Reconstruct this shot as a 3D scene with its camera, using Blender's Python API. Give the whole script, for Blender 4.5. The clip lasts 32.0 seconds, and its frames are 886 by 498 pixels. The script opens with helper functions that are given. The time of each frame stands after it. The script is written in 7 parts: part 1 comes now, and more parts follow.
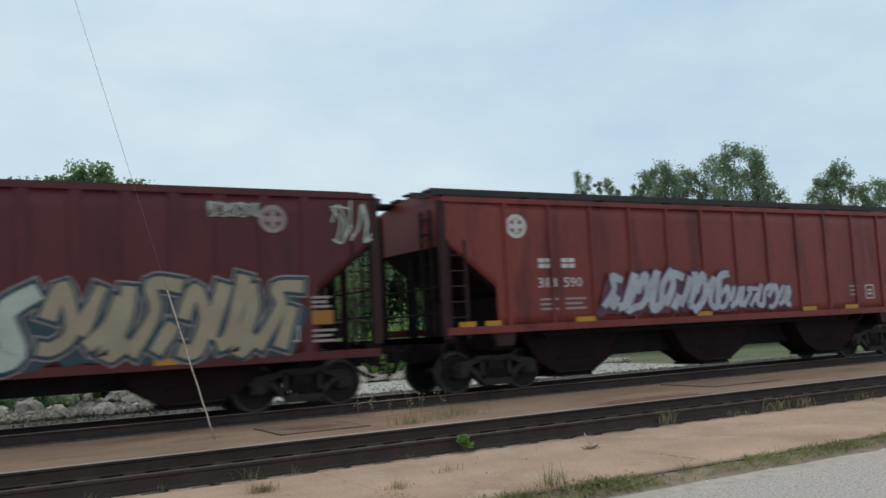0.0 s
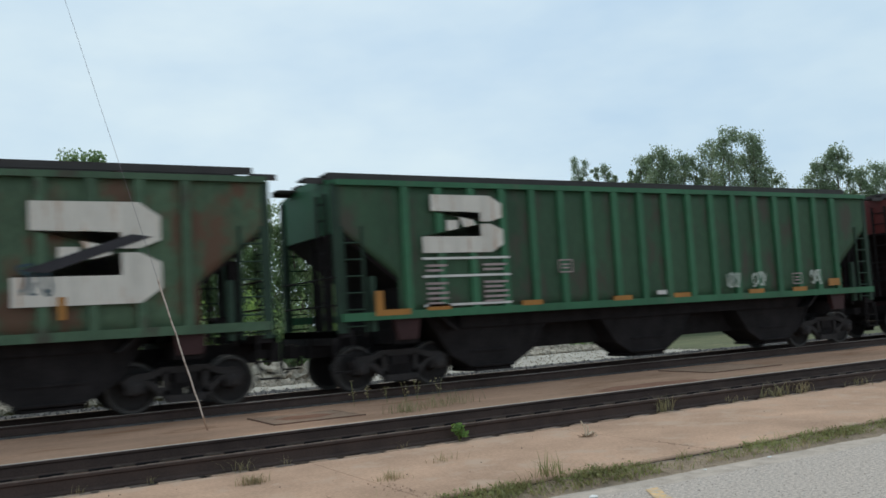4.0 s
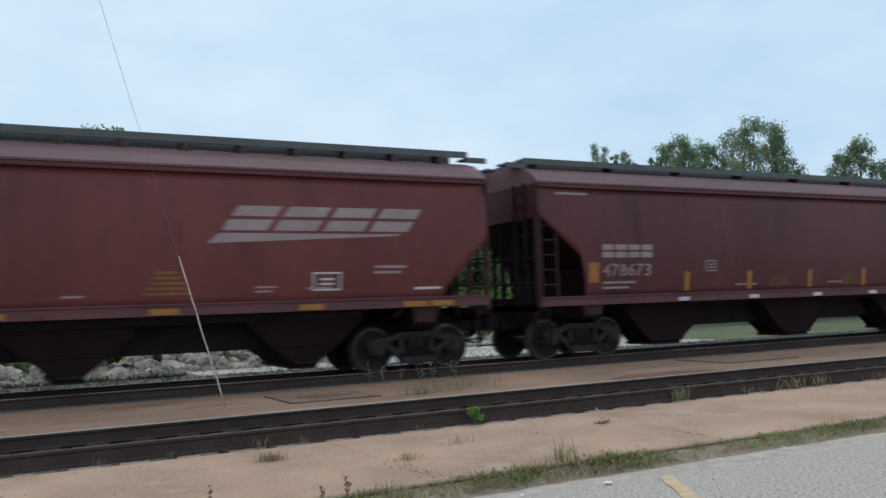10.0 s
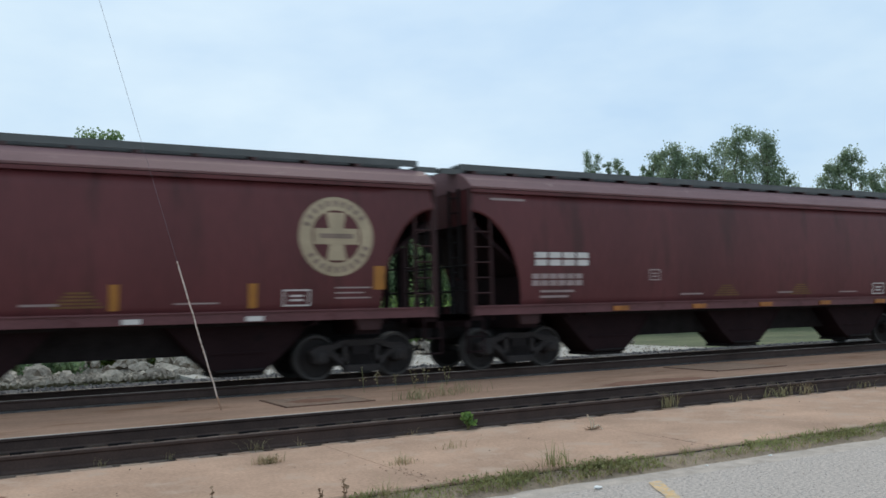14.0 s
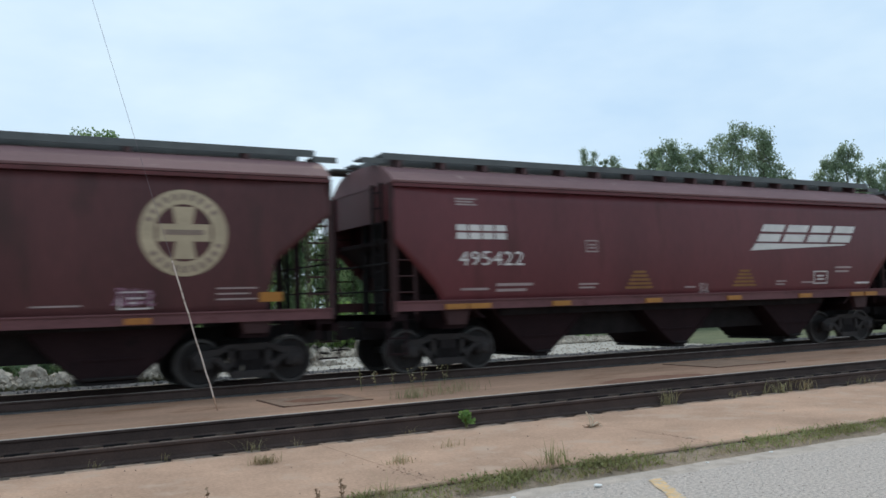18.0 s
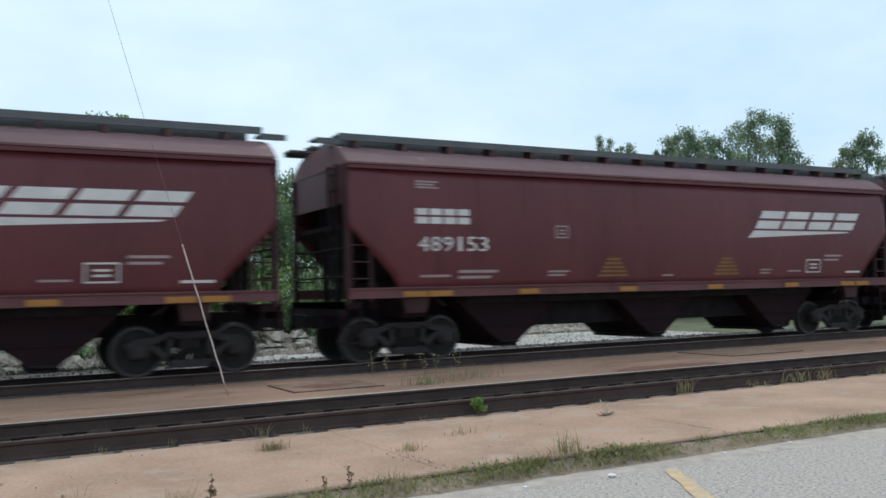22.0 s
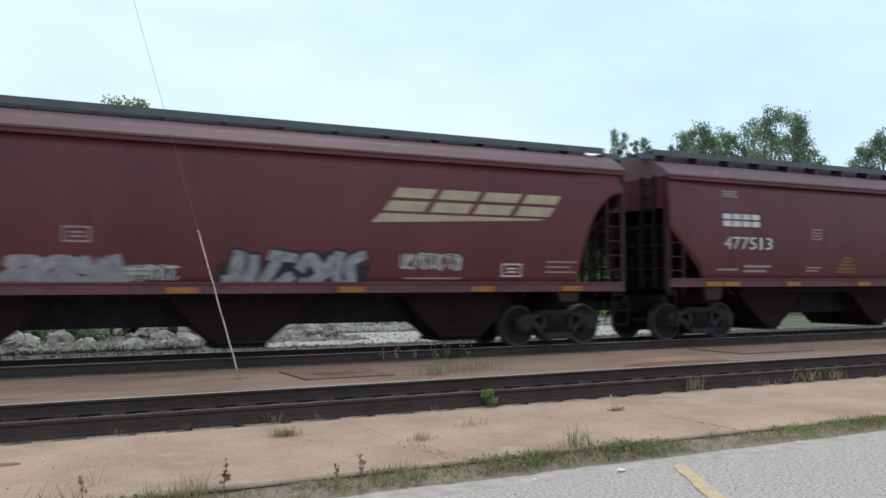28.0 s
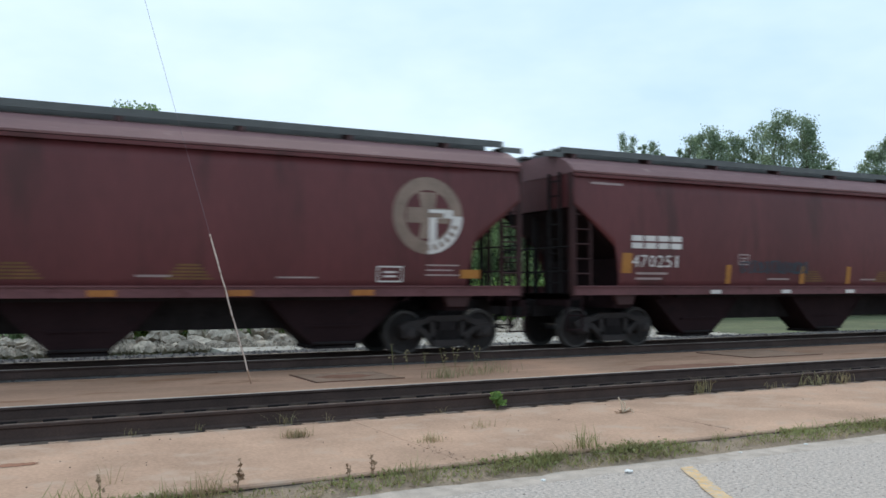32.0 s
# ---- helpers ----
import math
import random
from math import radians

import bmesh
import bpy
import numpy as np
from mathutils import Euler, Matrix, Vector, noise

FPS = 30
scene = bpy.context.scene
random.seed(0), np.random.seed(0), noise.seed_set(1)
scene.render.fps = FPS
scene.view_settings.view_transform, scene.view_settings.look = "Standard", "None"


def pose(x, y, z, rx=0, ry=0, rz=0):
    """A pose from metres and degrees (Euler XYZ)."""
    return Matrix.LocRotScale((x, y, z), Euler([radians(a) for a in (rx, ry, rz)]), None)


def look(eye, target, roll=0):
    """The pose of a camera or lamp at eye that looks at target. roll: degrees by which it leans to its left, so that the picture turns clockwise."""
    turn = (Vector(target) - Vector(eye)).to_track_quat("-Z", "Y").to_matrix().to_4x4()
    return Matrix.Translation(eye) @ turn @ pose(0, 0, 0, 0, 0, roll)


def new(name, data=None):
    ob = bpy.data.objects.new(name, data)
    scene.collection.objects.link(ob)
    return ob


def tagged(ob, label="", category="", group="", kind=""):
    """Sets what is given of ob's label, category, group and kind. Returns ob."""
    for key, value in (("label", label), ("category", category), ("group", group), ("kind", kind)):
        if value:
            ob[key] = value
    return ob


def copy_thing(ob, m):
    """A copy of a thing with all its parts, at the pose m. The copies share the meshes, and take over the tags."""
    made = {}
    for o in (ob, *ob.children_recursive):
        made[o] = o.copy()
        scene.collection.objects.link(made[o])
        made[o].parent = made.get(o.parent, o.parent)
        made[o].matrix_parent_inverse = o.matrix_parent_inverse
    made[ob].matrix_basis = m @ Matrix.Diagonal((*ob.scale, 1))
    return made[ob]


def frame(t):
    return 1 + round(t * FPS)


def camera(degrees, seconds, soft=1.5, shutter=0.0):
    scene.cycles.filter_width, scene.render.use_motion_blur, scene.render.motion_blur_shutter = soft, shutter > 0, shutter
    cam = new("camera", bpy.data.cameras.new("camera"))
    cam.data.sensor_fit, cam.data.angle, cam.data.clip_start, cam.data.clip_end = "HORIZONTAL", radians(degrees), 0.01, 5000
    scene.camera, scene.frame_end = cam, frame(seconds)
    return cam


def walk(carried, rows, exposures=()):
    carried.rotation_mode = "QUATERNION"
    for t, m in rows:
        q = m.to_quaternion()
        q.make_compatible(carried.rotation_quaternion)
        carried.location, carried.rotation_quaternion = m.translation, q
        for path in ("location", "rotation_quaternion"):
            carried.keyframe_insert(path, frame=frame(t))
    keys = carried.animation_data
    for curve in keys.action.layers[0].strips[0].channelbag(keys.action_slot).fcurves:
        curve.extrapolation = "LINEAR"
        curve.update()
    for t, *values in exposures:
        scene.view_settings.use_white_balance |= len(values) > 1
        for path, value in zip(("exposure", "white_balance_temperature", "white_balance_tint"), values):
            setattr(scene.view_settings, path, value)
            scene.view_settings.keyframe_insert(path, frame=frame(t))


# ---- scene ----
cam = camera(53.55, 32.0, soft=1.6, shutter=0.3)


def aim(yaw, pitch, roll, eye):
    y, p = radians(yaw), radians(pitch)
    way = Vector((math.sin(y) * math.cos(p), math.cos(y) * math.cos(p), math.sin(p)))
    return look(eye, Vector(eye) + way * 10.0, roll)


# seconds, heading from the track's normal, tilt, roll (degrees), place of the swaying hand-held eye
PATH = (
    (0, 29.92, 5.34, -2.91, -0.016, -0.037, 1.379), (0.5, 30.75, 5.39, -2.82, -0.010, -0.167, 1.393),
    (1, 30.07, 5.30, -2.52, -0.105, -0.212, 1.406), (1.5, 30.16, 5.60, -3.61, -0.072, -0.244, 1.394),
    (2, 29.31, 5.55, -3.43, -0.179, -0.363, 1.386), (2.5, 29.89, 5.34, -3.46, -0.002, -0.120, 1.378),
    (3, 30.15, 5.11, -3.36, 0.073, -0.033, 1.381), (3.5, 30.14, 4.72, -3.78, 0.168, 0.154, 1.374),
    (5.5, 29.78, 4.39, -1.08, -0.069, -0.152, 1.414), (6, 30.00, 4.40, -1.07, -0.046, -0.106, 1.403),
    (6.5, 29.79, 4.41, -1.18, -0.050, -0.060, 1.409), (7, 30.02, 4.44, -0.74, -0.107, -0.208, 1.400),
    (7.5, 28.77, 4.49, -0.80, -0.114, -0.241, 1.401), (8, 28.40, 4.45, -1.23, -0.049, -0.081, 1.396),
    (8.5, 28.69, 4.24, -1.53, -0.027, -0.028, 1.393), (9, 28.25, 4.02, -1.79, -0.040, -0.047, 1.386),
    (9.5, 28.85, 3.91, -2.79, 0.068, 0.085, 1.378), (10, 28.89, 3.50, -1.93, 0.077, 0.090, 1.381),
    (10.5, 28.81, 3.36, -1.97, 0.039, 0.059, 1.393), (11, 29.10, 3.36, -1.50, 0.043, 0.086, 1.385),
    (11.5, 29.71, 3.56, -2.13, 0.108, 0.175, 1.383), (12, 29.80, 3.67, -2.10, 0.075, 0.133, 1.388),
    (12.5, 30.17, 3.53, -1.11, -0.007, 0.034, 1.410), (13, 29.66, 3.69, -1.23, -0.074, -0.081, 1.410),
    (13.5, 29.35, 3.79, -1.35, -0.094, -0.111, 1.415), (15.5, 29.78, 3.76, -1.56, 0.056, 0.059, 1.397),
    (16, 29.38, 3.67, -1.50, -0.012, -0.037, 1.405), (16.5, 29.39, 3.74, -1.56, -0.026, -0.043, 1.396),
    (17, 29.39, 3.70, -1.44, -0.028, -0.035, 1.400), (17.5, 29.20, 3.73, -1.49, -0.052, -0.078, 1.400),
    (18, 29.60, 3.70, -1.78, -0.023, -0.009, 1.401), (18.5, 29.10, 3.65, -1.54, -0.110, -0.151, 1.417),
    (19, 28.84, 3.64, -1.37, -0.180, -0.231, 1.416), (19.5, 29.33, 3.53, -1.86, -0.019, -0.008, 1.401),
    (20, 29.36, 3.35, -2.11, 0.022, 0.027, 1.397), (20.5, 29.68, 2.94, -2.35, 0.075, 0.115, 1.394),
    (21, 29.37, 2.76, -1.96, 0.013, 0.030, 1.385), (21.5, 28.97, 2.78, -1.58, 0.047, 0.087, 1.392),
    (22, 28.63, 2.90, -1.42, 0.100, 0.154, 1.375), (22.5, 28.20, 2.85, -1.05, 0.103, 0.158, 1.375),
    (23, 27.91, 2.78, -0.96, 0.106, 0.164, 1.371), (23.5, 27.80, 2.61, -0.66, 0.104, 0.203, 1.373),
    (24, 27.63, 2.51, -0.41, 0.117, 0.213, 1.373), (24.5, 27.55, 2.51, -0.25, 0.116, 0.208, 1.367),
    (26.5, 27.69, 2.43, 0.19, 0.114, 0.213, 1.384), (27, 27.83, 2.44, 0.03, 0.110, 0.209, 1.387),
    (27.5, 27.99, 2.23, -0.00, 0.061, 0.175, 1.403), (28, 27.89, 2.27, -0.08, 0.040, 0.125, 1.393),
    (28.5, 27.90, 2.11, -0.07, 0.017, 0.103, 1.413), (29, 27.77, 2.20, -0.22, 0.002, 0.050, 1.400),
    (29.5, 27.68, 2.25, -0.14, -0.025, 0.011, 1.394), (30, 27.56, 2.26, -0.12, -0.040, -0.009, 1.397),
    (30.5, 27.45, 2.30, -0.04, -0.045, -0.011, 1.395), (31, 27.35, 2.38, -0.01, -0.052, -0.024, 1.392),
    (31.5, 27.30, 2.42, 0.02, -0.052, -0.014, 1.396), (32, 27.35, 2.53, -0.06, -0.029, 0.023, 1.387),
)
walk(cam, [(t, aim(y, p, r, eye)) for t, y, p, r, *eye in PATH], (
    (0.0, -0.21, 6550, 8), (3.5, -0.13, 6520, 8), (6.0, -0.16, 6250, 10), (9.0, -0.14, 6150, 10), (13.0, -0.08, 6250, 10), (19.0, 0.0, 6220, 10), (21.0, -0.04, 6150, 10), (22.0, 0.08, 6180, 10),
    (23.0, 0.15, 6200, 10), (32.0, 0.17, 6200, 10)))

# ---- world and sun: thin bright overcast, the sun behind the cloud beyond the train ----
SUN_AZ, SUN_EL = 24.0, 42.0
world = bpy.data.worlds.new("world")
scene.world = world
world.use_nodes = True
wn, wl = world.node_tree.nodes, world.node_tree.links
wn.clear()
sky = wn.new("ShaderNodeTexSky")
sky.sky_type, sky.sun_disc = "NISHITA", False
sky.sun_elevation, sky.sun_rotation = radians(SUN_EL), radians(SUN_AZ)
sky.air_density, sky.dust_density = 1.0, 2.0
tc = wn.new("ShaderNodeTexCoord")
mp = wn.new("ShaderNodeMapping")
mp.inputs["Scale"].default_value = (1.0, 1.0, 2.4)
nz = wn.new("ShaderNodeTexNoise")
nz.inputs["Scale"].default_value, nz.inputs["Detail"].default_value = 2.1, 5.0
nz.inputs["Roughness"].default_value = 0.55
rp = wn.new("ShaderNodeValToRGB")
rp.color_ramp.elements[0].position, rp.color_ramp.elements[1].position = 0.30, 0.70
rp.color_ramp.elements[0].color, rp.color_ramp.elements[1].color = (0.54, 0.735, 0.93, 1), (0.84, 0.98, 1.03, 1)
mx = wn.new("ShaderNodeMix")
mx.data_type = "RGBA"
mx.inputs["Factor"].default_value = 0.93
sc = wn.new("ShaderNodeVectorMath")
sc.operation = "SCALE"
sc.inputs["Scale"].default_value = 0.10
bg = wn.new("ShaderNodeBackground")
bg.inputs["Strength"].default_value = 1.0
wo = wn.new("ShaderNodeOutputWorld")
wl.new(tc.outputs["Generated"], mp.inputs["Vector"])
wl.new(mp.outputs["Vector"], nz.inputs["Vector"])
wl.new(nz.outputs["Fac"], rp.inputs["Fac"])
wl.new(sky.outputs["Color"], sc.inputs[0])
wl.new(sc.outputs["Vector"], mx.inputs["A"])
wl.new(rp.outputs["Color"], mx.inputs["B"])
wl.new(mx.outputs["Result"], bg.inputs["Color"])
wl.new(bg.outputs["Background"], wo.inputs["Surface"])
sun_data = bpy.data.lights.new("sun", "SUN")
sun_data.energy, sun_data.angle, sun_data.color = 1.4, radians(25), (1.0, 0.87, 0.70)
sun = new("sun", sun_data)
_a, _e = radians(SUN_AZ), radians(SUN_EL)
sun.matrix_world = look((60 * math.sin(_a) * math.cos(_e), 60 * math.cos(_a) * math.cos(_e), 60 * math.sin(_e)), (0, 0, 0))


# ---- materials ----
def mat(name, rgb, rough=0.7, metal=0.0, var=0.25, scale=3.0, fine=40.0, bump=0.15, spot=None, spot_at=0.62, stretch=(1, 1, 1), spec=0.4, rnd=0.0, bump_d=0.01):
    """Paint or mineral: base colour varied at two scales, fine relief, optional second colour in patches."""
    m = bpy.data.materials.new(name)
    m.use_nodes = True
    n, l = m.node_tree.nodes, m.node_tree.links
    b = n["Principled BSDF"]
    b.inputs["Roughness"].default_value, b.inputs["Metallic"].default_value = rough, metal
    b.inputs["Specular IOR Level"].default_value = spec
    tco = n.new("ShaderNodeTexCoord")
    mpn = n.new("ShaderNodeMapping")
    mpn.inputs["Scale"].default_value = stretch
    l.new(tco.outputs["Object"], mpn.inputs["Vector"])
    big, small = n.new("ShaderNodeTexNoise"), n.new("ShaderNodeTexNoise")
    big.inputs["Scale"].default_value, big.inputs["Detail"].default_value = scale, 6.0
    small.inputs["Scale"].default_value, small.inputs["Detail"].default_value = fine, 4.0
    for t in (big, small):
        l.new(mpn.outputs["Vector"], t.inputs["Vector"])
    mixv = n.new("ShaderNodeMath")
    mixv.operation = "MULTIPLY_ADD"
    l.new(big.outputs["Fac"], mixv.inputs[0])
    mixv.inputs[1].default_value = 0.6
    half = n.new("ShaderNodeMath")
    half.operation = "MULTIPLY"
    half.inputs[1].default_value = 0.4
    l.new(small.outputs["Fac"], half.inputs[0])
    l.new(half.outputs[0], mixv.inputs[2])
    ramp = n.new("ShaderNodeValToRGB")
    lo, hi = [c * (1 - var) for c in rgb], [min(1, c * (1 + var)) for c in rgb]
    ramp.color_ramp.elements[0].position, ramp.color_ramp.elements[1].position = 0.32, 0.68
    ramp.color_ramp.elements[0].color, ramp.color_ramp.elements[1].color = (*lo, 1), (*hi, 1)
    l.new(mixv.outputs[0], ramp.inputs["Fac"])
    col = ramp.outputs["Color"]
    if spot:
        sn = n.new("ShaderNodeTexNoise")
        sn.inputs["Scale"].default_value, sn.inputs["Detail"].default_value = scale * 2.3, 8.0
        sn.inputs["Roughness"].default_value = 0.65
        l.new(mpn.outputs["Vector"], sn.inputs["Vector"])
        sr = n.new("ShaderNodeValToRGB")
        sr.color_ramp.elements[0].position, sr.color_ramp.elements[1].position = spot_at, min(1, spot_at + 0.12)
        l.new(sn.outputs["Fac"], sr.inputs["Fac"])
        mc = n.new("ShaderNodeMix")
        mc.data_type = "RGBA"
        l.new(sr.outputs["Color"], mc.inputs["Factor"])
        l.new(col, mc.inputs["A"])
        mc.inputs["B"].default_value = (*spot, 1)
        col = mc.outputs["Result"]
    if rnd:
        oi = n.new("ShaderNodeObjectInfo")
        hs = n.new("ShaderNodeHueSaturation")
        mr = n.new("ShaderNodeMapRange")
        mr.inputs["To Min"].default_value, mr.inputs["To Max"].default_value = 1 - rnd, 1 + rnd
        l.new(oi.outputs["Random"], mr.inputs["Value"])
        l.new(mr.outputs["Result"], hs.inputs["Value"])
        l.new(col, hs.inputs["Color"])
        col = hs.outputs["Color"]
    l.new(col, b.inputs["Base Color"])
    bp = n.new("ShaderNodeBump")
    bp.inputs["Strength"].default_value, bp.inputs["Distance"].default_value = bump, bump_d
    l.new(small.outputs["Fac"], bp.inputs["Height"])
    l.new(bp.outputs["Normal"], b.inputs["Normal"])
    return m


OXIDE = mat("brown_car_paint", (0.106, 0.0245, 0.0281), rough=0.43, var=0.24, scale=0.5, fine=14, bump=0.08, spot=(0.076, 0.018, 0.018), spot_at=0.58, stretch=(1.4, 1, 0.25), spec=0.33)
OXIDE_RED = mat("faded_red_car_paint", (0.20, 0.036, 0.029), rough=0.42, var=0.24, scale=0.5, fine=14, bump=0.08, spot=(0.125, 0.024, 0.021), spot_at=0.52, stretch=(1.4, 1, 0.25), spec=0.33)
OXIDE_MID = mat("oxide_red_car_paint", (0.100, 0.0185, 0.0209), rough=0.45, var=0.24, scale=0.5, fine=14, bump=0.08, spot=(0.070, 0.015, 0.015), spot_at=0.55, stretch=(1.4, 1, 0.25), spec=0.33)
ROOF_PAINT = mat("weathered_roof_paint", (0.195, 0.104, 0.106), rough=0.6, var=0.2, scale=1.2, fine=25, bump=0.08, spot=(0.32, 0.225, 0.215), spot_at=0.61, stretch=(0.6, 1, 1), spec=0.25)
OXIDE_C = mat("clean_oxide_car_paint", (0.125, 0.025, 0.024), rough=0.45, var=0.24, scale=0.6, fine=12, bump=0.08, spot=(0.095, 0.021, 0.02), spot_at=0.55, stretch=(1.2, 1, 0.6), spec=0.33)
FADED_CREAM = mat("worn_cream_paint", (0.23, 0.165, 0.13), rough=0.7, var=0.3, scale=2.5, fine=25, bump=0.05)
TREAD = mat("worn_tread", (0.055, 0.050, 0.048), rough=0.5, metal=0.3, var=0.2, scale=5, fine=40, bump=0.05)
GREEN = mat("green_car_paint", (0.030, 0.120, 0.055), rough=0.55, var=0.3, scale=0.7, fine=14, bump=0.06, spot=(0.06, 0.11, 0.06), spot_at=0.56, stretch=(1.2, 1, 0.3))
GREEN_PANEL = mat("stained_green_car_paint", (0.034, 0.074, 0.038), rough=0.7, var=0.3, scale=0.9, fine=14, bump=0.08, spot=(0.056, 0.052, 0.036), spot_at=0.51, stretch=(0.9, 1, 0.35))
GREEN_OLD = mat("chalky_old_green_car_paint", (0.060, 0.104, 0.060), rough=0.7, var=0.35, scale=0.9, fine=14, bump=0.08, spot=(0.055, 0.052, 0.036), spot_at=0.54, stretch=(1.2, 1, 0.5))
GREEN_POST = mat("dark_green_post_paint", (0.020, 0.042, 0.026), rough=0.75, var=0.3, scale=2, fine=20, bump=0.1)
RUST_PANEL = mat("rust_bleached_green_car_paint", (0.066, 0.105, 0.060), rough=0.75, var=0.35, scale=0.8, fine=14, bump=0.1, spot=(0.105, 0.056, 0.034), spot_at=0.47, stretch=(0.9, 1, 0.45))
GREENS = (GREEN_PANEL, RUST_PANEL)
# grimy steel, and the black of the shadow gaps along the rail
BLACKISH = mat("grimy_steel_and_gap_shade", (0.019, 0.016, 0.0165), rough=0.85, var=0.4, scale=3, fine=30, bump=0.3, spot=(0.028, 0.021, 0.019), spot_at=0.62, spec=0.15)
# grimy hopper brown with the shade under the car darkened into it
BAY_SHADE_BROWN = mat("shaded_grimy_hopper_paint", (0.018, 0.0086, 0.0098), rough=0.8, var=0.3, scale=1.2, fine=20, bump=0.12, spot=(0.011, 0.0072, 0.008), spot_at=0.58, spec=0.12)
TRUCK_STEEL = mat("dusty_cast_steel", (0.029, 0.024, 0.0235), rough=0.85, var=0.35, scale=4, fine=40, bump=0.3, spot=(0.075, 0.052, 0.042), spot_at=0.62)
WHEEL_STEEL = mat("worn_wheel_steel", (0.017, 0.0135, 0.0132), rough=0.75, metal=0.0, var=0.3, scale=5, fine=40, bump=0.1)
BRACKET_PAINT = mat("dark_brown_bracket_paint", (0.085, 0.04, 0.04), rough=0.7, var=0.25, scale=3, fine=30, bump=0.1)
DARK_WALK = mat("grimy_dark_walkway_steel", (0.045, 0.036, 0.035), rough=0.7, var=0.3, scale=2, fine=30, bump=0.2)
SILL_PAINT = mat("dusty_sill_paint", (0.130, 0.052, 0.055), rough=0.6, var=0.25, scale=1.2, fine=20, bump=0.1, spot=(0.09, 0.03, 0.03), spot_at=0.6, stretch=(0.5, 1, 1), spec=0.3)
GRATING = mat("galvanised_walkway_steel", (0.105, 0.108, 0.106), rough=0.6, var=0.25, scale=2, fine=30, bump=0.2)
WHITE = mat("dusty_white_paint", (0.62, 0.58, 0.55), rough=0.7, var=0.15, scale=2, fine=20, bump=0.05)
GHOST = mat("faded_white_paint", (0.34, 0.26, 0.25), rough=0.7, var=0.2, scale=2, fine=20, bump=0.05)
CREAM = mat("faded_cream_paint", (0.42, 0.33, 0.22), rough=0.7, var=0.2, scale=2.5, fine=25, bump=0.05)
# body brown darkened for the shade that lies on the car ends
SHADED_POST = mat("shaded_brown_post_paint", (0.042, 0.0165, 0.0165), rough=0.6, var=0.3, scale=2, fine=25, bump=0.15, spec=0.25)
BRIGHT_TAPE = mat("bright_orange_reflector_tape", (0.50, 0.235, 0.022), rough=0.45, var=0.15, scale=4, fine=30, bump=0.03)
ORANGE = mat("dull_orange_reflector_tape", (0.34, 0.125, 0.025), rough=0.55, var=0.3, scale=4, fine=30, bump=0.03, spot=(0.16, 0.05, 0.03), spot_at=0.6)
YELLOW = mat("yellow_reflector_tape", (0.36, 0.152, 0.028), rough=0.5, var=0.15, scale=4, fine=30, bump=0.03)
FAINT_YELLOW = mat("faint_yellow_stencil_paint", (0.145, 0.075, 0.026), rough=0.7, var=0.3, scale=4, fine=30, bump=0.03)
DULL_YELLOW = mat("dull_yellow_stencil_paint", (0.215, 0.102, 0.030), rough=0.7, var=0.2, scale=4, fine=30, bump=0.03)
SILVER = mat("silver_spray_paint", (0.42, 0.42, 0.46), rough=0.45, var=0.25, scale=2.5, fine=18, bump=0.05)
PALE_SPRAY = mat("pale_spray_paint", (0.46, 0.49, 0.43), rough=0.55, var=0.15, scale=2, fine=18, bump=0.05)
TAN_SPRAY = mat("tan_spray_paint", (0.36, 0.285, 0.20), rough=0.55, var=0.15, scale=2, fine=18, bump=0.05)
BLUE_SPRAY = mat("slate_blue_spray_paint", (0.030, 0.058, 0.075), rough=0.55, var=0.2, scale=2, fine=18, bump=0.05)
BLACK_SPRAY = mat("black_spray_paint", (0.025, 0.02, 0.025), rough=0.55, var=0.2, scale=2, fine=18, bump=0.05)
MAUVE_SPRAY = mat("mauve_spray_paint", (0.26, 0.13, 0.19), rough=0.55, var=0.2, scale=2, fine=18, bump=0.05)
LIME_SPRAY = mat("green_spray_paint", (0.12, 0.24, 0.09), rough=0.55, var=0.2, scale=2, fine=18, bump=0.05)
TEAL_SPRAY = mat("teal_spray_paint", (0.035, 0.11, 0.11), rough=0.55, var=0.2, scale=2, fine=18, bump=0.05)


# ---- mesh helpers ----
def part(name, bm, material, parent, label="", smooth=False):
    """One bmesh as one mesh object under a thing or a part."""
    bmesh.ops.recalc_face_normals(bm, faces=bm.faces[:])
    me = bpy.data.meshes.new(name)
    bm.to_mesh(me)
    bm.free()
    me.materials.append(material)
    if smooth:
        me.polygons.foreach_set("use_smooth", [True] * len(me.polygons))
    ob = new(name, me)
    ob.parent = parent
    if label:
        ob["label"] = label
    return ob


def again(name, ob, parent, m):
    """Another part on the same mesh."""
    o = new(name, ob.data)
    o.parent = parent
    o.matrix_basis = m
    return o


def empty(name):
    e = new(name)
    e.empty_display_size = 0.2
    return e


def box(bm, x0, x1, y0, y1, z0, z1):
    v = [bm.verts.new(p) for p in ((x0, y0, z0), (x1, y0, z0), (x1, y1, z0), (x0, y1, z0), (x0, y0, z1), (x1, y0, z1), (x1, y1, z1), (x0, y1, z1))]
    for q in ((0, 3, 2, 1), (4, 5, 6, 7), (0, 1, 5, 4), (1, 2, 6, 5), (2, 3, 7, 6), (3, 0, 4, 7)):
        bm.faces.new([v[i] for i in q])


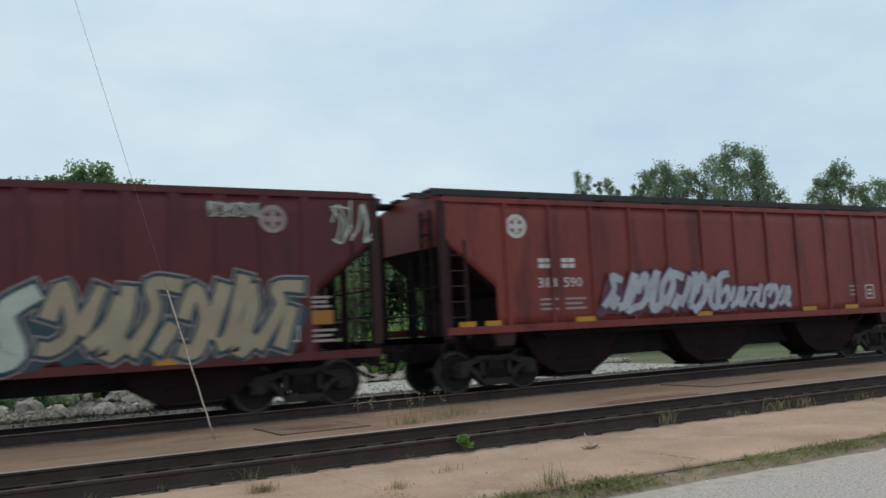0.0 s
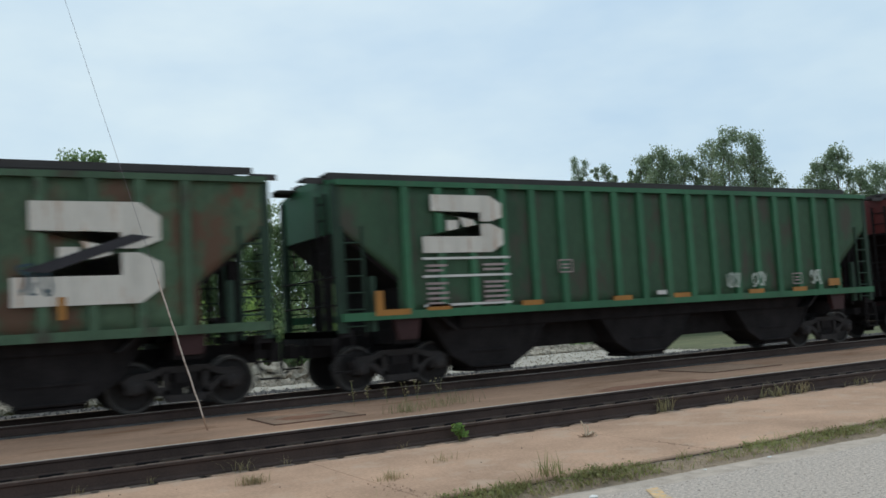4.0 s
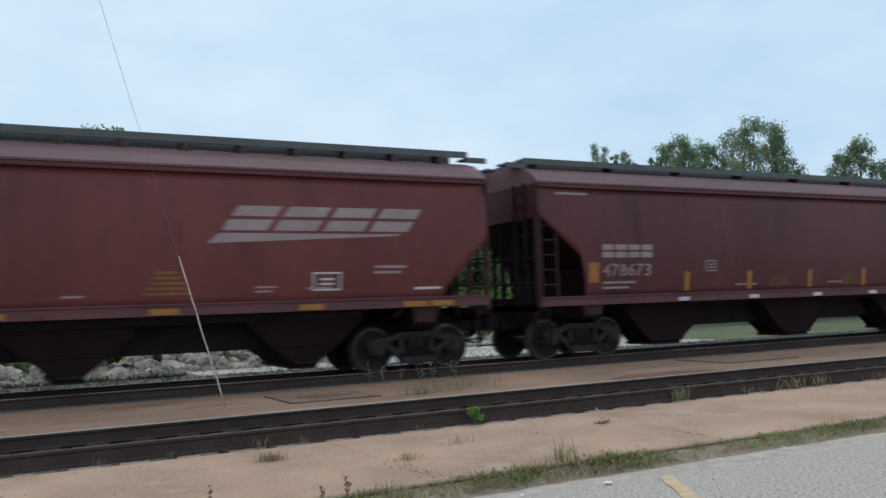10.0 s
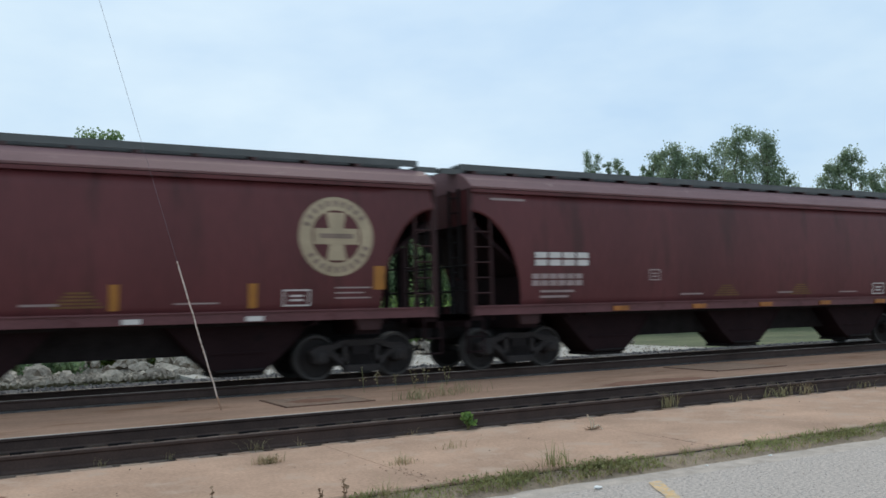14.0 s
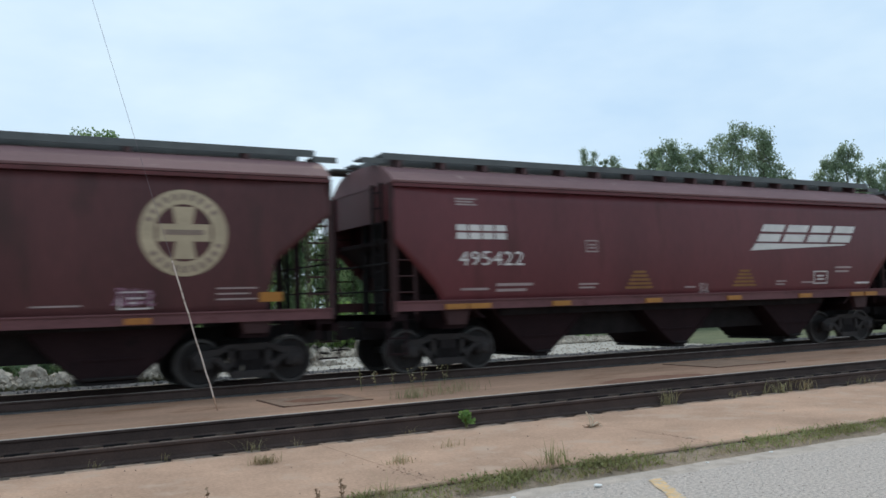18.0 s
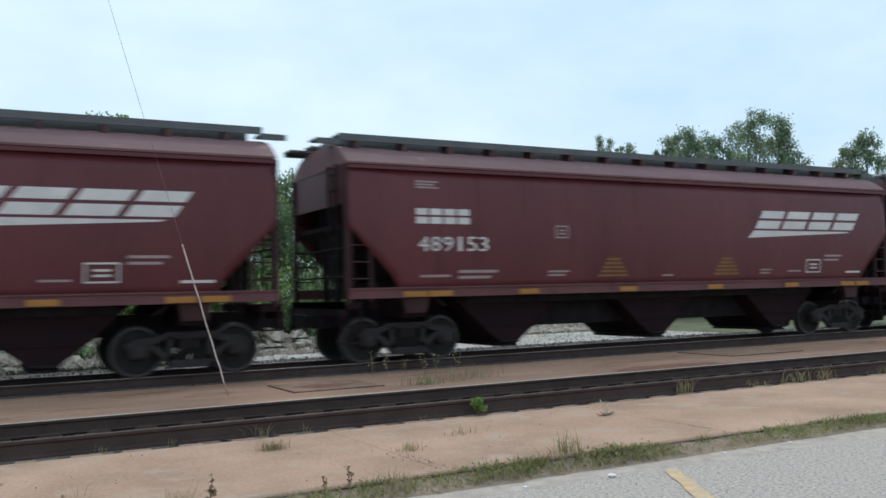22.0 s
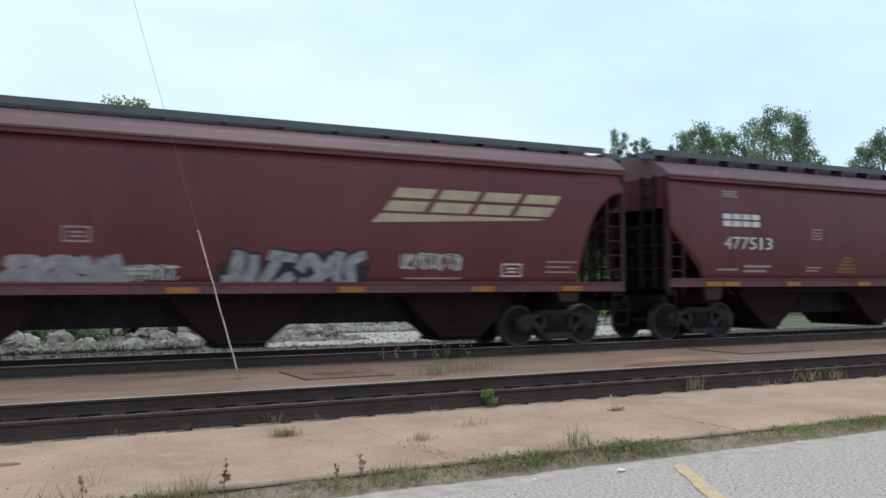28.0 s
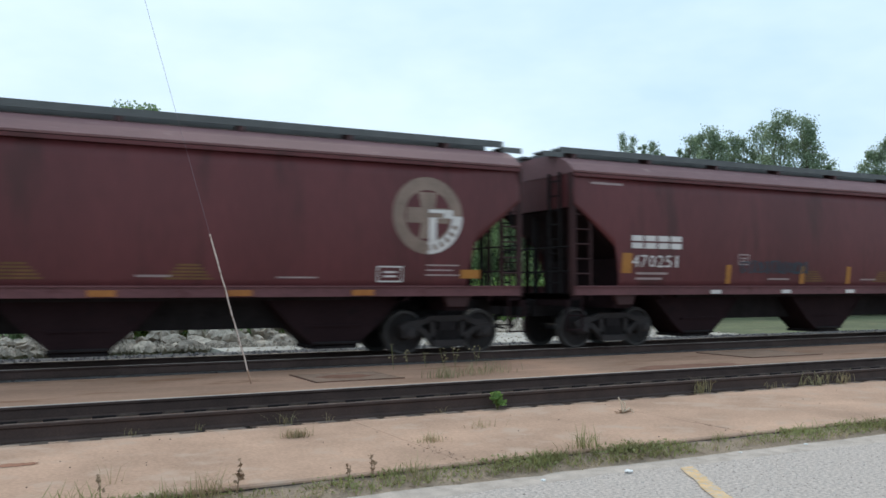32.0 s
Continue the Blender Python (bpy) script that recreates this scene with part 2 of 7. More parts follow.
def prism(bm, pts, y0, y1):
    """An x-z outline pushed through from y0 to y1."""
    a = [bm.verts.new((x, y0, z)) for x, z in pts]
    b = [bm.verts.new((x, y1, z)) for x, z in pts]
    n = len(pts)
    bm.faces.new(a)
    bm.faces.new(b[::-1])
    for i in range(n):
        j = (i + 1) % n
        bm.faces.new((a[i], b[i], b[j], a[j]))


def rod(bm, p, q, r, n=6):
    p, q = Vector(p), Vector(q)
    d = (q - p).normalized()
    u = d.orthogonal().normalized()
    w = d.cross(u)
    rings = []
    for c in (p, q):
        rings.append([bm.verts.new(c + (u * math.cos(k * math.tau / n) + w * math.sin(k * math.tau / n)) * r) for k in range(n)])
    for k in range(n):
        j = (k + 1) % n
        bm.faces.new((rings[0][k], rings[0][j], rings[1][j], rings[1][k]))
    bm.faces.new(rings[0][::-1])
    bm.faces.new(rings[1])


def tube(bm, pts, r, n=8):
    """One round bar through several points."""
    rings = []
    for k, p in enumerate(pts):
        d = (pts[min(k + 1, len(pts) - 1)] - pts[max(k - 1, 0)]).normalized()
        u = Vector((0, 1, 0))
        w = d.cross(u).normalized()
        rings.append([bm.verts.new(p + (u * math.cos(q * math.tau / n) + w * math.sin(q * math.tau / n)) * r) for q in range(n)])
    for a, b in zip(rings, rings[1:]):
        for q in range(n):
            j = (q + 1) % n
            bm.faces.new((a[q], a[j], b[j], b[q]))
    bm.faces.new(rings[0][::-1])
    bm.faces.new(rings[-1])


def lathe_y(bm, prof, cx=0.0, cz=0.0, n=24):
    """Rings (y, radius) about an axle that lies along y."""
    rings = []
    for y, r in prof:
        rings.append([bm.verts.new((cx + r * math.cos(k * math.tau / n), y, cz + r * math.sin(k * math.tau / n))) for k in range(n)])
    for a, b in zip(rings, rings[1:]):
        for k in range(n):
            j = (k + 1) % n
            bm.faces.new((a[k], a[j], b[j], b[k]))
    bm.faces.new(rings[0][::-1])
    bm.faces.new(rings[-1])


# ---- the covered hopper cars ----
HALF, BOGIE = 8.665, 7.165
SILL_Z, EAVE_Z = 1.30, 3.95
# hopper bays: distance from the car's middle, outline (half width, height) from the outlet up, inner reach of the outlet
BAYS = {
    "new": (4.25, ((0.22, 0.27), (0.30, 0.36), (0.64, 0.62), (1.42, 1.36)), 1.12),
    "smooth": (4.66, ((0.47, 0.27), (0.56, 0.36), (0.86, 0.60), (1.52, 1.32)), -0.20),
    "ribbed": (4.55, ((0.52, 0.27), (0.66, 0.36), (1.08, 0.60), (1.64, 1.44)), -0.20),
}


def car_size(length, sill=1.30):
    global HALF, SILL_Z, BOGIE
    HALF, SILL_Z, BOGIE = length / 2, sill, length / 2 - 1.48


def kind_size(kind):
    car_size(LENGTH[kind], SILL[kind])


def smooth_profile(z):
    """Half width of the rounded car side at height z."""
    return 1.595 - 0.105 * ((z - 2.70) / 1.3) ** 2


def flat_profile(z):
    return 1.52


def smooth_cut(e):
    """Lower edge of the side sheet, e metres in from the car's end: a full curve."""
    return SILL_Z if e >= 1.25 else SILL_Z + (3.45 - SILL_Z) * math.sqrt(1 - (e / 1.25) ** 2)


def raked_cut(e):
    """Ring-emblem cars of the second series: a raking edge down to an upright one."""
    return SILL_Z if e >= 1.27 else 3.24 - 0.82 * e - (max(0.0, e - 1.12) * 4.0)


def diagonal_cut(e):
    """Newer smooth cars: a long straight rake, steeper at its foot."""
    return SILL_Z if e >= 1.17 else 2.72 - 1.05 * e - (max(0.0, e - 0.95) * 0.7)


def ribbed_cut(e):
    """Older ribbed cars: a raking edge down to an upright one."""
    return SILL_Z if e >= 1.30 else 3.30 - 0.80 * e


def car_sides(car, prof, cut, top, paint):
    stations = [0, 0.12, 0.3, 0.5, 0.72, 0.88, 0.95, 1.0, 1.06, 1.12, 1.16, 1.168, 1.172, 1.2, 1.23, 1.245, 1.252, 1.266, 1.272, 1.297, 1.302, 1.4, 1.7, 2.0, 2.6, 4.0, 6.0]
    xs = [-HALF + s for s in stations] + [0.0] + [HALF - s for s in reversed(stations)]
    for sgn in (-1, 1):
        bm = bmesh.new()
        cols = []
        for x in xs:
            z0 = cut(HALF - abs(x))
            cols.append([bm.verts.new((x, sgn * prof(z0 + (top - z0) * k / 8), z0 + (top - z0) * k / 8)) for k in range(9)])
        for a, b in zip(cols, cols[1:]):
            for k in range(8):
                bm.faces.new((a[k], b[k], b[k + 1], a[k + 1]))
        ob = part("side_sheet", bm, paint, car, smooth=True)
        so = ob.modifiers.new("thick", "SOLIDIFY")
        so.thickness, so.offset = 0.012, 0.0


def truck_parts(car, x):
    """A two-axle truck under the car at x: bolster, cast side frames, springs and turning wheelsets."""
    bm = bmesh.new()
    box(bm, -0.2, 0.2, -1.05, 1.05, 0.50, 0.74)
    box(bm, -0.35, 0.35, -0.3, 0.3, 0.74, 0.86)
    tr = part("truck", bm, BLACKISH, car)
    tr.location = (x, 0, 0)
    for sgn in (-1, 1):
        bm = bmesh.new()
        y0, y1 = sgn * 0.93, sgn * 1.07
        top = [(-1.12, 0.60), (-0.95, 0.70), (-0.62, 0.72), (-0.42, 0.80), (0.42, 0.80), (0.62, 0.72), (0.95, 0.70), (1.12, 0.60), (1.08, 0.53), (0.62, 0.60), (0.42, 0.68), (-0.42, 0.68), (-0.62, 0.60), (-1.08, 0.53)]
        prism(bm, top, y0, y1)
        prism(bm, [(-0.78, 0.58), (-0.62, 0.58), (-0.22, 0.28), (-0.22, 0.16), (-0.34, 0.16), (-0.42, 0.26)], y0, y1)
        prism(bm, [(0.78, 0.58), (0.62, 0.58), (0.22, 0.28), (0.22, 0.16), (0.34, 0.16), (0.42, 0.26)], y0, y1)
        prism(bm, [(-0.36, 0.16), (0.36, 0.16), (0.36, 0.29), (-0.36, 0.29)], y0 - 0.02 * sgn, y1 + 0.03 * sgn)
        box(bm, -0.40, -0.30, min(y0, y1), max(y0, y1), 0.28, 0.72)
        box(bm, 0.30, 0.40, min(y0, y1), max(y0, y1), 0.28, 0.72)
        for ax in (-0.889, 0.889):
            prism(bm, [(ax - 0.16, 0.36), (ax + 0.16, 0.36), (ax + 0.18, 0.56), (ax + 0.1, 0.64), (ax - 0.1, 0.64), (ax - 0.18, 0.56)], y0, y1 + 0.02 * sgn)
            lathe_y(bm, ((y1, 0.12), (y1 + 0.06 * sgn, 0.12), (y1 + 0.09 * sgn, 0.07)), ax, 0.457, 12)
        part("side_frame", bm, TRUCK_STEEL, tr)
        bm = bmesh.new()
        for sx in (-0.2, -0.07, 0.07, 0.2):
            rod(bm, (sx, sgn * 1.0, 0.29), (sx, sgn * 1.0, 0.50), 0.055, 8)
        part("spring", bm, BLACKISH, tr)
    for ax in (-0.889, 0.889):
        bm = bmesh.new()
        rod(bm, (0, -1.0, 0), (0, 1.0, 0), 0.075, 10)
        for sgn in (-1, 1):
            lathe_y(bm, ((sgn * 0.66, 0.40), (sgn * 0.66, 0.485), (sgn * 0.69, 0.485), (sgn * 0.71, 0.457), (sgn * 0.80, 0.452), (sgn * 0.80, 0.40), (sgn * 0.76, 0.37), (sgn * 0.75, 0.17), (sgn * 0.82, 0.13), (sgn * 0.82, 0.07)), 0, 0, 28)
        # a few cast-in dimples so that the turning can be seen
        for k in range(3):
            a = k * math.tau / 3
            rod(bm, (0.28 * math.cos(a), -0.77, 0.28 * math.sin(a)), (0.28 * math.cos(a), -0.735, 0.28 * math.sin(a)), 0.045, 8)
        ws = part("wheelset", bm, WHEEL_STEEL, tr)
        ws.data.materials.append(TREAD)
        for p in ws.data.polygons:
            if math.hypot(p.center.x, p.center.z) > 0.415 and len(p.vertices) == 4:
                p.material_index = 1
        ws.location = (ax, 0, 0.457)
    return tr


def ladder(car, x, y, z0, z1, width, paint):
    """Two stiles and the rungs between them, on a car's side or end corner."""
    bm = bmesh.new()
    for s in (-0.5, 0.5):
        box(bm, x + s * width - 0.022, x + s * width + 0.022, y - 0.022, y + 0.022, z0, z1)
    k = z0 + 0.12
    while k < z1 - 0.05:
        rod(bm, (x - width / 2, y, k), (x + width / 2, y, k), 0.016, 5)
        k += 0.33
    return part("ladder", bm, paint, car)


def underframe(car, bay_paint, paint, bays):
    bm = bmesh.new()
    box(bm, -HALF - 0.18, HALF + 0.18, -0.22, 0.22, 0.72, 1.12)
    part("center_sill", bm, BLACKISH, car)
    bm = bmesh.new()
    box(bm, -4.6, 4.6, -0.62, 0.62, 0.60, 1.6)
    box(bm, -5.4, 5.4, -1.2, 1.2, 1.15, 1.7)
    part("hopper_ridge", bm, BLACKISH, car)
    off, lines, inner = BAYS[bays]
    for cx in (-off, 0.0, off):
        bm = bmesh.new()
        prism(bm, [(cx + w, z) for w, z in lines] + [(cx - w, z) for w, z in reversed(lines)], -1.12, inner)
        if inner < 0:
            high = [(max(w, 0.7), max(z, 0.58)) for w, z in lines[2:]]
            prism(bm, [(cx + w, z) for w, z in high] + [(cx - w, z) for w, z in reversed(high)], inner + 0.004, 1.12)
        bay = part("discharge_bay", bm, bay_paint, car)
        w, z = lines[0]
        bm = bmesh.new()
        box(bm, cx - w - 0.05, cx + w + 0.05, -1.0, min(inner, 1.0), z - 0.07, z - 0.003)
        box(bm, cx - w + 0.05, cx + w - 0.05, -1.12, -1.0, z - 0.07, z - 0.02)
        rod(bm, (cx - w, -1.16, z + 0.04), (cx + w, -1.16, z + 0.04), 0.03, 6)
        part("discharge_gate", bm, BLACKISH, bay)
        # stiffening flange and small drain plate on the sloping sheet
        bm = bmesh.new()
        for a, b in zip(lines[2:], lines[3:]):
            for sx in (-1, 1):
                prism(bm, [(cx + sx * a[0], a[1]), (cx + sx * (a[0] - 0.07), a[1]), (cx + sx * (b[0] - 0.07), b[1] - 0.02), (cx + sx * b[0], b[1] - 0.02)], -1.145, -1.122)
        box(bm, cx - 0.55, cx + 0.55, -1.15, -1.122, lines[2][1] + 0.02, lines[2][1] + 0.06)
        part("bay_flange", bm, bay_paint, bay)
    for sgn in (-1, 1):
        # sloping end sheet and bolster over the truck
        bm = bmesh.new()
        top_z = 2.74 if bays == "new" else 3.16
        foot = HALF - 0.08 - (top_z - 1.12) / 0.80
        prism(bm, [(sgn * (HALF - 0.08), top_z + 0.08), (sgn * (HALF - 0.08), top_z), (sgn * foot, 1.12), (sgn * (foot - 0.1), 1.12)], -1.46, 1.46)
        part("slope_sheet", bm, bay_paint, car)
        # added plate and posts that block daylight under the slope sheet
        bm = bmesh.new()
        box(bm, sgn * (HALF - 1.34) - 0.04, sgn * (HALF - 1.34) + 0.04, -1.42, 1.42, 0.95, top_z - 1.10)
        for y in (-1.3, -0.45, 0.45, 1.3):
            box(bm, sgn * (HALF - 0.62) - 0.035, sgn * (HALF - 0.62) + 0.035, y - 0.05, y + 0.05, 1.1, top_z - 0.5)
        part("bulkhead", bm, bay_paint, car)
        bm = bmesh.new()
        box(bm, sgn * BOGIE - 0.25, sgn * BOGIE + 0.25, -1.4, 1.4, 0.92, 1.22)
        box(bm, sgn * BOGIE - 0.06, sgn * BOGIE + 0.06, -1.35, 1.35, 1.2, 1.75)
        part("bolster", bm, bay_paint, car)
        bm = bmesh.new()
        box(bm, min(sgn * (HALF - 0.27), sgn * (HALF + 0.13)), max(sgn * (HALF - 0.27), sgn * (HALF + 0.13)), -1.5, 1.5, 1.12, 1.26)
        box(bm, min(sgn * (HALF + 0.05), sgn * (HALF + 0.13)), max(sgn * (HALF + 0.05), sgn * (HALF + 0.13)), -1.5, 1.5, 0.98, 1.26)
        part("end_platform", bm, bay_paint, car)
        bm = bmesh.new()
        box(bm, min(sgn * (HALF + 0.13), sgn * (HALF + 0.57)), max(sgn * (HALF + 0.13), sgn * (HALF + 0.57)), -0.09, 0.09, 0.78, 0.98)
        box(bm, min(sgn * (HALF + 0.42), sgn * (HALF + 0.62)), max(sgn * (HALF + 0.42), sgn * (HALF + 0.62)), -0.17, 0.17, 0.74, 1.02)
        part("coupler", bm, BLACKISH, car)
        bm = bmesh.new()
        pts = [Vector((sgn * (HALF + 0.13), 0.35, 0.85)), Vector((sgn * (HALF + 0.33), 0.32, 0.62)), Vector((sgn * (HALF + 0.48), 0.22, 0.48)), Vector((sgn * (HALF + 0.62), 0.1, 0.45))]
        tube(bm, pts, 0.03, 6)
        part("brake_hose", bm, BLACKISH, car)
        for side in (-1, 1):
            bm = bmesh.new()
            xs = sgn * (HALF - 0.05)
            for s in (-0.2, 0.2):
                box(bm, xs + s - 0.02, xs + s + 0.02, side * 1.5 - 0.02, side * 1.5 + 0.02, 0.42, 1.12)
            for z in (0.44, 0.76):
                box(bm, xs - 0.2, xs + 0.2, side * 1.5 - 0.04, side * 1.5 + 0.04, z, z + 0.03)
            part("sill_step", bm, bay_paint, car)
            # jacking pad between sill and bolster
            bm = bmesh.new()
            prism(bm, [(sgn * BOGIE - 0.3, SILL_Z), (sgn * BOGIE + 0.3, SILL_Z), (sgn * BOGIE + 0.22, 1.0), (sgn * BOGIE - 0.22, 1.0)], side * 1.35, side * 1.5)
            part("jacking_pad", bm, SHADED_POST, car)
    bm = bmesh.new()
    lathe_y(bm, ((-0.75, 0.0), (-0.75, 0.16), (-0.2, 0.16), (-0.2, 0.0)), 7.6, 1.5, 14)
    rod(bm, (7.6, -0.5, 1.5), (6.2, -0.5, 1.4), 0.03, 6)
    part("brake_cylinder", bm, BLACKISH, car)
    for x in (-BOGIE, BOGIE):
        truck_parts(car, x)


def roof_walk(car, hatch_n, bracket, dz=0.0, steel=None):
    steel = steel or GRATING
    for sgn in (-1, 1):
        bm = bmesh.new()
        box(bm, -(HALF - 0.06), (HALF - 0.06), sgn * 0.78 - 0.2, sgn * 0.78 + 0.2, 4.54 + dz, 4.59 + dz)
        for k in range(0, 60):
            x = -HALF + 0.1 + k * (2 * HALF - 0.2) / 59
            box(bm, x - 0.012, x + 0.012, sgn * 0.78 - 0.2, sgn * 0.78 + 0.2, 4.591 + dz, 4.605 + dz)
        box(bm, -(HALF - 0.06), (HALF - 0.06), sgn * 0.98 - 0.012, sgn * 0.98 + 0.012, 4.47 + dz, 4.61 + dz)
        for end in (-1, 1):
            a, b = sorted((end * (HALF - 0.10), end * (HALF + 0.42)))
            box(bm, a, b, sgn * 0.78 - 0.2, sgn * 0.78 + 0.2, 4.44 + dz, 4.48 + dz)
            box(bm, a, b, sgn * 0.98 - 0.012, sgn * 0.98 + 0.012, 4.37 + dz, 4.49 + dz)
        part("running_board", bm, steel, car)
        k = -HALF + 0.47
        while k < HALF - 0.37:
            bm = bmesh.new()
            prism(bm, [(k - 0.035, 4.54 + dz), (k + 0.035, 4.54 + dz), (k + 0.08, 4.2 + dz), (k - 0.08, 4.2 + dz)], sgn * 0.62, sgn * 0.985)
            part("bracket", bm, BRACKET_PAINT, car)
            k += bracket
    bm = bmesh.new()
    box(bm, -HALF + 0.2, HALF - 0.2, -0.45, 0.45, 4.2 + dz, 4.585 + dz)
    part("hatch_coaming", bm, steel, car)
    for k in range(hatch_n):
        x0 = -HALF + 0.7 + k * (2 * HALF - 1.4) / hatch_n
        bm = bmesh.new()
        w = (2 * HALF - 1.4) / hatch_n - 0.12
        prism(bm, [(x0, 4.589 + dz), (x0 + w, 4.589 + dz), (x0 + w - 0.04, 4.66 + dz), (x0 + 0.04, 4.66 + dz)], -0.36, 0.36)
        part("hatch_cover", bm, steel, car)


def body_smooth(car, paint, cut, brackets, bays, lift=-0.035):
    car_sides(car, smooth_profile, cut, EAVE_Z, paint)
    bm = bmesh.new()
    prof = [(-1.50, EAVE_Z), (-1.60, EAVE_Z + 0.01), (-1.61, EAVE_Z + 0.05), (-1.38, 4.18), (-1.1, 4.33), (-0.7, 4.43), (0, 4.46), (0.7, 4.43), (1.1, 4.33), (1.38, 4.18), (1.61, EAVE_Z + 0.05), (1.60, EAVE_Z + 0.01), (1.50, EAVE_Z)]
    rows = [[bm.verts.new((x, y, z)) for y, z in prof] for x in (-HALF - 0.02, -4, 0, 4, HALF + 0.02)]
    for a, b in zip(rows, rows[1:]):
        for k in range(len(prof) - 1):
            bm.faces.new((a[k], a[k + 1], b[k + 1], b[k]))
    bm.faces.new(rows[0])
    bm.faces.new(rows[-1][::-1])
    part("roof", bm, ROOF_PAINT, car)
    for sgn in (-1, 1):
        bm = bmesh.new()
        prism(bm, [(-HALF, EAVE_Z - 0.075), (HALF, EAVE_Z - 0.075), (HALF, EAVE_Z - 0.004), (-HALF, EAVE_Z - 0.004)], sgn * 1.5, sgn * 1.59)
        part("eave_angle", bm, paint, car)
        bm = bmesh.new()
        box(bm, min(sgn * (HALF - 0.04), sgn * (HALF + 0.00)), max(sgn * (HALF - 0.04), sgn * (HALF + 0.00)), -1.52, 1.52, 3.2, EAVE_Z)
        part("end_sheet", bm, paint, car)
        bm = bmesh.new()
        prism(bm, [(-HALF, SILL_Z), (HALF, SILL_Z), (HALF, SILL_Z + 0.21), (-HALF, SILL_Z + 0.21)], sgn * 1.50, sgn * 1.575)
        prism(bm, [(-HALF, SILL_Z + 0.18), (HALF, SILL_Z + 0.18), (HALF, SILL_Z + 0.21), (-HALF, SILL_Z + 0.21)], sgn * 1.575, sgn * 1.61)
        part("side_sill", bm, SILL_PAINT, car)
        for side in (-1, 1):
            ladder(car, sgn * (HALF - 0.25), side * 1.55, 1.25, 3.3, 0.42, SHADED_POST)
            bm = bmesh.new()
            box(bm, sgn * (HALF + 0.02) - 0.042, sgn * (HALF + 0.02) + 0.042, side * 1.5 - 0.05, side * 1.5 + 0.05, 1.2, 3.95)
            part("corner_post", bm, SHADED_POST, car)
        ladder_end(car, sgn)
    roof_walk(car, 6, brackets, lift)
    underframe(car, BAY_SHADE_BROWN, paint, bays)


def ladder_end(car, sgn):
    bm = bmesh.new()
    for y in (-1.1, -0.68):
        box(bm, sgn * (HALF + 0.05) - 0.025, sgn * (HALF + 0.05) + 0.025, y - 0.025, y + 0.025, 1.25, 4.0)
    z = 1.5
    while z < 3.95:
        rod(bm, (sgn * (HALF + 0.05), -1.1, z), (sgn * (HALF + 0.05), -0.68, z), 0.016, 5)
        z += 0.33
    part("end_ladder", bm, BLACKISH, car)
    bm = bmesh.new()
    for y in (-0.3, 0.3):
        box(bm, sgn * (HALF - 0.22) - 0.05, sgn * (HALF - 0.22) + 0.05, y - 0.05, y + 0.05, 1.2, 3.25)
    for z in (1.75, 2.3):
        rod(bm, (sgn * (HALF + 0.07), -1.5, z), (sgn * (HALF + 0.07), 1.5, z), 0.02, 6)
    part("end_frame", bm, BLACKISH, car)


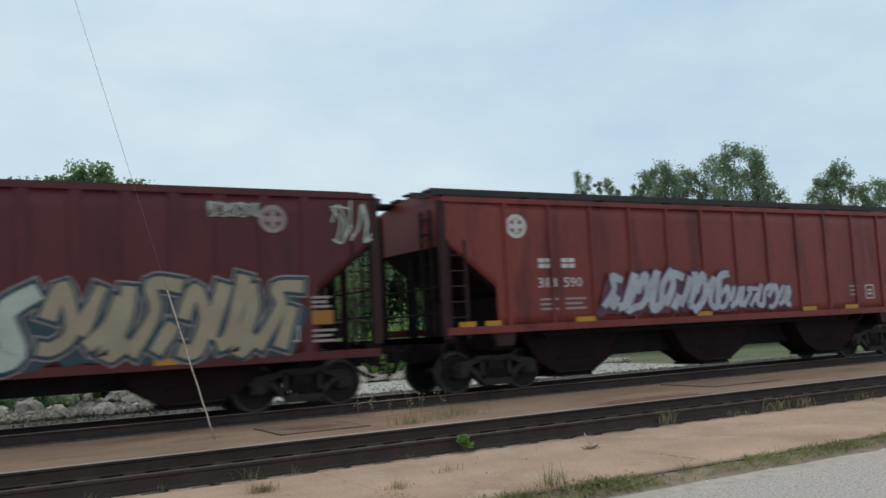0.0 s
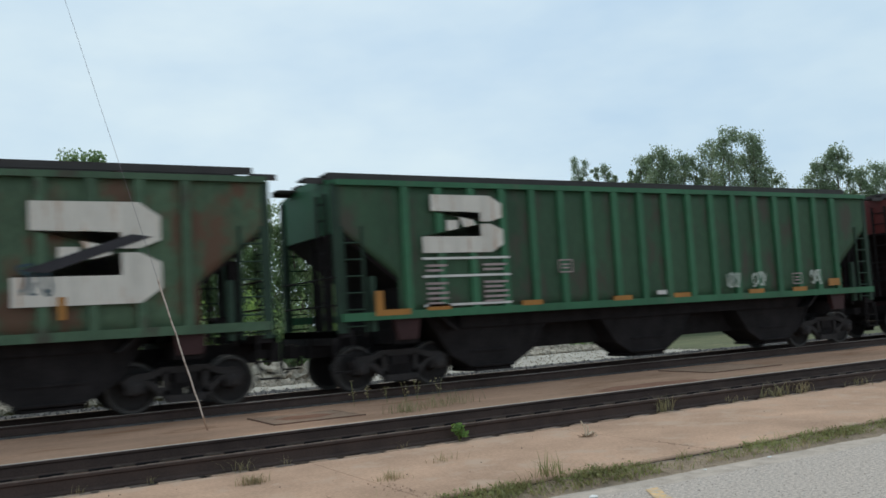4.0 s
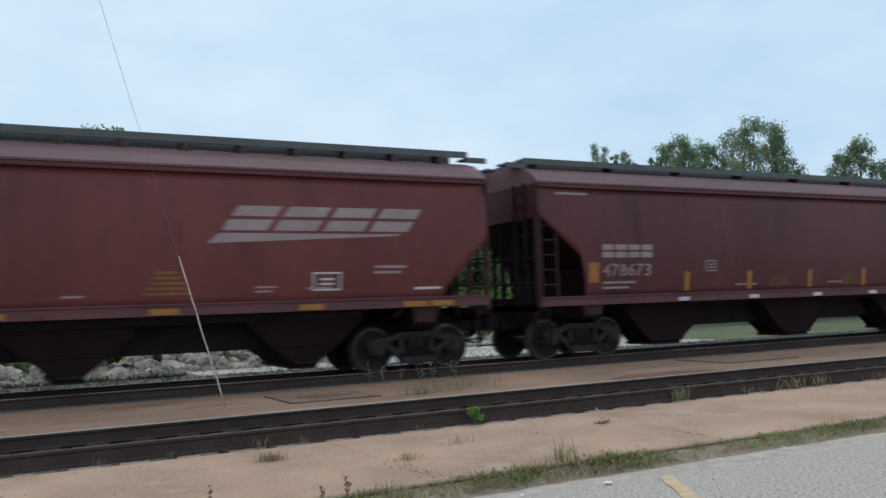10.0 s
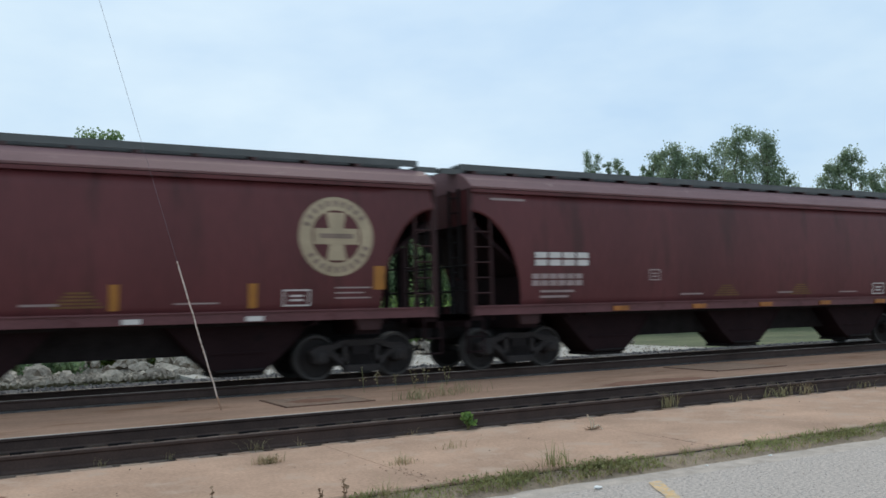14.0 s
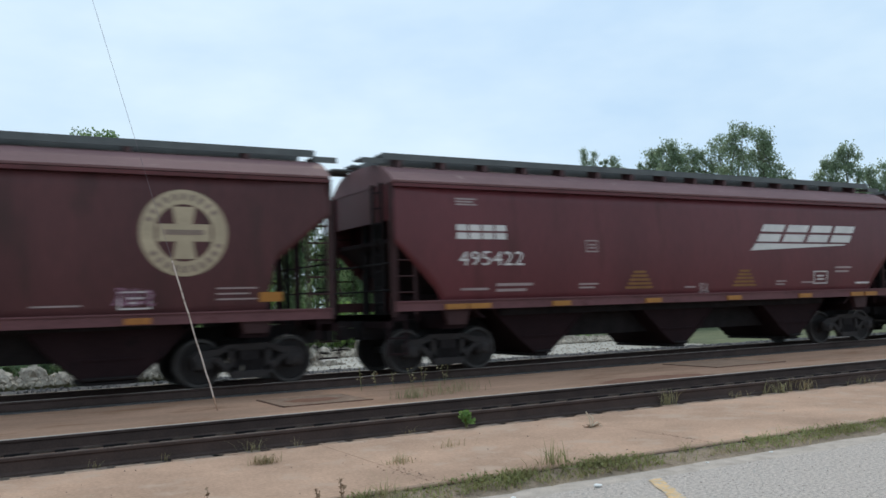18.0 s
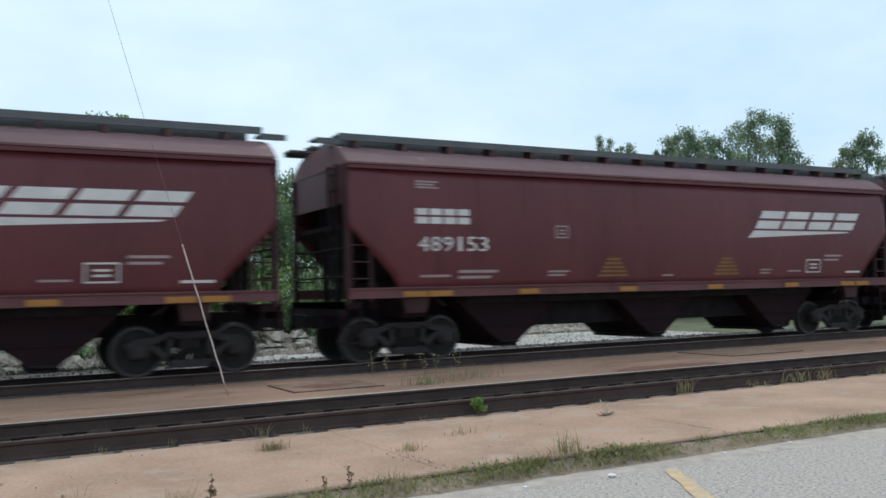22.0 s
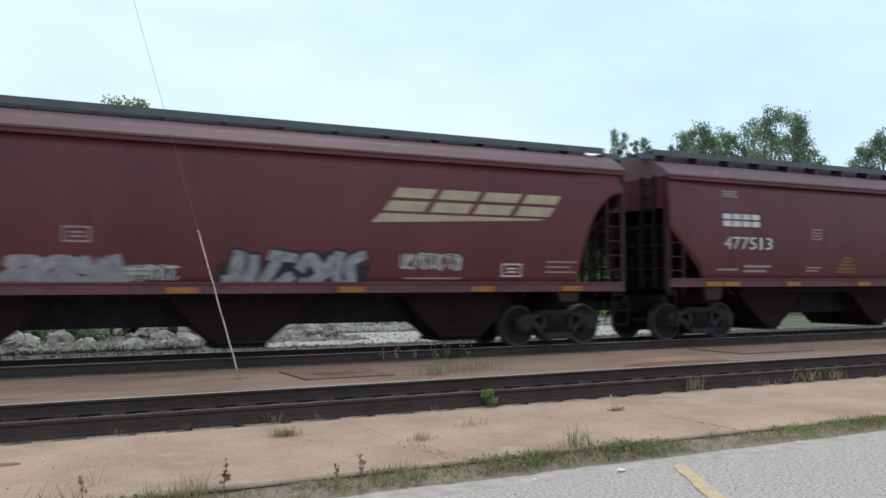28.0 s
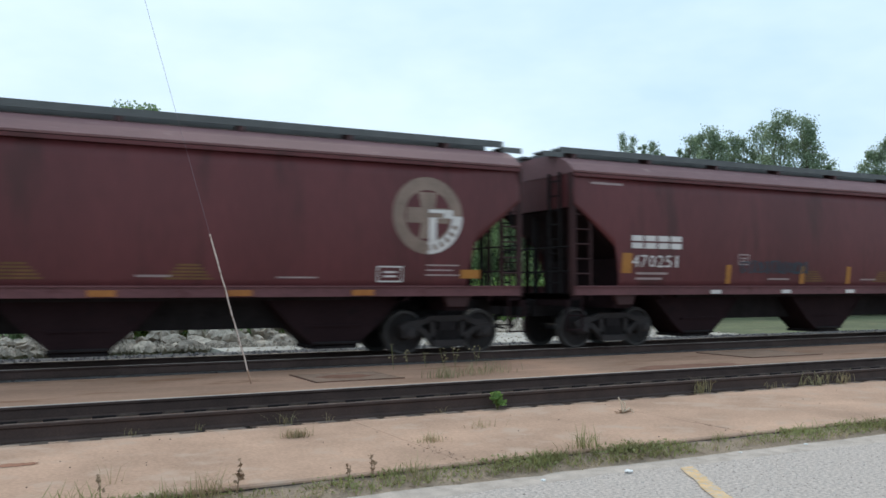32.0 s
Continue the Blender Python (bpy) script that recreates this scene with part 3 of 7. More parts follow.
def body_ribbed(car, paint, panel, ribs, rib_at, rib_w, rib_d, walk_drop=-0.10, top=4.18):
    post = GREEN_POST if panel in GREENS else SHADED_POST
    car_sides(car, flat_profile, ribbed_cut, top, panel)
    for sgn in (-1, 1):
        for k in range(ribs):
            x = -HALF + rib_at + k * 2 * (HALF - rib_at) / (ribs - 1)
            z0 = ribbed_cut(HALF - abs(x) - rib_w) + 0.02
            bm = bmesh.new()
            y0, y1 = sgn * 1.52, sgn * (1.52 + rib_d)
            prism(bm, [(x - rib_w, z0), (x + rib_w, z0), (x + rib_w, top - 0.04), (x - rib_w, top - 0.04)], y0, y1)
            part("side_rib", bm, paint, car)
        bm = bmesh.new()
        prism(bm, [(-HALF, top - 0.06), (HALF, top - 0.06), (HALF, top + 0.05), (-HALF, top + 0.05)], sgn * 1.44, sgn * (1.53 + rib_d))
        part("top_chord", bm, paint, car)
        bm = bmesh.new()
        prism(bm, [(-HALF, SILL_Z - 0.02), (HALF, SILL_Z - 0.02), (HALF, SILL_Z + 0.14), (-HALF, SILL_Z + 0.14)], sgn * 1.46, sgn * (1.53 + rib_d))
        part("side_sill", bm, paint, car)
        bm = bmesh.new()
        box(bm, min(sgn * (HALF - 0.07), sgn * (HALF - 0.01)), max(sgn * (HALF - 0.07), sgn * (HALF - 0.01)), -1.5, 1.5, 3.2, top)
        part("end_sheet", bm, paint, car)
        for side in (-1, 1):
            ladder(car, sgn * (HALF - 0.32), side * 1.54, 1.2, 3.3, 0.42, post)
            bm = bmesh.new()
            box(bm, sgn * (HALF - 0.01) - 0.07, sgn * (HALF - 0.01) + 0.07, side * 1.47 - 0.07, side * 1.47 + 0.07, 1.2, 4.15)
            part("corner_post", bm, post, car)
            if panel in GREENS:
                bm = bmesh.new()
                box(bm, sgn * (HALF - 0.72) - 0.06, sgn * (HALF - 0.72) + 0.06, side * 1.47 - 0.05, side * 1.47 + 0.05, 1.2, 2.3)
                part("corner_post", bm, post, car)
        ladder_end(car, sgn)
    bm = bmesh.new()
    prof = [(-1.5, top), (-1.42, top + 0.06), (-0.8, top + 0.17), (0, top + 0.22), (0.8, top + 0.17), (1.42, top + 0.06), (1.5, top)]
    rows = [[bm.verts.new((x, y, z)) for y, z in prof] for x in (-HALF, -4, 0, 4, HALF)]
    for a, b in zip(rows, rows[1:]):
        for k in range(len(prof) - 1):
            bm.faces.new((a[k], a[k + 1], b[k + 1], b[k]))
    bm.faces.new(rows[0])
    bm.faces.new(rows[-1][::-1])
    part("roof", bm, paint, car)
    roof_walk(car, 4, 2.26, walk_drop, DARK_WALK)
    underframe(car, BLACKISH if panel in GREENS else BAY_SHADE_BROWN, paint, "ribbed")


# ---- paint on the near sides: thin pieces that follow the side ----
def sheet(car, name, polys, material, prof, lift=0.006, label="", flat=None):
    """Flat outlines (x, z), x from the car's left end, laid on the near side."""
    bm = bmesh.new()
    for poly in polys:
        vs = [bm.verts.new((x - HALF, -((flat if flat else prof(z)) + lift + 0.006), z)) for x, z in poly]
        try:
            bm.faces.new(vs)
        except ValueError:
            pass
    bmesh.ops.triangulate(bm, faces=bm.faces[:])
    return part(name, bm, material, car, label)


def rect(x0, x1, z0, z1, lean=0.0):
    n = 3
    left = [(x0 + lean * (z0 + (z1 - z0) * k / n - z0), z0 + (z1 - z0) * k / n) for k in range(n + 1)]
    right = [(x1 + lean * (z0 + (z1 - z0) * k / n - z0), z0 + (z1 - z0) * k / n) for k in range(n, -1, -1)]
    return left + right


def strips(x0, x1, z0, z1, lean=0.0):
    """A block cut into level strips, so that it can follow a rounded side."""
    n = max(1, round((z1 - z0) / 0.16))
    out = []
    for k in range(n):
        a, b = z0 + (z1 - z0) * k / n, z0 + (z1 - z0) * (k + 1) / n
        out.append([(x0 + lean * (a - z0), a), (x1 + lean * (a - z0), a), (x1 + lean * (b - z0), b), (x0 + lean * (b - z0), b)])
    return out


def slotted(x0, x1, z0, z1, lean=0.0):
    """A plain block parted by one level gap, in strips that can follow a rounded side."""
    h = z1 - z0
    out = []
    for lo, hi in ((0.0, 0.22), (0.22, 0.44), (0.58, 0.79), (0.79, 1.0)):
        a, b = z0 + h * lo, z0 + h * hi
        out.append([(x0 + lean * (a - z0), a), (x1 + lean * (a - z0), a), (x1 + lean * (b - z0), b), (x0 + lean * (b - z0), b)])
    return out


def marks(car, prof, x, z, h, letters, material, lean=0.0, w=None, gap=0.16, flat=None):
    """Reporting mark as plain blocks."""
    w = w or h * 0.95
    for k in range(letters):
        sheet(car, "reporting_mark", slotted(x + k * w, x + k * w + w * (1 - gap), z, z + h, lean), material, prof, flat=flat)


def number(car, prof, x, z, h, text, width, material, flat=None):
    step = width / len(text)
    for k, ch in enumerate(text):
        cu = bpy.data.curves.new("number", "FONT")
        cu.body, cu.size, cu.resolution_u = ch, 1.0, 2
        tmp = bpy.data.objects.new("number", cu)
        me = bpy.data.meshes.new_from_object(tmp)
        xs = [v.co.x for v in me.vertices]
        ys = [v.co.y for v in me.vertices]
        lo, hi, bo, to = min(xs), max(xs), min(ys), max(ys)
        wide = 0.84 if ch != "1" else 0.30
        for v in me.vertices:
            px, pz = x + step * (k + 0.5 + wide * ((v.co.x - lo) / (hi - lo) - 0.5)), z + (v.co.y - bo) / (to - bo) * h
            v.co = (px - HALF, -((flat if flat else prof(pz)) + 0.013), pz)
        me.materials.append(material)
        ob = new("fleet_number", me)
        ob.parent = car
        bpy.data.objects.remove(tmp)


def swoosh(car, prof, x, z=2.84, h=0.46, w=1.0, material=None):
    """Road emblem as plain shapes: four leaning blocks over a long wedge, from the wedge's point x."""
    m = material or WHITE
    lean = 0.72
    for k in range(4):
        a = x + 0.26 + k * w
        sheet(car, "emblem_block", slotted(a, a + w * 0.86, z, z + h, lean), m, prof)
    sheet(car, "emblem_wedge", [[(x, z - 0.24), (x + 0.21, z - 0.05), (x + 4.0 * w, z - 0.05), (x + 3.86 * w, z - 0.085), (x + 2.0 * w, z - 0.16)]], m, prof)


def roundel(car, prof, x, z, r, material=None, patch=False, flat=None):
    """A ring with a broad cross in it."""
    m = material or CREAM
    polys = []
    n = 40
    for k in range(n):
        a, b = k * math.tau / n, (k + 1) * math.tau / n
        for r0, r1 in ((0.66, 1.0),):
            polys.append([(x + r * c * math.cos(t), z + r * c * math.sin(t)) for c, t in ((r0, a), (r1, a), (r1, b), (r0, b))])
    sheet(car, "emblem_ring", polys, m, prof, label="faded cream ring emblem", flat=flat)
    polys = []
    for s in (-1, 1):
        polys.append([(x - r * 0.16, z), (x + r * 0.16, z), (x + r * 0.27, z + s * r * 0.6), (x - r * 0.27, z + s * r * 0.6)][::s])
        polys.append([(x + s * r * 0.17, z - r * 0.2), (x + s * r * 0.6, z - r * 0.2), (x + s * r * 0.6, z + r * 0.2), (x + s * r * 0.17, z + r * 0.2)][::s])
    sheet(car, "emblem_cross", polys, m, prof, label="faded cream cross inside the ring", flat=flat)
    if r > 0.5:
        dark = []
        for k in range(26):
            if k in (0, 1, 12, 13, 14, 25):
                continue
            a = (k + 0.5) * math.tau / 26
            dark.append([(x + r * c * math.cos(t), z + r * c * math.sin(t)) for c, t in ((0.76, a - 0.06), (0.91, a - 0.06), (0.91, a + 0.06), (0.76, a + 0.06))])
        dark += [rect(x - r * 0.45, x + r * 0.45, z - r * 0.05, z + r * 0.07)]
        tagged(sheet(car, "emblem_mark", dark, FADED_CREAM, prof, 0.011, "worn brown marks round the ring", flat=flat), kind="stuff")
    if patch:
        polys = []
        for k in range(10):
            a, b = -math.pi / 2 + k * math.pi / 20, -math.pi / 2 + (k + 1) * math.pi / 20
            polys.append([(x + r * c * math.cos(t), z + r * c * math.sin(t)) for c, t in ((0.70, a), (1, a), (1, b), (0.70, b))])
        polys += strips(x + 0.02, x + r * 0.72, z - r * 0.06, z + r * 0.16) + strips(x + 0.02, x + r * 0.24, z - r * 0.72, z - r * 0.06)
        sheet(car, "washed_patch", polys, WHITE, prof, 0.010, "cleaned bright white quarter of the emblem", flat=flat)


def bars(car, prof, x, z, w, n, material, h=0.05, pitch=0.1, flat=None):
    sheet(car, "stencil", [rect(x, x + w * (1 - 0.18 * (k % 2)), z - k * pitch - h, z - k * pitch) for k in range(n)], material, prof, flat=flat)


def frame_box(car, prof, x, z, w, h, material, flat=None):
    t = 0.03
    polys = strips(x, x + t, z, z + h) + strips(x + w - t, x + w, z, z + h) + [rect(x, x + w, z, z + t), rect(x, x + w, z + h - t, z + h), rect(x + w * 0.25, x + w * 0.75, z + h * 0.3, z + h * 0.42), rect(x + w * 0.25, x + w * 0.75, z + h * 0.56, z + h * 0.68)]
    sheet(car, "data_panel", polys, material, prof, flat=flat)


def pyramid(car, prof, x, z, w, h, material):
    polys = []
    for k in range(5):
        f = 1 - k * 0.14
        a = z + h * k / 5
        polys.append([(x - w / 2 * f, a), (x + w / 2 * f, a), (x + w / 2 * f, a + h * 0.12), (x - w / 2 * f, a + h * 0.12)])
    sheet(car, "stencil", polys, material, prof)


def tape(car, x, z, w, h, flat=1.612, lift=0.004, material=None):
    bm = bmesh.new()
    box(bm, x - HALF, x + w - HALF, -(flat + lift), -(flat - 0.03), z, z + h)
    part("reflector", bm, material or YELLOW, car, "dull orange reflective tape" if material else "yellow reflective tape")


def scrawl(car, prof, x, z, w, h, n, fill, edge, seed, flat=None, lean=0.15, shine=None, label="spray-painted graffiti"):
    """Graffiti: fat angular strokes with a darker outline, in overlapping pieces."""
    rnd = random.Random(seed)
    band, front, cuts, hi = [], [], [], []

    def quad(p, q, a, b):
        d = Vector((q[0] - p[0], q[1] - p[1]))
        s = Vector((-d.y, d.x)).normalized()
        return [(p[0] + s.x * a, p[1] + s.y * a), (p[0] - s.x * a, p[1] - s.y * a), (q[0] - s.x * b, q[1] - s.y * b), (q[0] + s.x * b, q[1] + s.y * b)]

    step = w / n
    cols = n * 4
    tops = [(z + h * rnd.uniform(0.80, 1.05), z - h * rnd.uniform(-0.10, 0.04)) for k in range(cols + 1)]
    for k in range(cols):
        xa, xb = x + w * k / cols, x + w * (k + 1) / cols
        (ta, ba), (tb, bb) = tops[k], tops[k + 1]
        band.append([(xa, ba), (xb, bb), (xb + lean * h * 0.4, tb), (xa + lean * h * 0.4, ta)])
    for k in range(n):
        cx = x + (k + 0.5) * step
        for j in range(3):
            fx = cx + step * (j - 1) * 0.30 + step * rnd.uniform(-0.06, 0.06)
            slant = step * rnd.uniform(-0.22, 0.22)
            lo, up = z + h * rnd.uniform(0.04, 0.24), z + h * rnd.uniform(0.72, 0.96)
            if j == 1 and rnd.random() < 0.6:
                lo, up = (z + h * rnd.uniform(0.45, 0.6), up) if rnd.random() < 0.5 else (lo, z + h * rnd.uniform(0.4, 0.6))
            front.append(quad((fx - slant, lo), (fx + slant + lean * h * 0.4, up), step * rnd.uniform(0.08, 0.15), step * rnd.uniform(0.07, 0.16)))
        front.append(quad((cx - step * 0.34, z + h * rnd.uniform(0.1, 0.9)), (cx + step * 0.36, z + h * rnd.uniform(0.1, 0.9)), h * 0.07, h * 0.11))
        for j in range(2):
            p = (cx + step * rnd.uniform(-0.5, 0.5), z + h * rnd.uniform(0.05, 0.6))
            cuts.append(quad(p, (p[0] + step * rnd.uniform(-0.2, 0.3), p[1] + h * rnd.uniform(0.2, 0.45)), 0.022, 0.012))
            if shine:
                p = (p[0] + 0.1, p[1] + 0.1 * h)
                hi.append(quad(p, (p[0] + step * rnd.uniform(-0.2, 0.2), p[1] + h * 0.25), 0.025, 0.012))

    def spread(polys, lift, material, name, lab=""):
        bm = bmesh.new()
        for j, poly in enumerate(polys):
            bm.faces.new([bm.verts.new((px - HALF, -((flat if flat else prof(pz)) + lift + 0.0003 * j), pz)) for px, pz in poly])
        return tagged(part(name, bm, material, car, lab), kind="stuff")

    if edge:
        spread(band, 0.014, edge, "graffiti_outline")
    spread(front, 0.028, fill, "graffiti", label)
    if edge:
        spread(cuts, 0.045, edge, "graffiti_line")
    if shine:
        spread(hi, 0.050, shine, "graffiti_highlight")


def band_shapes(rnd, kind):
    """Abstract bulging bands of a graffiti piece; they spell nothing."""
    r = rnd.uniform
    if kind == 0:
        return [[(r(0.0, 0.2), r(0.0, 0.2)), (r(0.3, 0.5), r(0.5, 0.7)), (r(0.0, 0.3), r(0.85, 1.0)), (r(0.8, 1.1), r(0.75, 1.0))], [(r(0.5, 0.7), r(0.0, 0.1)), (r(0.8, 1.0), r(0.3, 0.6))]]
    if kind == 1:
        return [[(r(-0.1, 0.1), r(0.4, 0.6)), (r(0.2, 0.4), r(0.9, 1.0)), (r(0.6, 0.8), r(0.3, 0.5)), (r(0.4, 0.6), r(0.0, 0.1)), (r(0.0, 0.2), r(0.0, 0.2))], [(r(0.8, 0.9), r(0.2, 0.4)), (r(0.9, 1.1), r(0.8, 1.05))]]
    if kind == 2:
        return [[(r(0.0, 0.2), r(0.8, 1.0)), (r(0.1, 0.3), r(0.1, 0.3)), (r(0.6, 0.8), r(0.0, 0.2)), (r(0.5, 0.7), r(0.6, 0.8)), (r(0.9, 1.1), r(0.9, 1.05))]]
    return [[(r(-0.1, 0.1), r(0.05, 0.2)), (r(0.3, 0.5), r(0.2, 0.4)), (r(0.35, 0.55), r(0.8, 1.0))], [(r(0.5, 0.7), r(0.85, 1.0)), (r(0.7, 0.9), r(0.5, 0.6)), (r(0.55, 0.75), r(0.0, 0.15)), (r(0.9, 1.1), r(0.0, 0.25))]]


def fat_piece(car, x, z, w, h, order, fill, edge, rim, seed, flat=None, prof=None, fat=0.24, lean=0.12, label="spray-painted graffiti", back=True, ink=0.045):
    """Graffiti in bulging overlapping bands: a pale rim, a dark outline and the fill."""
    rnd = random.Random(seed)
    lines = []
    step = w / len(order)
    for k, s in enumerate(order):
        for pts in band_shapes(rnd, s % 4):
            p = [Vector((x + step * (k + 0.02 + 0.96 * u) + rnd.gauss(0, 0.02) * step + lean * v * h, z + h * (0.10 + 0.80 * v) + rnd.gauss(0, 0.03) * h)) for u, v in pts]
            fine = []
            for i in range(len(p) - 1):
                a, b, c, d = p[max(0, i - 1)], p[i], p[i + 1], p[min(len(p) - 1, i + 2)]
                for q in range(5):
                    t = q / 5
                    fine.append(0.5 * ((2 * b) + (c - a) * t + (2 * a - 5 * b + 4 * c - d) * t * t + (3 * b - a - 3 * c + d) * t ** 3))
            fine.append(p[-1])
            lines.append((fine, [fat * h * rnd.uniform(0.36, 0.56) for q in range(4)]))

    def lay(extra, lift, material, name, lab="", scale=1.0):
        bm = bmesh.new()
        j = 0
        for fine, width in lines:
            n = len(fine)
            edges = []
            for i, c in enumerate(fine):
                d = (fine[min(n - 1, i + 1)] - fine[max(0, i - 1)]).normalized()
                f = i / (n - 1) * 2.999
                r = (width[int(f)] * (1 - f % 1) + width[int(f) + 1] * (f % 1)) * scale + extra
                if i == 0:
                    c = c - d * (extra + 0.02)
                if i == n - 1:
                    c = c + d * (extra + 0.02)
                s = Vector((-d.y, d.x)) * r
                edges.append((c + s, c - s))
            for (a, b), (c, d) in zip(edges, edges[1:]):
                j += 1
                bm.faces.new([bm.verts.new((q.x - HALF, -((flat if flat else prof(q.y)) + lift + 0.00006 * j), max(q.y, z - 0.05))) for q in (a, b, d, c)])
        tagged(part(name, bm, material, car, lab), kind="stuff")

    if back:
        rb = random.Random(seed + 1)
        bm = bmesh.new()
        cols = len(order) * 5
        ends = [(z + h * rb.uniform(0.55, 0.98), z + h * rb.uniform(-0.02, 0.10)) for k in range(cols + 1)]
        for k in range(cols):
            xa, xb = x - 0.1 + (w + 0.2) * k / cols, x - 0.1 + (w + 0.2) * (k + 1) / cols
            quad = [(xa, ends[k][1]), (xb, ends[k + 1][1]), (xb + lean * h, ends[k + 1][0]), (xa + lean * h, ends[k][0])]
            for lo, hi in ((0, 0.5), (0.5, 1.0)):
                cut = [(quad[0][0] + (quad[3][0] - quad[0][0]) * f, quad[0][1] + (quad[3][1] - quad[0][1]) * f) for f in (lo, hi)]
                cut2 = [(quad[1][0] + (quad[2][0] - quad[1][0]) * f, quad[1][1] + (quad[2][1] - quad[1][1]) * f) for f in (lo, hi)]
                bm.faces.new([bm.verts.new((px - HALF, -((flat if flat else prof(pz)) + 0.012), pz)) for px, pz in (cut[0], cut2[0], cut2[1], cut[1])])
        tagged(part("graffiti_ground", bm, edge, car), kind="stuff")
    if rim:
        lay(ink + 0.03, 0.018, rim, "graffiti_rim")
    lay(ink, 0.030, edge, "graffiti_outline")
    lay(0.0, 0.042, fill, "graffiti", label)


def cloud_patch(car, prof, x, z, w, h, material, seed, flat=None, label="spray-painted tag"):
    """A small tag: a tangle of thin looping sprayed strokes."""
    rnd = random.Random(seed)
    cells = max(2, round(1.7 * w / h))
    bm = bmesh.new()
    j = 0
    for k in range(cells):
        for q in range(2):
            for pts in band_shapes(rnd, rnd.randrange(4)):
                p = [Vector((x + w * min(1.0, max(0.0, (k + u) / cells)), z + h * (0.05 + 0.9 * v))) for u, v in pts]
                r = min(0.02, h * rnd.uniform(0.025, 0.045))
                fine = []
                for i in range(len(p) - 1):
                    b, c = p[i], p[i + 1]
                    a, d = p[max(0, i - 1)], p[min(len(p) - 1, i + 2)]
                    for n in range(4):
                        t = n / 4
                        fine.append(0.5 * ((2 * b) + (c - a) * t + (2 * a - 5 * b + 4 * c - d) * t * t + (3 * b - a - 3 * c + d) * t ** 3))
                fine.append(p[-1])
                side = []
                for i, c in enumerate(fine):
                    d = (fine[min(len(fine) - 1, i + 1)] - fine[max(0, i - 1)]).normalized()
                    o = Vector((-d.y, d.x)) * r
                    side.append((c + o, c - o))
                for (a, b), (c, d) in zip(side, side[1:]):
                    j += 1
                    bm.faces.new([bm.verts.new((g.x - HALF, -((flat if flat else prof(g.y)) + 0.012 + 0.00005 * j), g.y)) for g in (a, b, d, c)])
    tagged(part("graffiti", bm, material, car, label), kind="stuff")
# ---- the place: road, kerb, paving, two tracks, the far side ----
CENTER_Y, NEAR_RAIL, FAR_RAIL = 17.5, 10.06, 11.56
PAVE_Z, ROAD_Z = -0.19, -0.30
ROAD = mat("pale_worn_asphalt", (0.505, 0.44, 0.395), rough=0.95, var=0.5, scale=30, fine=110, bump=0.8, spot=(0.34, 0.30, 0.275), spot_at=0.63, bump_d=0.015, spec=0.1)
CONCRETE = mat("tan_dusty_concrete", (0.420, 0.278, 0.200), rough=0.95, var=0.30, scale=0.9, fine=30, bump=0.35, spot=(0.44, 0.318, 0.242), spot_at=0.52, spec=0.15)
CONCRETE_BROWN = mat("rusty_brown_concrete", (0.455, 0.272, 0.185), rough=0.95, var=0.33, scale=0.6, fine=35, bump=0.2, spot=(0.33, 0.175, 0.105), spot_at=0.54, stretch=(0.4, 1.3, 1), spec=0.15)
BALLAST = mat("grey_crushed_ballast", (0.11, 0.105, 0.105), rough=0.95, var=0.55, scale=9, fine=45, bump=1.0, bump_d=0.04)
DIRT = mat("dark_oily_dirt", (0.075, 0.06, 0.05), rough=0.95, var=0.4, scale=2, fine=40, bump=0.5, bump_d=0.03)
DUST = mat("pale_road_dust", (0.45, 0.385, 0.335), rough=0.95, var=0.25, scale=6, fine=60, bump=0.3, spec=0.1)
SOIL = mat("brown_verge_soil", (0.30, 0.23, 0.17), rough=0.95, var=0.3, scale=4, fine=40, bump=0.6, bump_d=0.03, spot=(0.19, 0.14, 0.10), spot_at=0.54, spec=0.1)
GRASSLAND = mat("rough_grass_ground", (0.10, 0.115, 0.055), rough=0.95, var=0.4, scale=0.4, fine=12, bump=0.6, spot=(0.22, 0.19, 0.11), spot_at=0.58, bump_d=0.05)
PALE_GRAVEL = mat("white_limestone_gravel", (0.43, 0.405, 0.365), rough=0.95, var=0.25, scale=0.7, fine=25, bump=0.5, bump_d=0.03, spec=0.1)
RAIL_RUST = mat("rusty_rail_steel", (0.058, 0.036, 0.030), rough=0.8, var=0.35, scale=3, fine=40, bump=0.2)
RAIL_TOP = mat("polished_rail_head", (0.50, 0.42, 0.37), rough=0.55, metal=0.55, var=0.2, scale=4, fine=40, bump=0.05)
RAIL_DULL = mat("dull_rail_head", (0.085, 0.055, 0.045), rough=0.7, var=0.3, scale=3, fine=40, bump=0.15)
TIE = mat("weathered_creosote_timber", (0.17, 0.125, 0.10), rough=0.9, var=0.4, scale=2, fine=30, bump=0.5, stretch=(1, 0.2, 1), rnd=0.3)
LIME_ROCK = mat("white_limestone_rock", (0.43, 0.375, 0.31), rough=0.95, var=0.45, scale=2.5, fine=14, bump=0.7, bump_d=0.05, rnd=0.25, spot=(0.16, 0.15, 0.12), spot_at=0.60, spec=0.1)


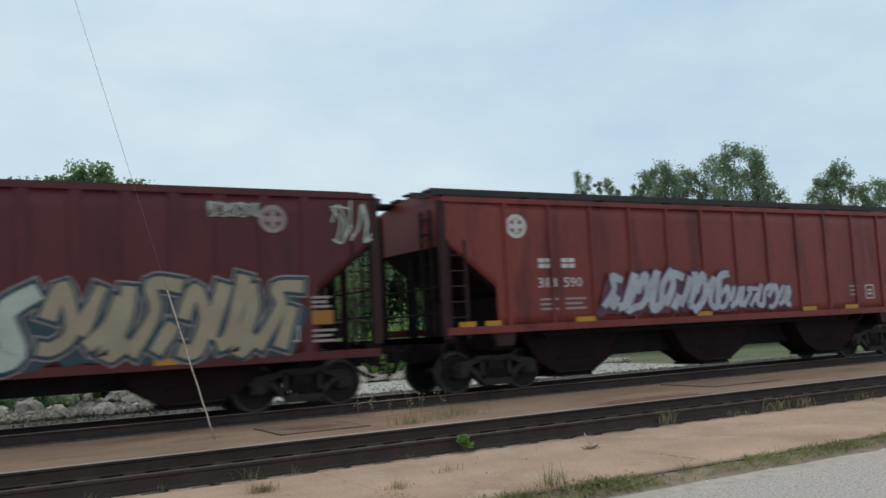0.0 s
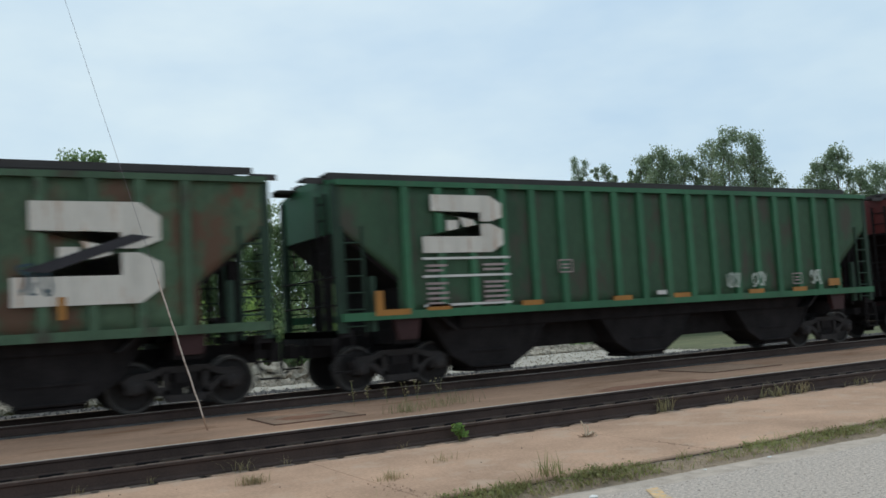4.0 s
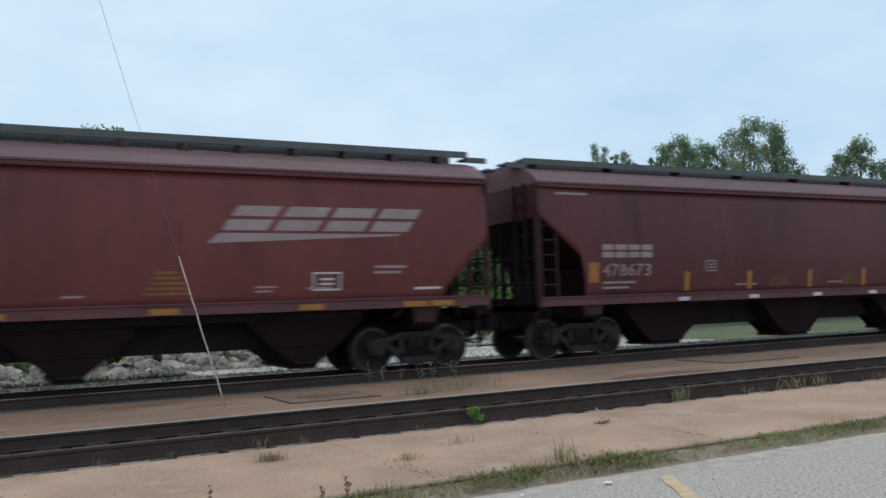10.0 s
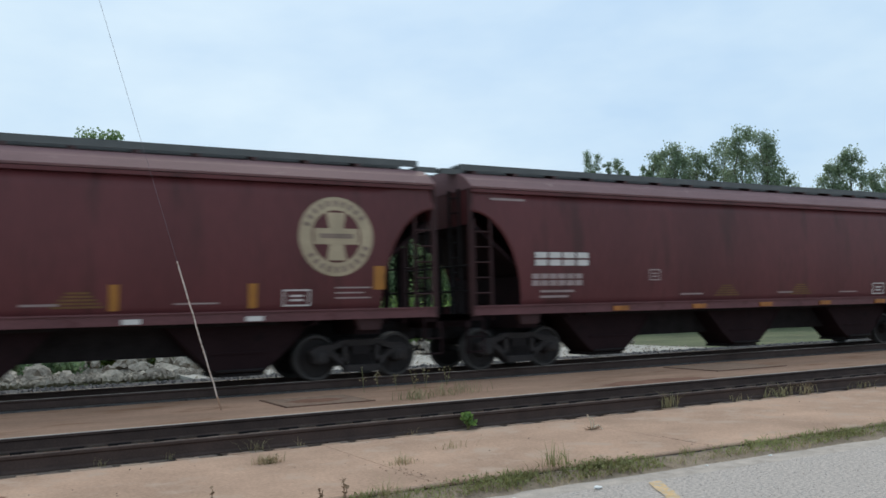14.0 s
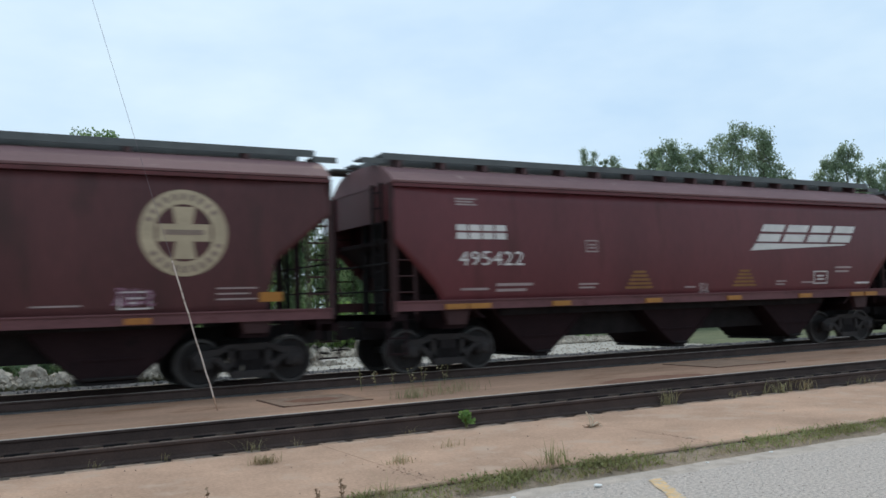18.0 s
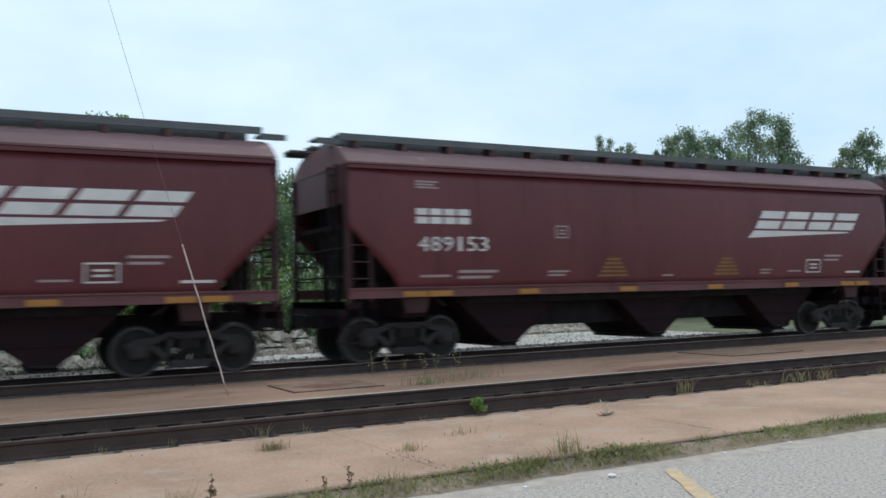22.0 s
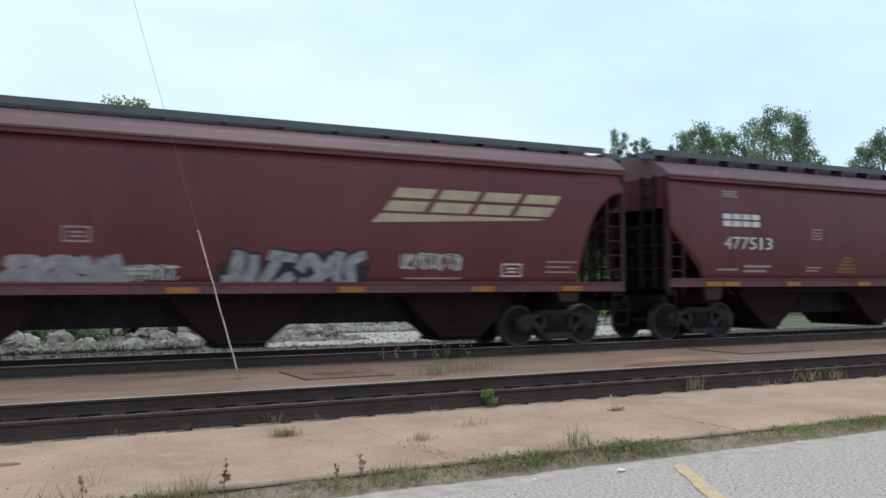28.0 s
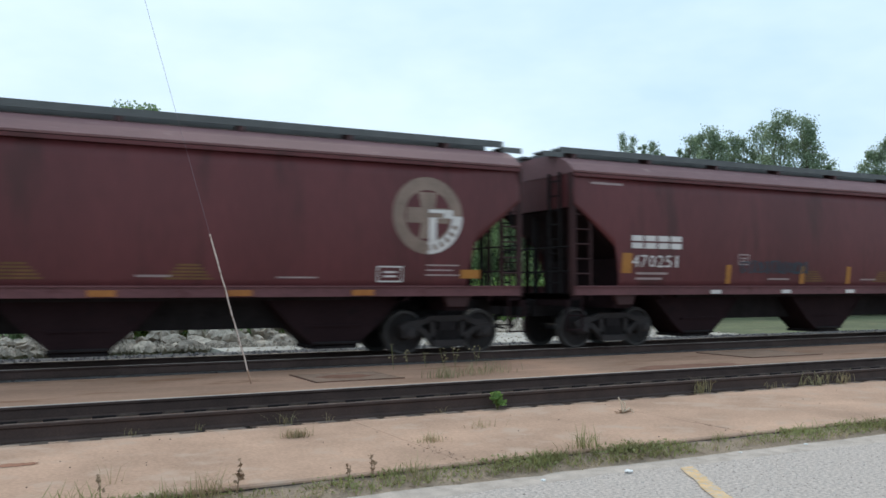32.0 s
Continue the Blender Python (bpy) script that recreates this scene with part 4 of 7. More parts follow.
def leafy(name, dark, light, rough=0.6, thin=0.35):
    """Leaves or blades: each piece its own tone, a little light through them."""
    m = bpy.data.materials.new(name)
    m.use_nodes = True
    n, l = m.node_tree.nodes, m.node_tree.links
    b = n["Principled BSDF"]
    b.inputs["Roughness"].default_value = rough
    b.inputs["Specular IOR Level"].default_value = 0.25
    g = n.new("ShaderNodeNewGeometry")
    rp = n.new("ShaderNodeValToRGB")
    rp.color_ramp.elements[0].color, rp.color_ramp.elements[1].color = (*dark, 1), (*light, 1)
    tco, nz = n.new("ShaderNodeTexCoord"), n.new("ShaderNodeTexNoise")
    nz.inputs["Scale"].default_value, nz.inputs["Detail"].default_value = 0.9, 3.0
    l.new(tco.outputs["Object"], nz.inputs["Vector"])
    md = n.new("ShaderNodeMath")
    md.operation = "MULTIPLY_ADD"
    md.inputs[1].default_value = 0.55
    l.new(g.outputs["Random Per Island"], md.inputs[0])
    sb = n.new("ShaderNodeMath")
    sb.operation = "MULTIPLY_ADD"
    sb.inputs[1].default_value, sb.inputs[2].default_value = 1.4, -0.45
    l.new(nz.outputs["Fac"], sb.inputs[0])
    l.new(sb.outputs[0], md.inputs[2])
    l.new(md.outputs[0], rp.inputs["Fac"])
    l.new(rp.outputs["Color"], b.inputs["Base Color"])
    tr = n.new("ShaderNodeBsdfTranslucent")
    l.new(rp.outputs["Color"], tr.inputs["Color"])
    mx = n.new("ShaderNodeMixShader")
    mx.inputs["Fac"].default_value = thin
    l.new(b.outputs["BSDF"], mx.inputs[1])
    l.new(tr.outputs["BSDF"], mx.inputs[2])
    l.new(mx.outputs["Shader"], n["Material Output"].inputs["Surface"])
    return m


# far leaves: the pale of the haze is mixed into their green
LEAF_FAR = leafy("hazy_grey_green_leaves", (0.16, 0.215, 0.13), (0.38, 0.46, 0.30), 0.5, 0.5)
LEAF_HEDGE = leafy("deep_green_leaves", (0.04, 0.07, 0.035), (0.11, 0.16, 0.08), 0.6, 0.3)
LEAF = leafy("green_leaves", (0.10, 0.17, 0.075), (0.30, 0.405, 0.19), 0.5, 0.55)
LEAF_LIGHT = leafy("light_green_leaves", (0.11, 0.21, 0.06), (0.30, 0.43, 0.13), 0.5, 0.5)
LEAF_DARK = leafy("dark_green_leaves", (0.10, 0.16, 0.085), (0.30, 0.40, 0.21), 0.5, 0.6)
LEAF_YELLOW = leafy("yellow_green_leaves", (0.12, 0.17, 0.03), (0.26, 0.30, 0.07))
BARK = mat("grey_brown_bark", (0.14, 0.11, 0.085), rough=0.95, var=0.4, scale=3, fine=25, bump=0.6, bump_d=0.03, stretch=(1, 1, 0.3))
GRASS = leafy("green_grass_blades", (0.165, 0.145, 0.066), (0.345, 0.365, 0.15), 0.7, 0.38)
FADED_GRASS = leafy("faded_grass_blades", (0.22, 0.175, 0.095), (0.38, 0.35, 0.19), 0.75, 0.3)
DRY_GRASS = leafy("dry_grass_blades", (0.26, 0.20, 0.11), (0.46, 0.38, 0.22), 0.8, 0.25)
WEED_BROWN = leafy("withered_brown_weed", (0.20, 0.13, 0.085), (0.40, 0.28, 0.18), 0.8, 0.2)
YELLOW_LINE = mat("worn_yellow_road_paint", (0.64, 0.43, 0.215), rough=0.9, var=0.25, scale=6, fine=60, bump=0.4, spot=(0.48, 0.42, 0.36), spot_at=0.47)


def slab(name, x0, x1, y0, y1, z0, z1, material, label):
    bm = bmesh.new()
    box(bm, x0, x1, y0, y1, z0, z1)
    ob = part(name, bm, material, None)
    return tagged(ob, label, kind="structure")


def ground_sheet():
    bm = bmesh.new()
    n = 40
    size = [-2500, -900, -400] + [-200 + 10 * k for k in range(n + 1)] + [400, 900, 2500]
    g = [[bm.verts.new((x, y, -0.42 if y > 20 else -0.55)) for y in size] for x in size]
    for i in range(len(size) - 1):
        for j in range(len(size) - 1):
            bm.faces.new((g[i][j], g[i + 1][j], g[i + 1][j + 1], g[i][j + 1]))
    tagged(part("ground", bm, GRASSLAND, None), "rough grass and dirt ground beyond the tracks", kind="structure")


ground_sheet()
slab("road", -480, 480, -14.0, 7.05, -0.56, ROAD_Z, ROAD, "pale worn asphalt road beside the tracks")
def verge_soil():
    """A lumpy bank of dusty soil between the asphalt's ragged edge and the paving."""
    xs = [-480, -200, -80, -30] + [-6 + 0.16 * k for k in range(190)] + [26, 32, 42, 60, 100, 200, 480]
    rows = []
    for x in xs:
        far = 6.69 + 0.07 * noise.noise(Vector((x * 1.1, 0, 0))) + 0.05 * noise.noise(Vector((x * 4.0, 5, 0)))
        row = [(far - 0.02, ROAD_Z - 0.012), (far + 0.03, ROAD_Z + 0.006)]
        for k in range(1, 6):
            y = far + 0.03 + (7.064 - far - 0.03) * k / 5
            row.append((y, ROAD_Z + 0.006 + 0.064 * (k / 5) ** 0.8 + 0.018 * noise.noise(Vector((x * 3, y * 9, 2)))))
        rows.append([(x, y, z) for y, z in row])
    n = len(rows[0])
    me = bpy.data.meshes.new("verge_soil")
    me.from_pydata([p for r in rows for p in r], [], [(i * n + k, (i + 1) * n + k, (i + 1) * n + k + 1, i * n + k + 1) for i in range(len(rows) - 1) for k in range(n - 1)])
    me.materials.append(SOIL)
    me.polygons.foreach_set("use_smooth", [True] * len(me.polygons))
    tagged(new("verge_soil", me), "dusty brown soil bank under the verge grass", kind="structure")


verge_soil()


def edge_dust():
    """Smooth pale dust washed over the asphalt beside the verge."""
    xs = [-480, -60, -10] + [-4 + 0.2 * k for k in range(150)] + [28, 40, 80, 480]
    rows = [(x, 6.42 + 0.10 * noise.noise(Vector((x * 0.5, 1, 0))) + 0.05 * noise.noise(Vector((x * 2.3, 4, 0)))) for x in xs]
    pts = [(x, y, ROAD_Z + h) for x, edge in rows for y, h in ((edge, 0.0005), (edge + 0.06, 0.004), (6.76, 0.0045))]
    me = bpy.data.meshes.new("edge_dust")
    me.from_pydata(pts, [], [(3 * i + k, 3 * i + 3 + k, 3 * i + 4 + k, 3 * i + 1 + k) for i in range(len(xs) - 1) for k in (0, 1)])
    me.materials.append(DUST)
    tagged(new("edge_dust", me), "pale smooth dust along the asphalt's edge", kind="structure")


edge_dust()
slab("pavement_near", -480, 480, 7.054, 9.85, -0.56, PAVE_Z - 0.03, DIRT, "tan dusty concrete paving up to the near rail")
slab("track_bed_near", -480, 480, 9.854, 11.70, -0.56, -0.36, DIRT, "dark oily bed of the near track")
slab("pavement_between", -480, 480, 11.704, 16.50, -0.56, PAVE_Z, CONCRETE_BROWN, "rust-stained concrete between the two tracks")
slab("ballast_bed", -480, 480, 16.504, 21.5, -0.56, -0.17, BALLAST, "grey crushed stone ballast of the train's track")


def rail(y, head, label):
    bm = bmesh.new()
    prof = [(-0.068, -0.185), (0.068, -0.185), (0.068, -0.172), (0.012, -0.150), (0.009, -0.05), (0.034, -0.034), (0.036, -0.006), (-0.036, -0.006), (-0.034, -0.034), (-0.009, -0.05), (-0.012, -0.150), (-0.068, -0.172)]
    a = [bm.verts.new((-480, y + p, z)) for p, z in prof]
    b = [bm.verts.new((480, y + p, z)) for p, z in prof]
    for i in range(len(prof)):
        j = (i + 1) % len(prof)
        bm.faces.new((a[i], a[j], b[j], b[i]))
    bm.faces.new(a)
    bm.faces.new(b[::-1])
    ob = tagged(part("rail", bm, RAIL_RUST, None), label, "rail", "rails of the two tracks")
    bm = bmesh.new()
    prof = [(-0.022, -0.0062), (0.022, -0.0062), (0.018, 0.0), (-0.018, 0.0)]
    a = [bm.verts.new((-480, y + p, z)) for p, z in prof]
    b = [bm.verts.new((480, y + p, z)) for p, z in prof]
    for i in range(4):
        j = (i + 1) % 4
        bm.faces.new((a[i], a[j], b[j], b[i]))
    part("rail_head", bm, head, ob)
    return ob


rail(NEAR_RAIL, RAIL_DULL, "rusty steel rail on the near track, dull head")
rail(FAR_RAIL, RAIL_TOP, "rusty steel rail on the near track, polished head")
rail(CENTER_Y - 0.753, RAIL_TOP, "dark steel rail under the train, polished head")
rail(CENTER_Y + 0.753, RAIL_TOP, "dark steel rail under the train, polished head")


# ---- paving panels, ties, plates ----
def paving_panels():
    host = bpy.data.objects["pavement_near"]
    edges = [-480, -60, -14.0, -3.4, 3.83, 7.33, 14.4, 25.0, 60, 480]
    for a, b in zip(edges, edges[1:]):
        bm = bmesh.new()
        x0, x1, y0, y1 = a + 0.0006, b - 0.0006, 7.056, 9.848
        top = [(x0 + 0.003, y0 + 0.02), (x1 - 0.003, y0 + 0.02), (x1 - 0.003, y1 - 0.01), (x0 + 0.003, y1 - 0.01)]
        low = [(x0, y0), (x1, y0), (x1, y1), (x0, y1)]
        u = [bm.verts.new((x, y, PAVE_Z)) for x, y in top]
        m_ = [bm.verts.new((x, y, PAVE_Z - 0.014)) for x, y in low]
        d = [bm.verts.new((x, y, PAVE_Z - 0.12)) for x, y in low]
        bm.faces.new(u)
        for p, q in ((u, m_), (m_, d)):
            for k in range(4):
                j = (k + 1) % 4
                bm.faces.new((p[k], q[k], q[j], p[j]))
        part("paving_panel", bm, CONCRETE, host)


def track_ties(y, x0, n, name_bed, z):
    host = bpy.data.objects[name_bed]
    bm = bmesh.new()
    box(bm, -0.115, 0.115, -0.96, 0.96, -0.14, 0.0)
    first = part("tie", bm, TIE, host)
    first.location = (x0, y, z)
    for k in range(1, n):
        again("tie", first, host, pose(x0 + 0.545 * k, y + random.uniform(-0.02, 0.02), z, 0, 0, random.uniform(-1, 1)))
    bm = bmesh.new()
    for k in range(n, n + 160):
        box(bm, x0 + 0.545 * k - 0.115, x0 + 0.545 * k + 0.115, y - 0.96, y + 0.96, z - 0.14, z)
    for k in range(-120, 0):
        box(bm, x0 + 0.545 * k - 0.115, x0 + 0.545 * k + 0.115, y - 0.96, y + 0.96, z - 0.14, z)
    tagged(part("far_ties", bm, TIE, host), kind="stuff")


def rail_fill(y, x0, n):
    """Crusted dirt packed against the near rail's foot between the dark gaps."""
    host = bpy.data.objects["pavement_near"]
    rnd = random.Random(5)
    for k in range(n):
        bm = bmesh.new()
        w = rnd.uniform(0.12, 0.2)
        x = x0 + 0.545 * k + rnd.uniform(-0.05, 0.05)
        prism(bm, [(x - w, -0.30), (x + w, -0.30), (x + w * 0.8, PAVE_Z + 0.002), (x - w * 0.7, PAVE_Z + 0.004)], y - 0.135, y - 0.045)
        part("dirt_crust", bm, CONCRETE, host)


def plates_and_gap_shade(y, x0, n):
    """Dirt-caked spike heads and plates along the rail's foot; black boxes for shadow gaps."""
    host = bpy.data.objects["track_bed_near"]
    bm = bmesh.new()
    prism(bm, [(-0.13, -0.19), (0.13, -0.19), (0.10, -0.164), (-0.09, -0.160)], -0.075, -0.02)
    first = part("tie_plate", bm, PLATE_DIRT, host)
    first.location = (x0, y, 0)
    for k in range(1, n):
        again("tie_plate", first, host, pose(x0 + 0.545 * k, y, 0))
    # black box that stands in for the shadow between two plates
    bm = bmesh.new()
    box(bm, -0.135, 0.135, -0.082, -0.03, -0.194, -0.166)
    gap_box = part("rail_clip", bm, BLACKISH, host)
    gap_box.location = (x0 + 0.272, y, 0)
    for k in range(1, n):
        again("rail_clip", gap_box, host, pose(x0 + 0.272 + 0.545 * k, y, 0))


PLATE_DIRT = mat("dirt_caked_plate", (0.095, 0.07, 0.057), rough=0.95, var=0.35, scale=5, fine=40, bump=0.4, rnd=0.25)
plates_and_gap_shade(FAR_RAIL, -1.2, 70)
paving_panels()
track_ties((NEAR_RAIL + FAR_RAIL) / 2, -3.0, 80, "track_bed_near", -0.189)
track_ties(CENTER_Y, -3.0, 80, "ballast_bed", -0.187)
rail_fill(9.98, -1.0, 60)


def stones(name, n, area, z, r0, r1, material, label, seed):
    rnd = random.Random(seed)
    base = [Vector(p).normalized() for p in ((1, 0, 0), (-1, 0, 0), (0, 1, 0), (0, -1, 0), (0, 0, 1), (0, 0, -1))]
    tri = ((0, 2, 4), (2, 1, 4), (1, 3, 4), (3, 0, 4), (2, 0, 5), (1, 2, 5), (3, 1, 5), (0, 3, 5))
    verts, faces = [], []
    x0, x1, y0, y1 = area
    for k in range(n):
        c = Vector((rnd.uniform(x0, x1), rnd.uniform(y0, y1), z))
        r = rnd.uniform(r0, r1)
        turn = Euler((rnd.uniform(0, 6), rnd.uniform(0, 6), rnd.uniform(0, 6))).to_matrix()
        o = len(verts)
        verts += [tuple(c + turn @ (p * r * rnd.uniform(0.65, 1.2))) for p in base]
        faces += [tuple(o + i for i in t) for t in tri]
    me = bpy.data.meshes.new(name)
    me.from_pydata(verts, [], faces)
    me.materials.append(material)
    return tagged(new(name, me), label, "stones", kind="stuff")


GRIMY_STONE = mat("grimy_stone", (0.05, 0.042, 0.038), rough=0.95, var=0.4, scale=9, fine=30, bump=0.3)
BALLAST_STONE = mat("ballast_stone", (0.17, 0.165, 0.165), rough=0.95, var=0.5, scale=9, fine=30, bump=0.3)
stones("ballast_stones", 5200, (-3, 34, 16.95, 18.1), -0.165, 0.025, 0.055, BALLAST_STONE, "loose grey crushed ballast stones between the rails", 1)
stones("ballast_stones", 3200, (-3, 40, 18.4, 21.4), -0.165, 0.03, 0.06, BALLAST_STONE, "loose grey crushed ballast stones beside the track", 2)
stones("ballast_stones", 900, (-3, 34, 16.5, 16.66), -0.185, 0.015, 0.035, GRIMY_STONE, "dark grimy stones along the rail", 3)


def pit_cover(x0, x1, y0, y1):
    """A rusty steel cover plate in its angle-iron frame, set in the paving."""
    e = empty("pit_cover")
    tagged(e, "rusty steel pit cover plate set in the concrete between the tracks", "hatch", "pit covers")
    z = PAVE_Z
    bm = bmesh.new()
    box(bm, x0 + 0.06, x1 - 0.06, y0 + 0.06, y1 - 0.06, z - 0.02, z + 0.006)
    part("plate", bm, RUST_PLATE, e)
    for a, b, c, d in ((x0, x1, y0, y0 + 0.035), (x0, x1, y1 - 0.035, y1), (x0, x0 + 0.035, y0, y1), (x1 - 0.035, x1, y0, y1)):
        bm = bmesh.new()
        box(bm, a, b, c, d, z - 0.02, z + (0.018 if (c == y0 and a == x0) else 0.0085))
        part("frame_bar", bm, RUST_FRAME if (c == y0 and a == x0) else RUST_PLATE, e)


RUST_FRAME = mat("rusted_angle_iron", (0.15, 0.08, 0.055), rough=0.85, var=0.3, scale=2.5, fine=30, bump=0.3)
RUST_PLATE = mat("rusted_plate_steel", (0.36, 0.22, 0.15), rough=0.85, var=0.3, scale=2.5, fine=30, bump=0.3, spot=(0.40, 0.27, 0.19), spot_at=0.5)
pit_cover(4.82, 6.45, 14.0, 15.45)
pit_cover(15.15, 17.45, 14.35, 16.1)

# ---- guy wire and its guard ----
def guy_wire():
    foot, up = Vector((3.86, 14.43, -0.20)), Vector((-1.83, 0.0, 6.37)) / 6.37
    e = empty("guy_wire")
    tagged(e, "thin steel guy wire with a pale worn guard at its foot", "guy wire")
    bm = bmesh.new()
    rod(bm, foot, foot + up * 9.6, 0.0028, 6)
    part("wire", bm, WIRE, e)
    bm = bmesh.new()
    rnd = random.Random(8)
    pts = [foot + up * (0.22 + 0.224 * k) + Vector((rnd.uniform(-0.006, 0.006), 0, 0)) for k in range(11)]
    tube(bm, pts, 0.014, 8)
    part("guard", bm, GUARD, e, "pale weathered guy guard")
    bm = bmesh.new()
    rod(bm, foot - up * 0.1, foot + up * 0.24, 0.016, 8)
    part("anchor_rod", bm, RUST_PLATE, e, "rusty anchor rod")


WIRE = mat("steel_guy_wire", (0.20, 0.155, 0.175), rough=0.6, metal=0.2, var=0.1, scale=5, fine=40, bump=0.0)
GUARD = mat("weathered_pale_guard", (0.62, 0.50, 0.43), rough=0.7, var=0.15, scale=7, fine=30, bump=0.2, spot=(0.22, 0.13, 0.095), spot_at=0.53)
guy_wire()


# ---- far side: pale gravel, rubble, rocks ----
slab("gravel_road_far", 5.5, 24.0, 22.2, 29.0, -0.5, -0.28, PALE_GRAVEL, "white limestone gravel yard beyond the train")


def rock(x, y, z, r, seed):
    rnd = random.Random(seed)
    bm = bmesh.new()
    bmesh.ops.create_icosphere(bm, subdivisions=2, radius=1.0)
    off = Vector((rnd.uniform(0, 50), rnd.uniform(0, 50), rnd.uniform(0, 50)))
    sx, sy, sz = r * rnd.uniform(0.8, 1.3), r * rnd.uniform(0.8, 1.2), r * rnd.uniform(0.55, 0.95)
    for v in bm.verts:
        d = 1 + 0.6 * noise.noise(v.co * 1.4 + off) + 0.45 * noise.noise(v.co * 3.1 + off)
        v.co = Vector((v.co.x * sx, v.co.y * sy, v.co.z * sz)) * d
    ob = part("rock", bm, LIME_ROCK, None)
    ob.matrix_basis = pose(x, y, z, rnd.uniform(-20, 20), rnd.uniform(-20, 20), rnd.uniform(0, 360))
    return tagged(ob, "broken white limestone rock in the rubble heap", "rock", "rubble heap rocks")


rr = random.Random(14)
for k in range(165):
    x = rr.uniform(-5.0, 9.8)
    y = 25.0 + rr.uniform(0, 4.2)
    rock(x, y, -0.36 + 0.12 * (y - 25.0) + rr.uniform(0, 0.1), rr.uniform(0.12, 0.34), 100 + k)
for k in range(70):
    x = rr.uniform(9.0, 24.0)
    y = 28.6 + rr.uniform(0, 2.2)
    rock(x, y, -0.30 + 0.1 * (y - 28.6), rr.uniform(0.12, 0.34), 300 + k)
stones("limestone_rubble", 5200, (-6, 10.5, 24.6, 30.2), -0.30, 0.05, 0.16, LIME_ROCK, "broken white limestone rubble", 4)
stones("limestone_rubble", 4200, (9, 25, 28.2, 31.5), -0.22, 0.05, 0.17, LIME_ROCK, "broken white limestone rubble along the yard", 6)
stones("limestone_rubble", 1600, (5.5, 24, 22.0, 29.0), -0.275, 0.015, 0.05, LIME_ROCK, "loose white limestone gravel", 7)


# ---- trees ----
def tree(x, y, height, spread, seed, leaf, leaf_size, clumps, per, base=0.25, narrow=1.0, label=""):
    """Tapered trunk, limbs and a crown of many small leaves in uneven clumps."""
    rnd = random.Random(seed)
    e = empty("tree")
    e.location = (x, y, -0.45)
    tagged(e, label or "leafy green cottonwood tree beyond the tracks", "tree")
    bm = bmesh.new()
    r0 = height * 0.018 + 0.03
    pts = [Vector((0, 0, 0))]
    for k in range(1, 7):
        pts.append(Vector((rnd.uniform(-0.03, 0.03) * height, rnd.uniform(-0.03, 0.03) * height, height * 0.92 * k / 6)))
    for k in range(6):
        a, b = pts[k], pts[k + 1]
        n = 7
        ra, rb = r0 * (1 - k / 6.5), r0 * (1 - (k + 1) / 6.5)
        d = (b - a).normalized()
        u = d.orthogonal().normalized()
        w = d.cross(u)
        ring = [[bm.verts.new(c + (u * math.cos(q * math.tau / n) + w * math.sin(q * math.tau / n)) * r) for q in range(n)] for c, r in ((a, ra), (b, rb))]
        for q in range(n):
            j = (q + 1) % n
            bm.faces.new((ring[0][q], ring[0][j], ring[1][j], ring[1][q]))
    centres = []
    for k in range(clumps):
        f = base + (0.97 - base) * ((k + rnd.random()) / clumps)
        u = min(1.0, (f - base) / (1 - base))
        env = (1 - u) ** 0.5 * (0.8 + 0.55 * u) if narrow >= 1 else 1 - 0.6 * u
        rad = spread * env * math.sqrt(rnd.uniform(0.05, 1.0))
        ang = rnd.uniform(0, math.tau)
        c = Vector((rad * math.cos(ang), rad * math.sin(ang), height * f))
        centres.append((c, f))
        if k % 2 == 0:
            t = pts[0].lerp(pts[-1], max(0.12, f - 0.16))
            rod(bm, t, t.lerp(c, 0.9), max(0.012, r0 * 0.22 * (1.1 - f)), 5)
    part("trunk", bm, BARK, e)
    verts, faces = [], []
    for c, f in centres:
        size = spread * rnd.uniform(0.2, 0.38) * (0.8 if narrow < 1 else 1.0)
        tall = rnd.uniform(0.75, 1.35)
        for q in range(int(per * rnd.uniform(0.6, 1.3))):
            v = Vector([max(-0.85, min(0.85, rnd.gauss(0, 0.42))) for axis in range(3)])
            p = c + Vector((v.x * size, v.y * size, v.z * size * tall))
            s = leaf_size * rnd.uniform(0.5, 1.3)
            turn = Euler((rnd.uniform(-1.3, 1.3), rnd.uniform(-1.3, 1.3), rnd.uniform(0, 6.3))).to_matrix()
            o = len(verts)
            for a, b in ((-0.5, 0), (0, -0.36), (0.5, 0), (0, 0.36)):
                verts.append(tuple(p + turn @ Vector((a * s, b * s, 0.12 * s * (1 if b else 0)))))
            faces.append((o, o + 1, o + 2, o + 3))
    me = bpy.data.meshes.new("crown")
    me.from_pydata(verts, [], faces)
    me.materials.append(leaf)
    ob = new("crown", me)
    ob.parent = e
    return e


def at(az, dist):
    return dist * math.sin(radians(az)), dist * math.cos(radians(az))


def top(el, dist):
    return 1.392 + dist * math.tan(radians(el)) + 0.45


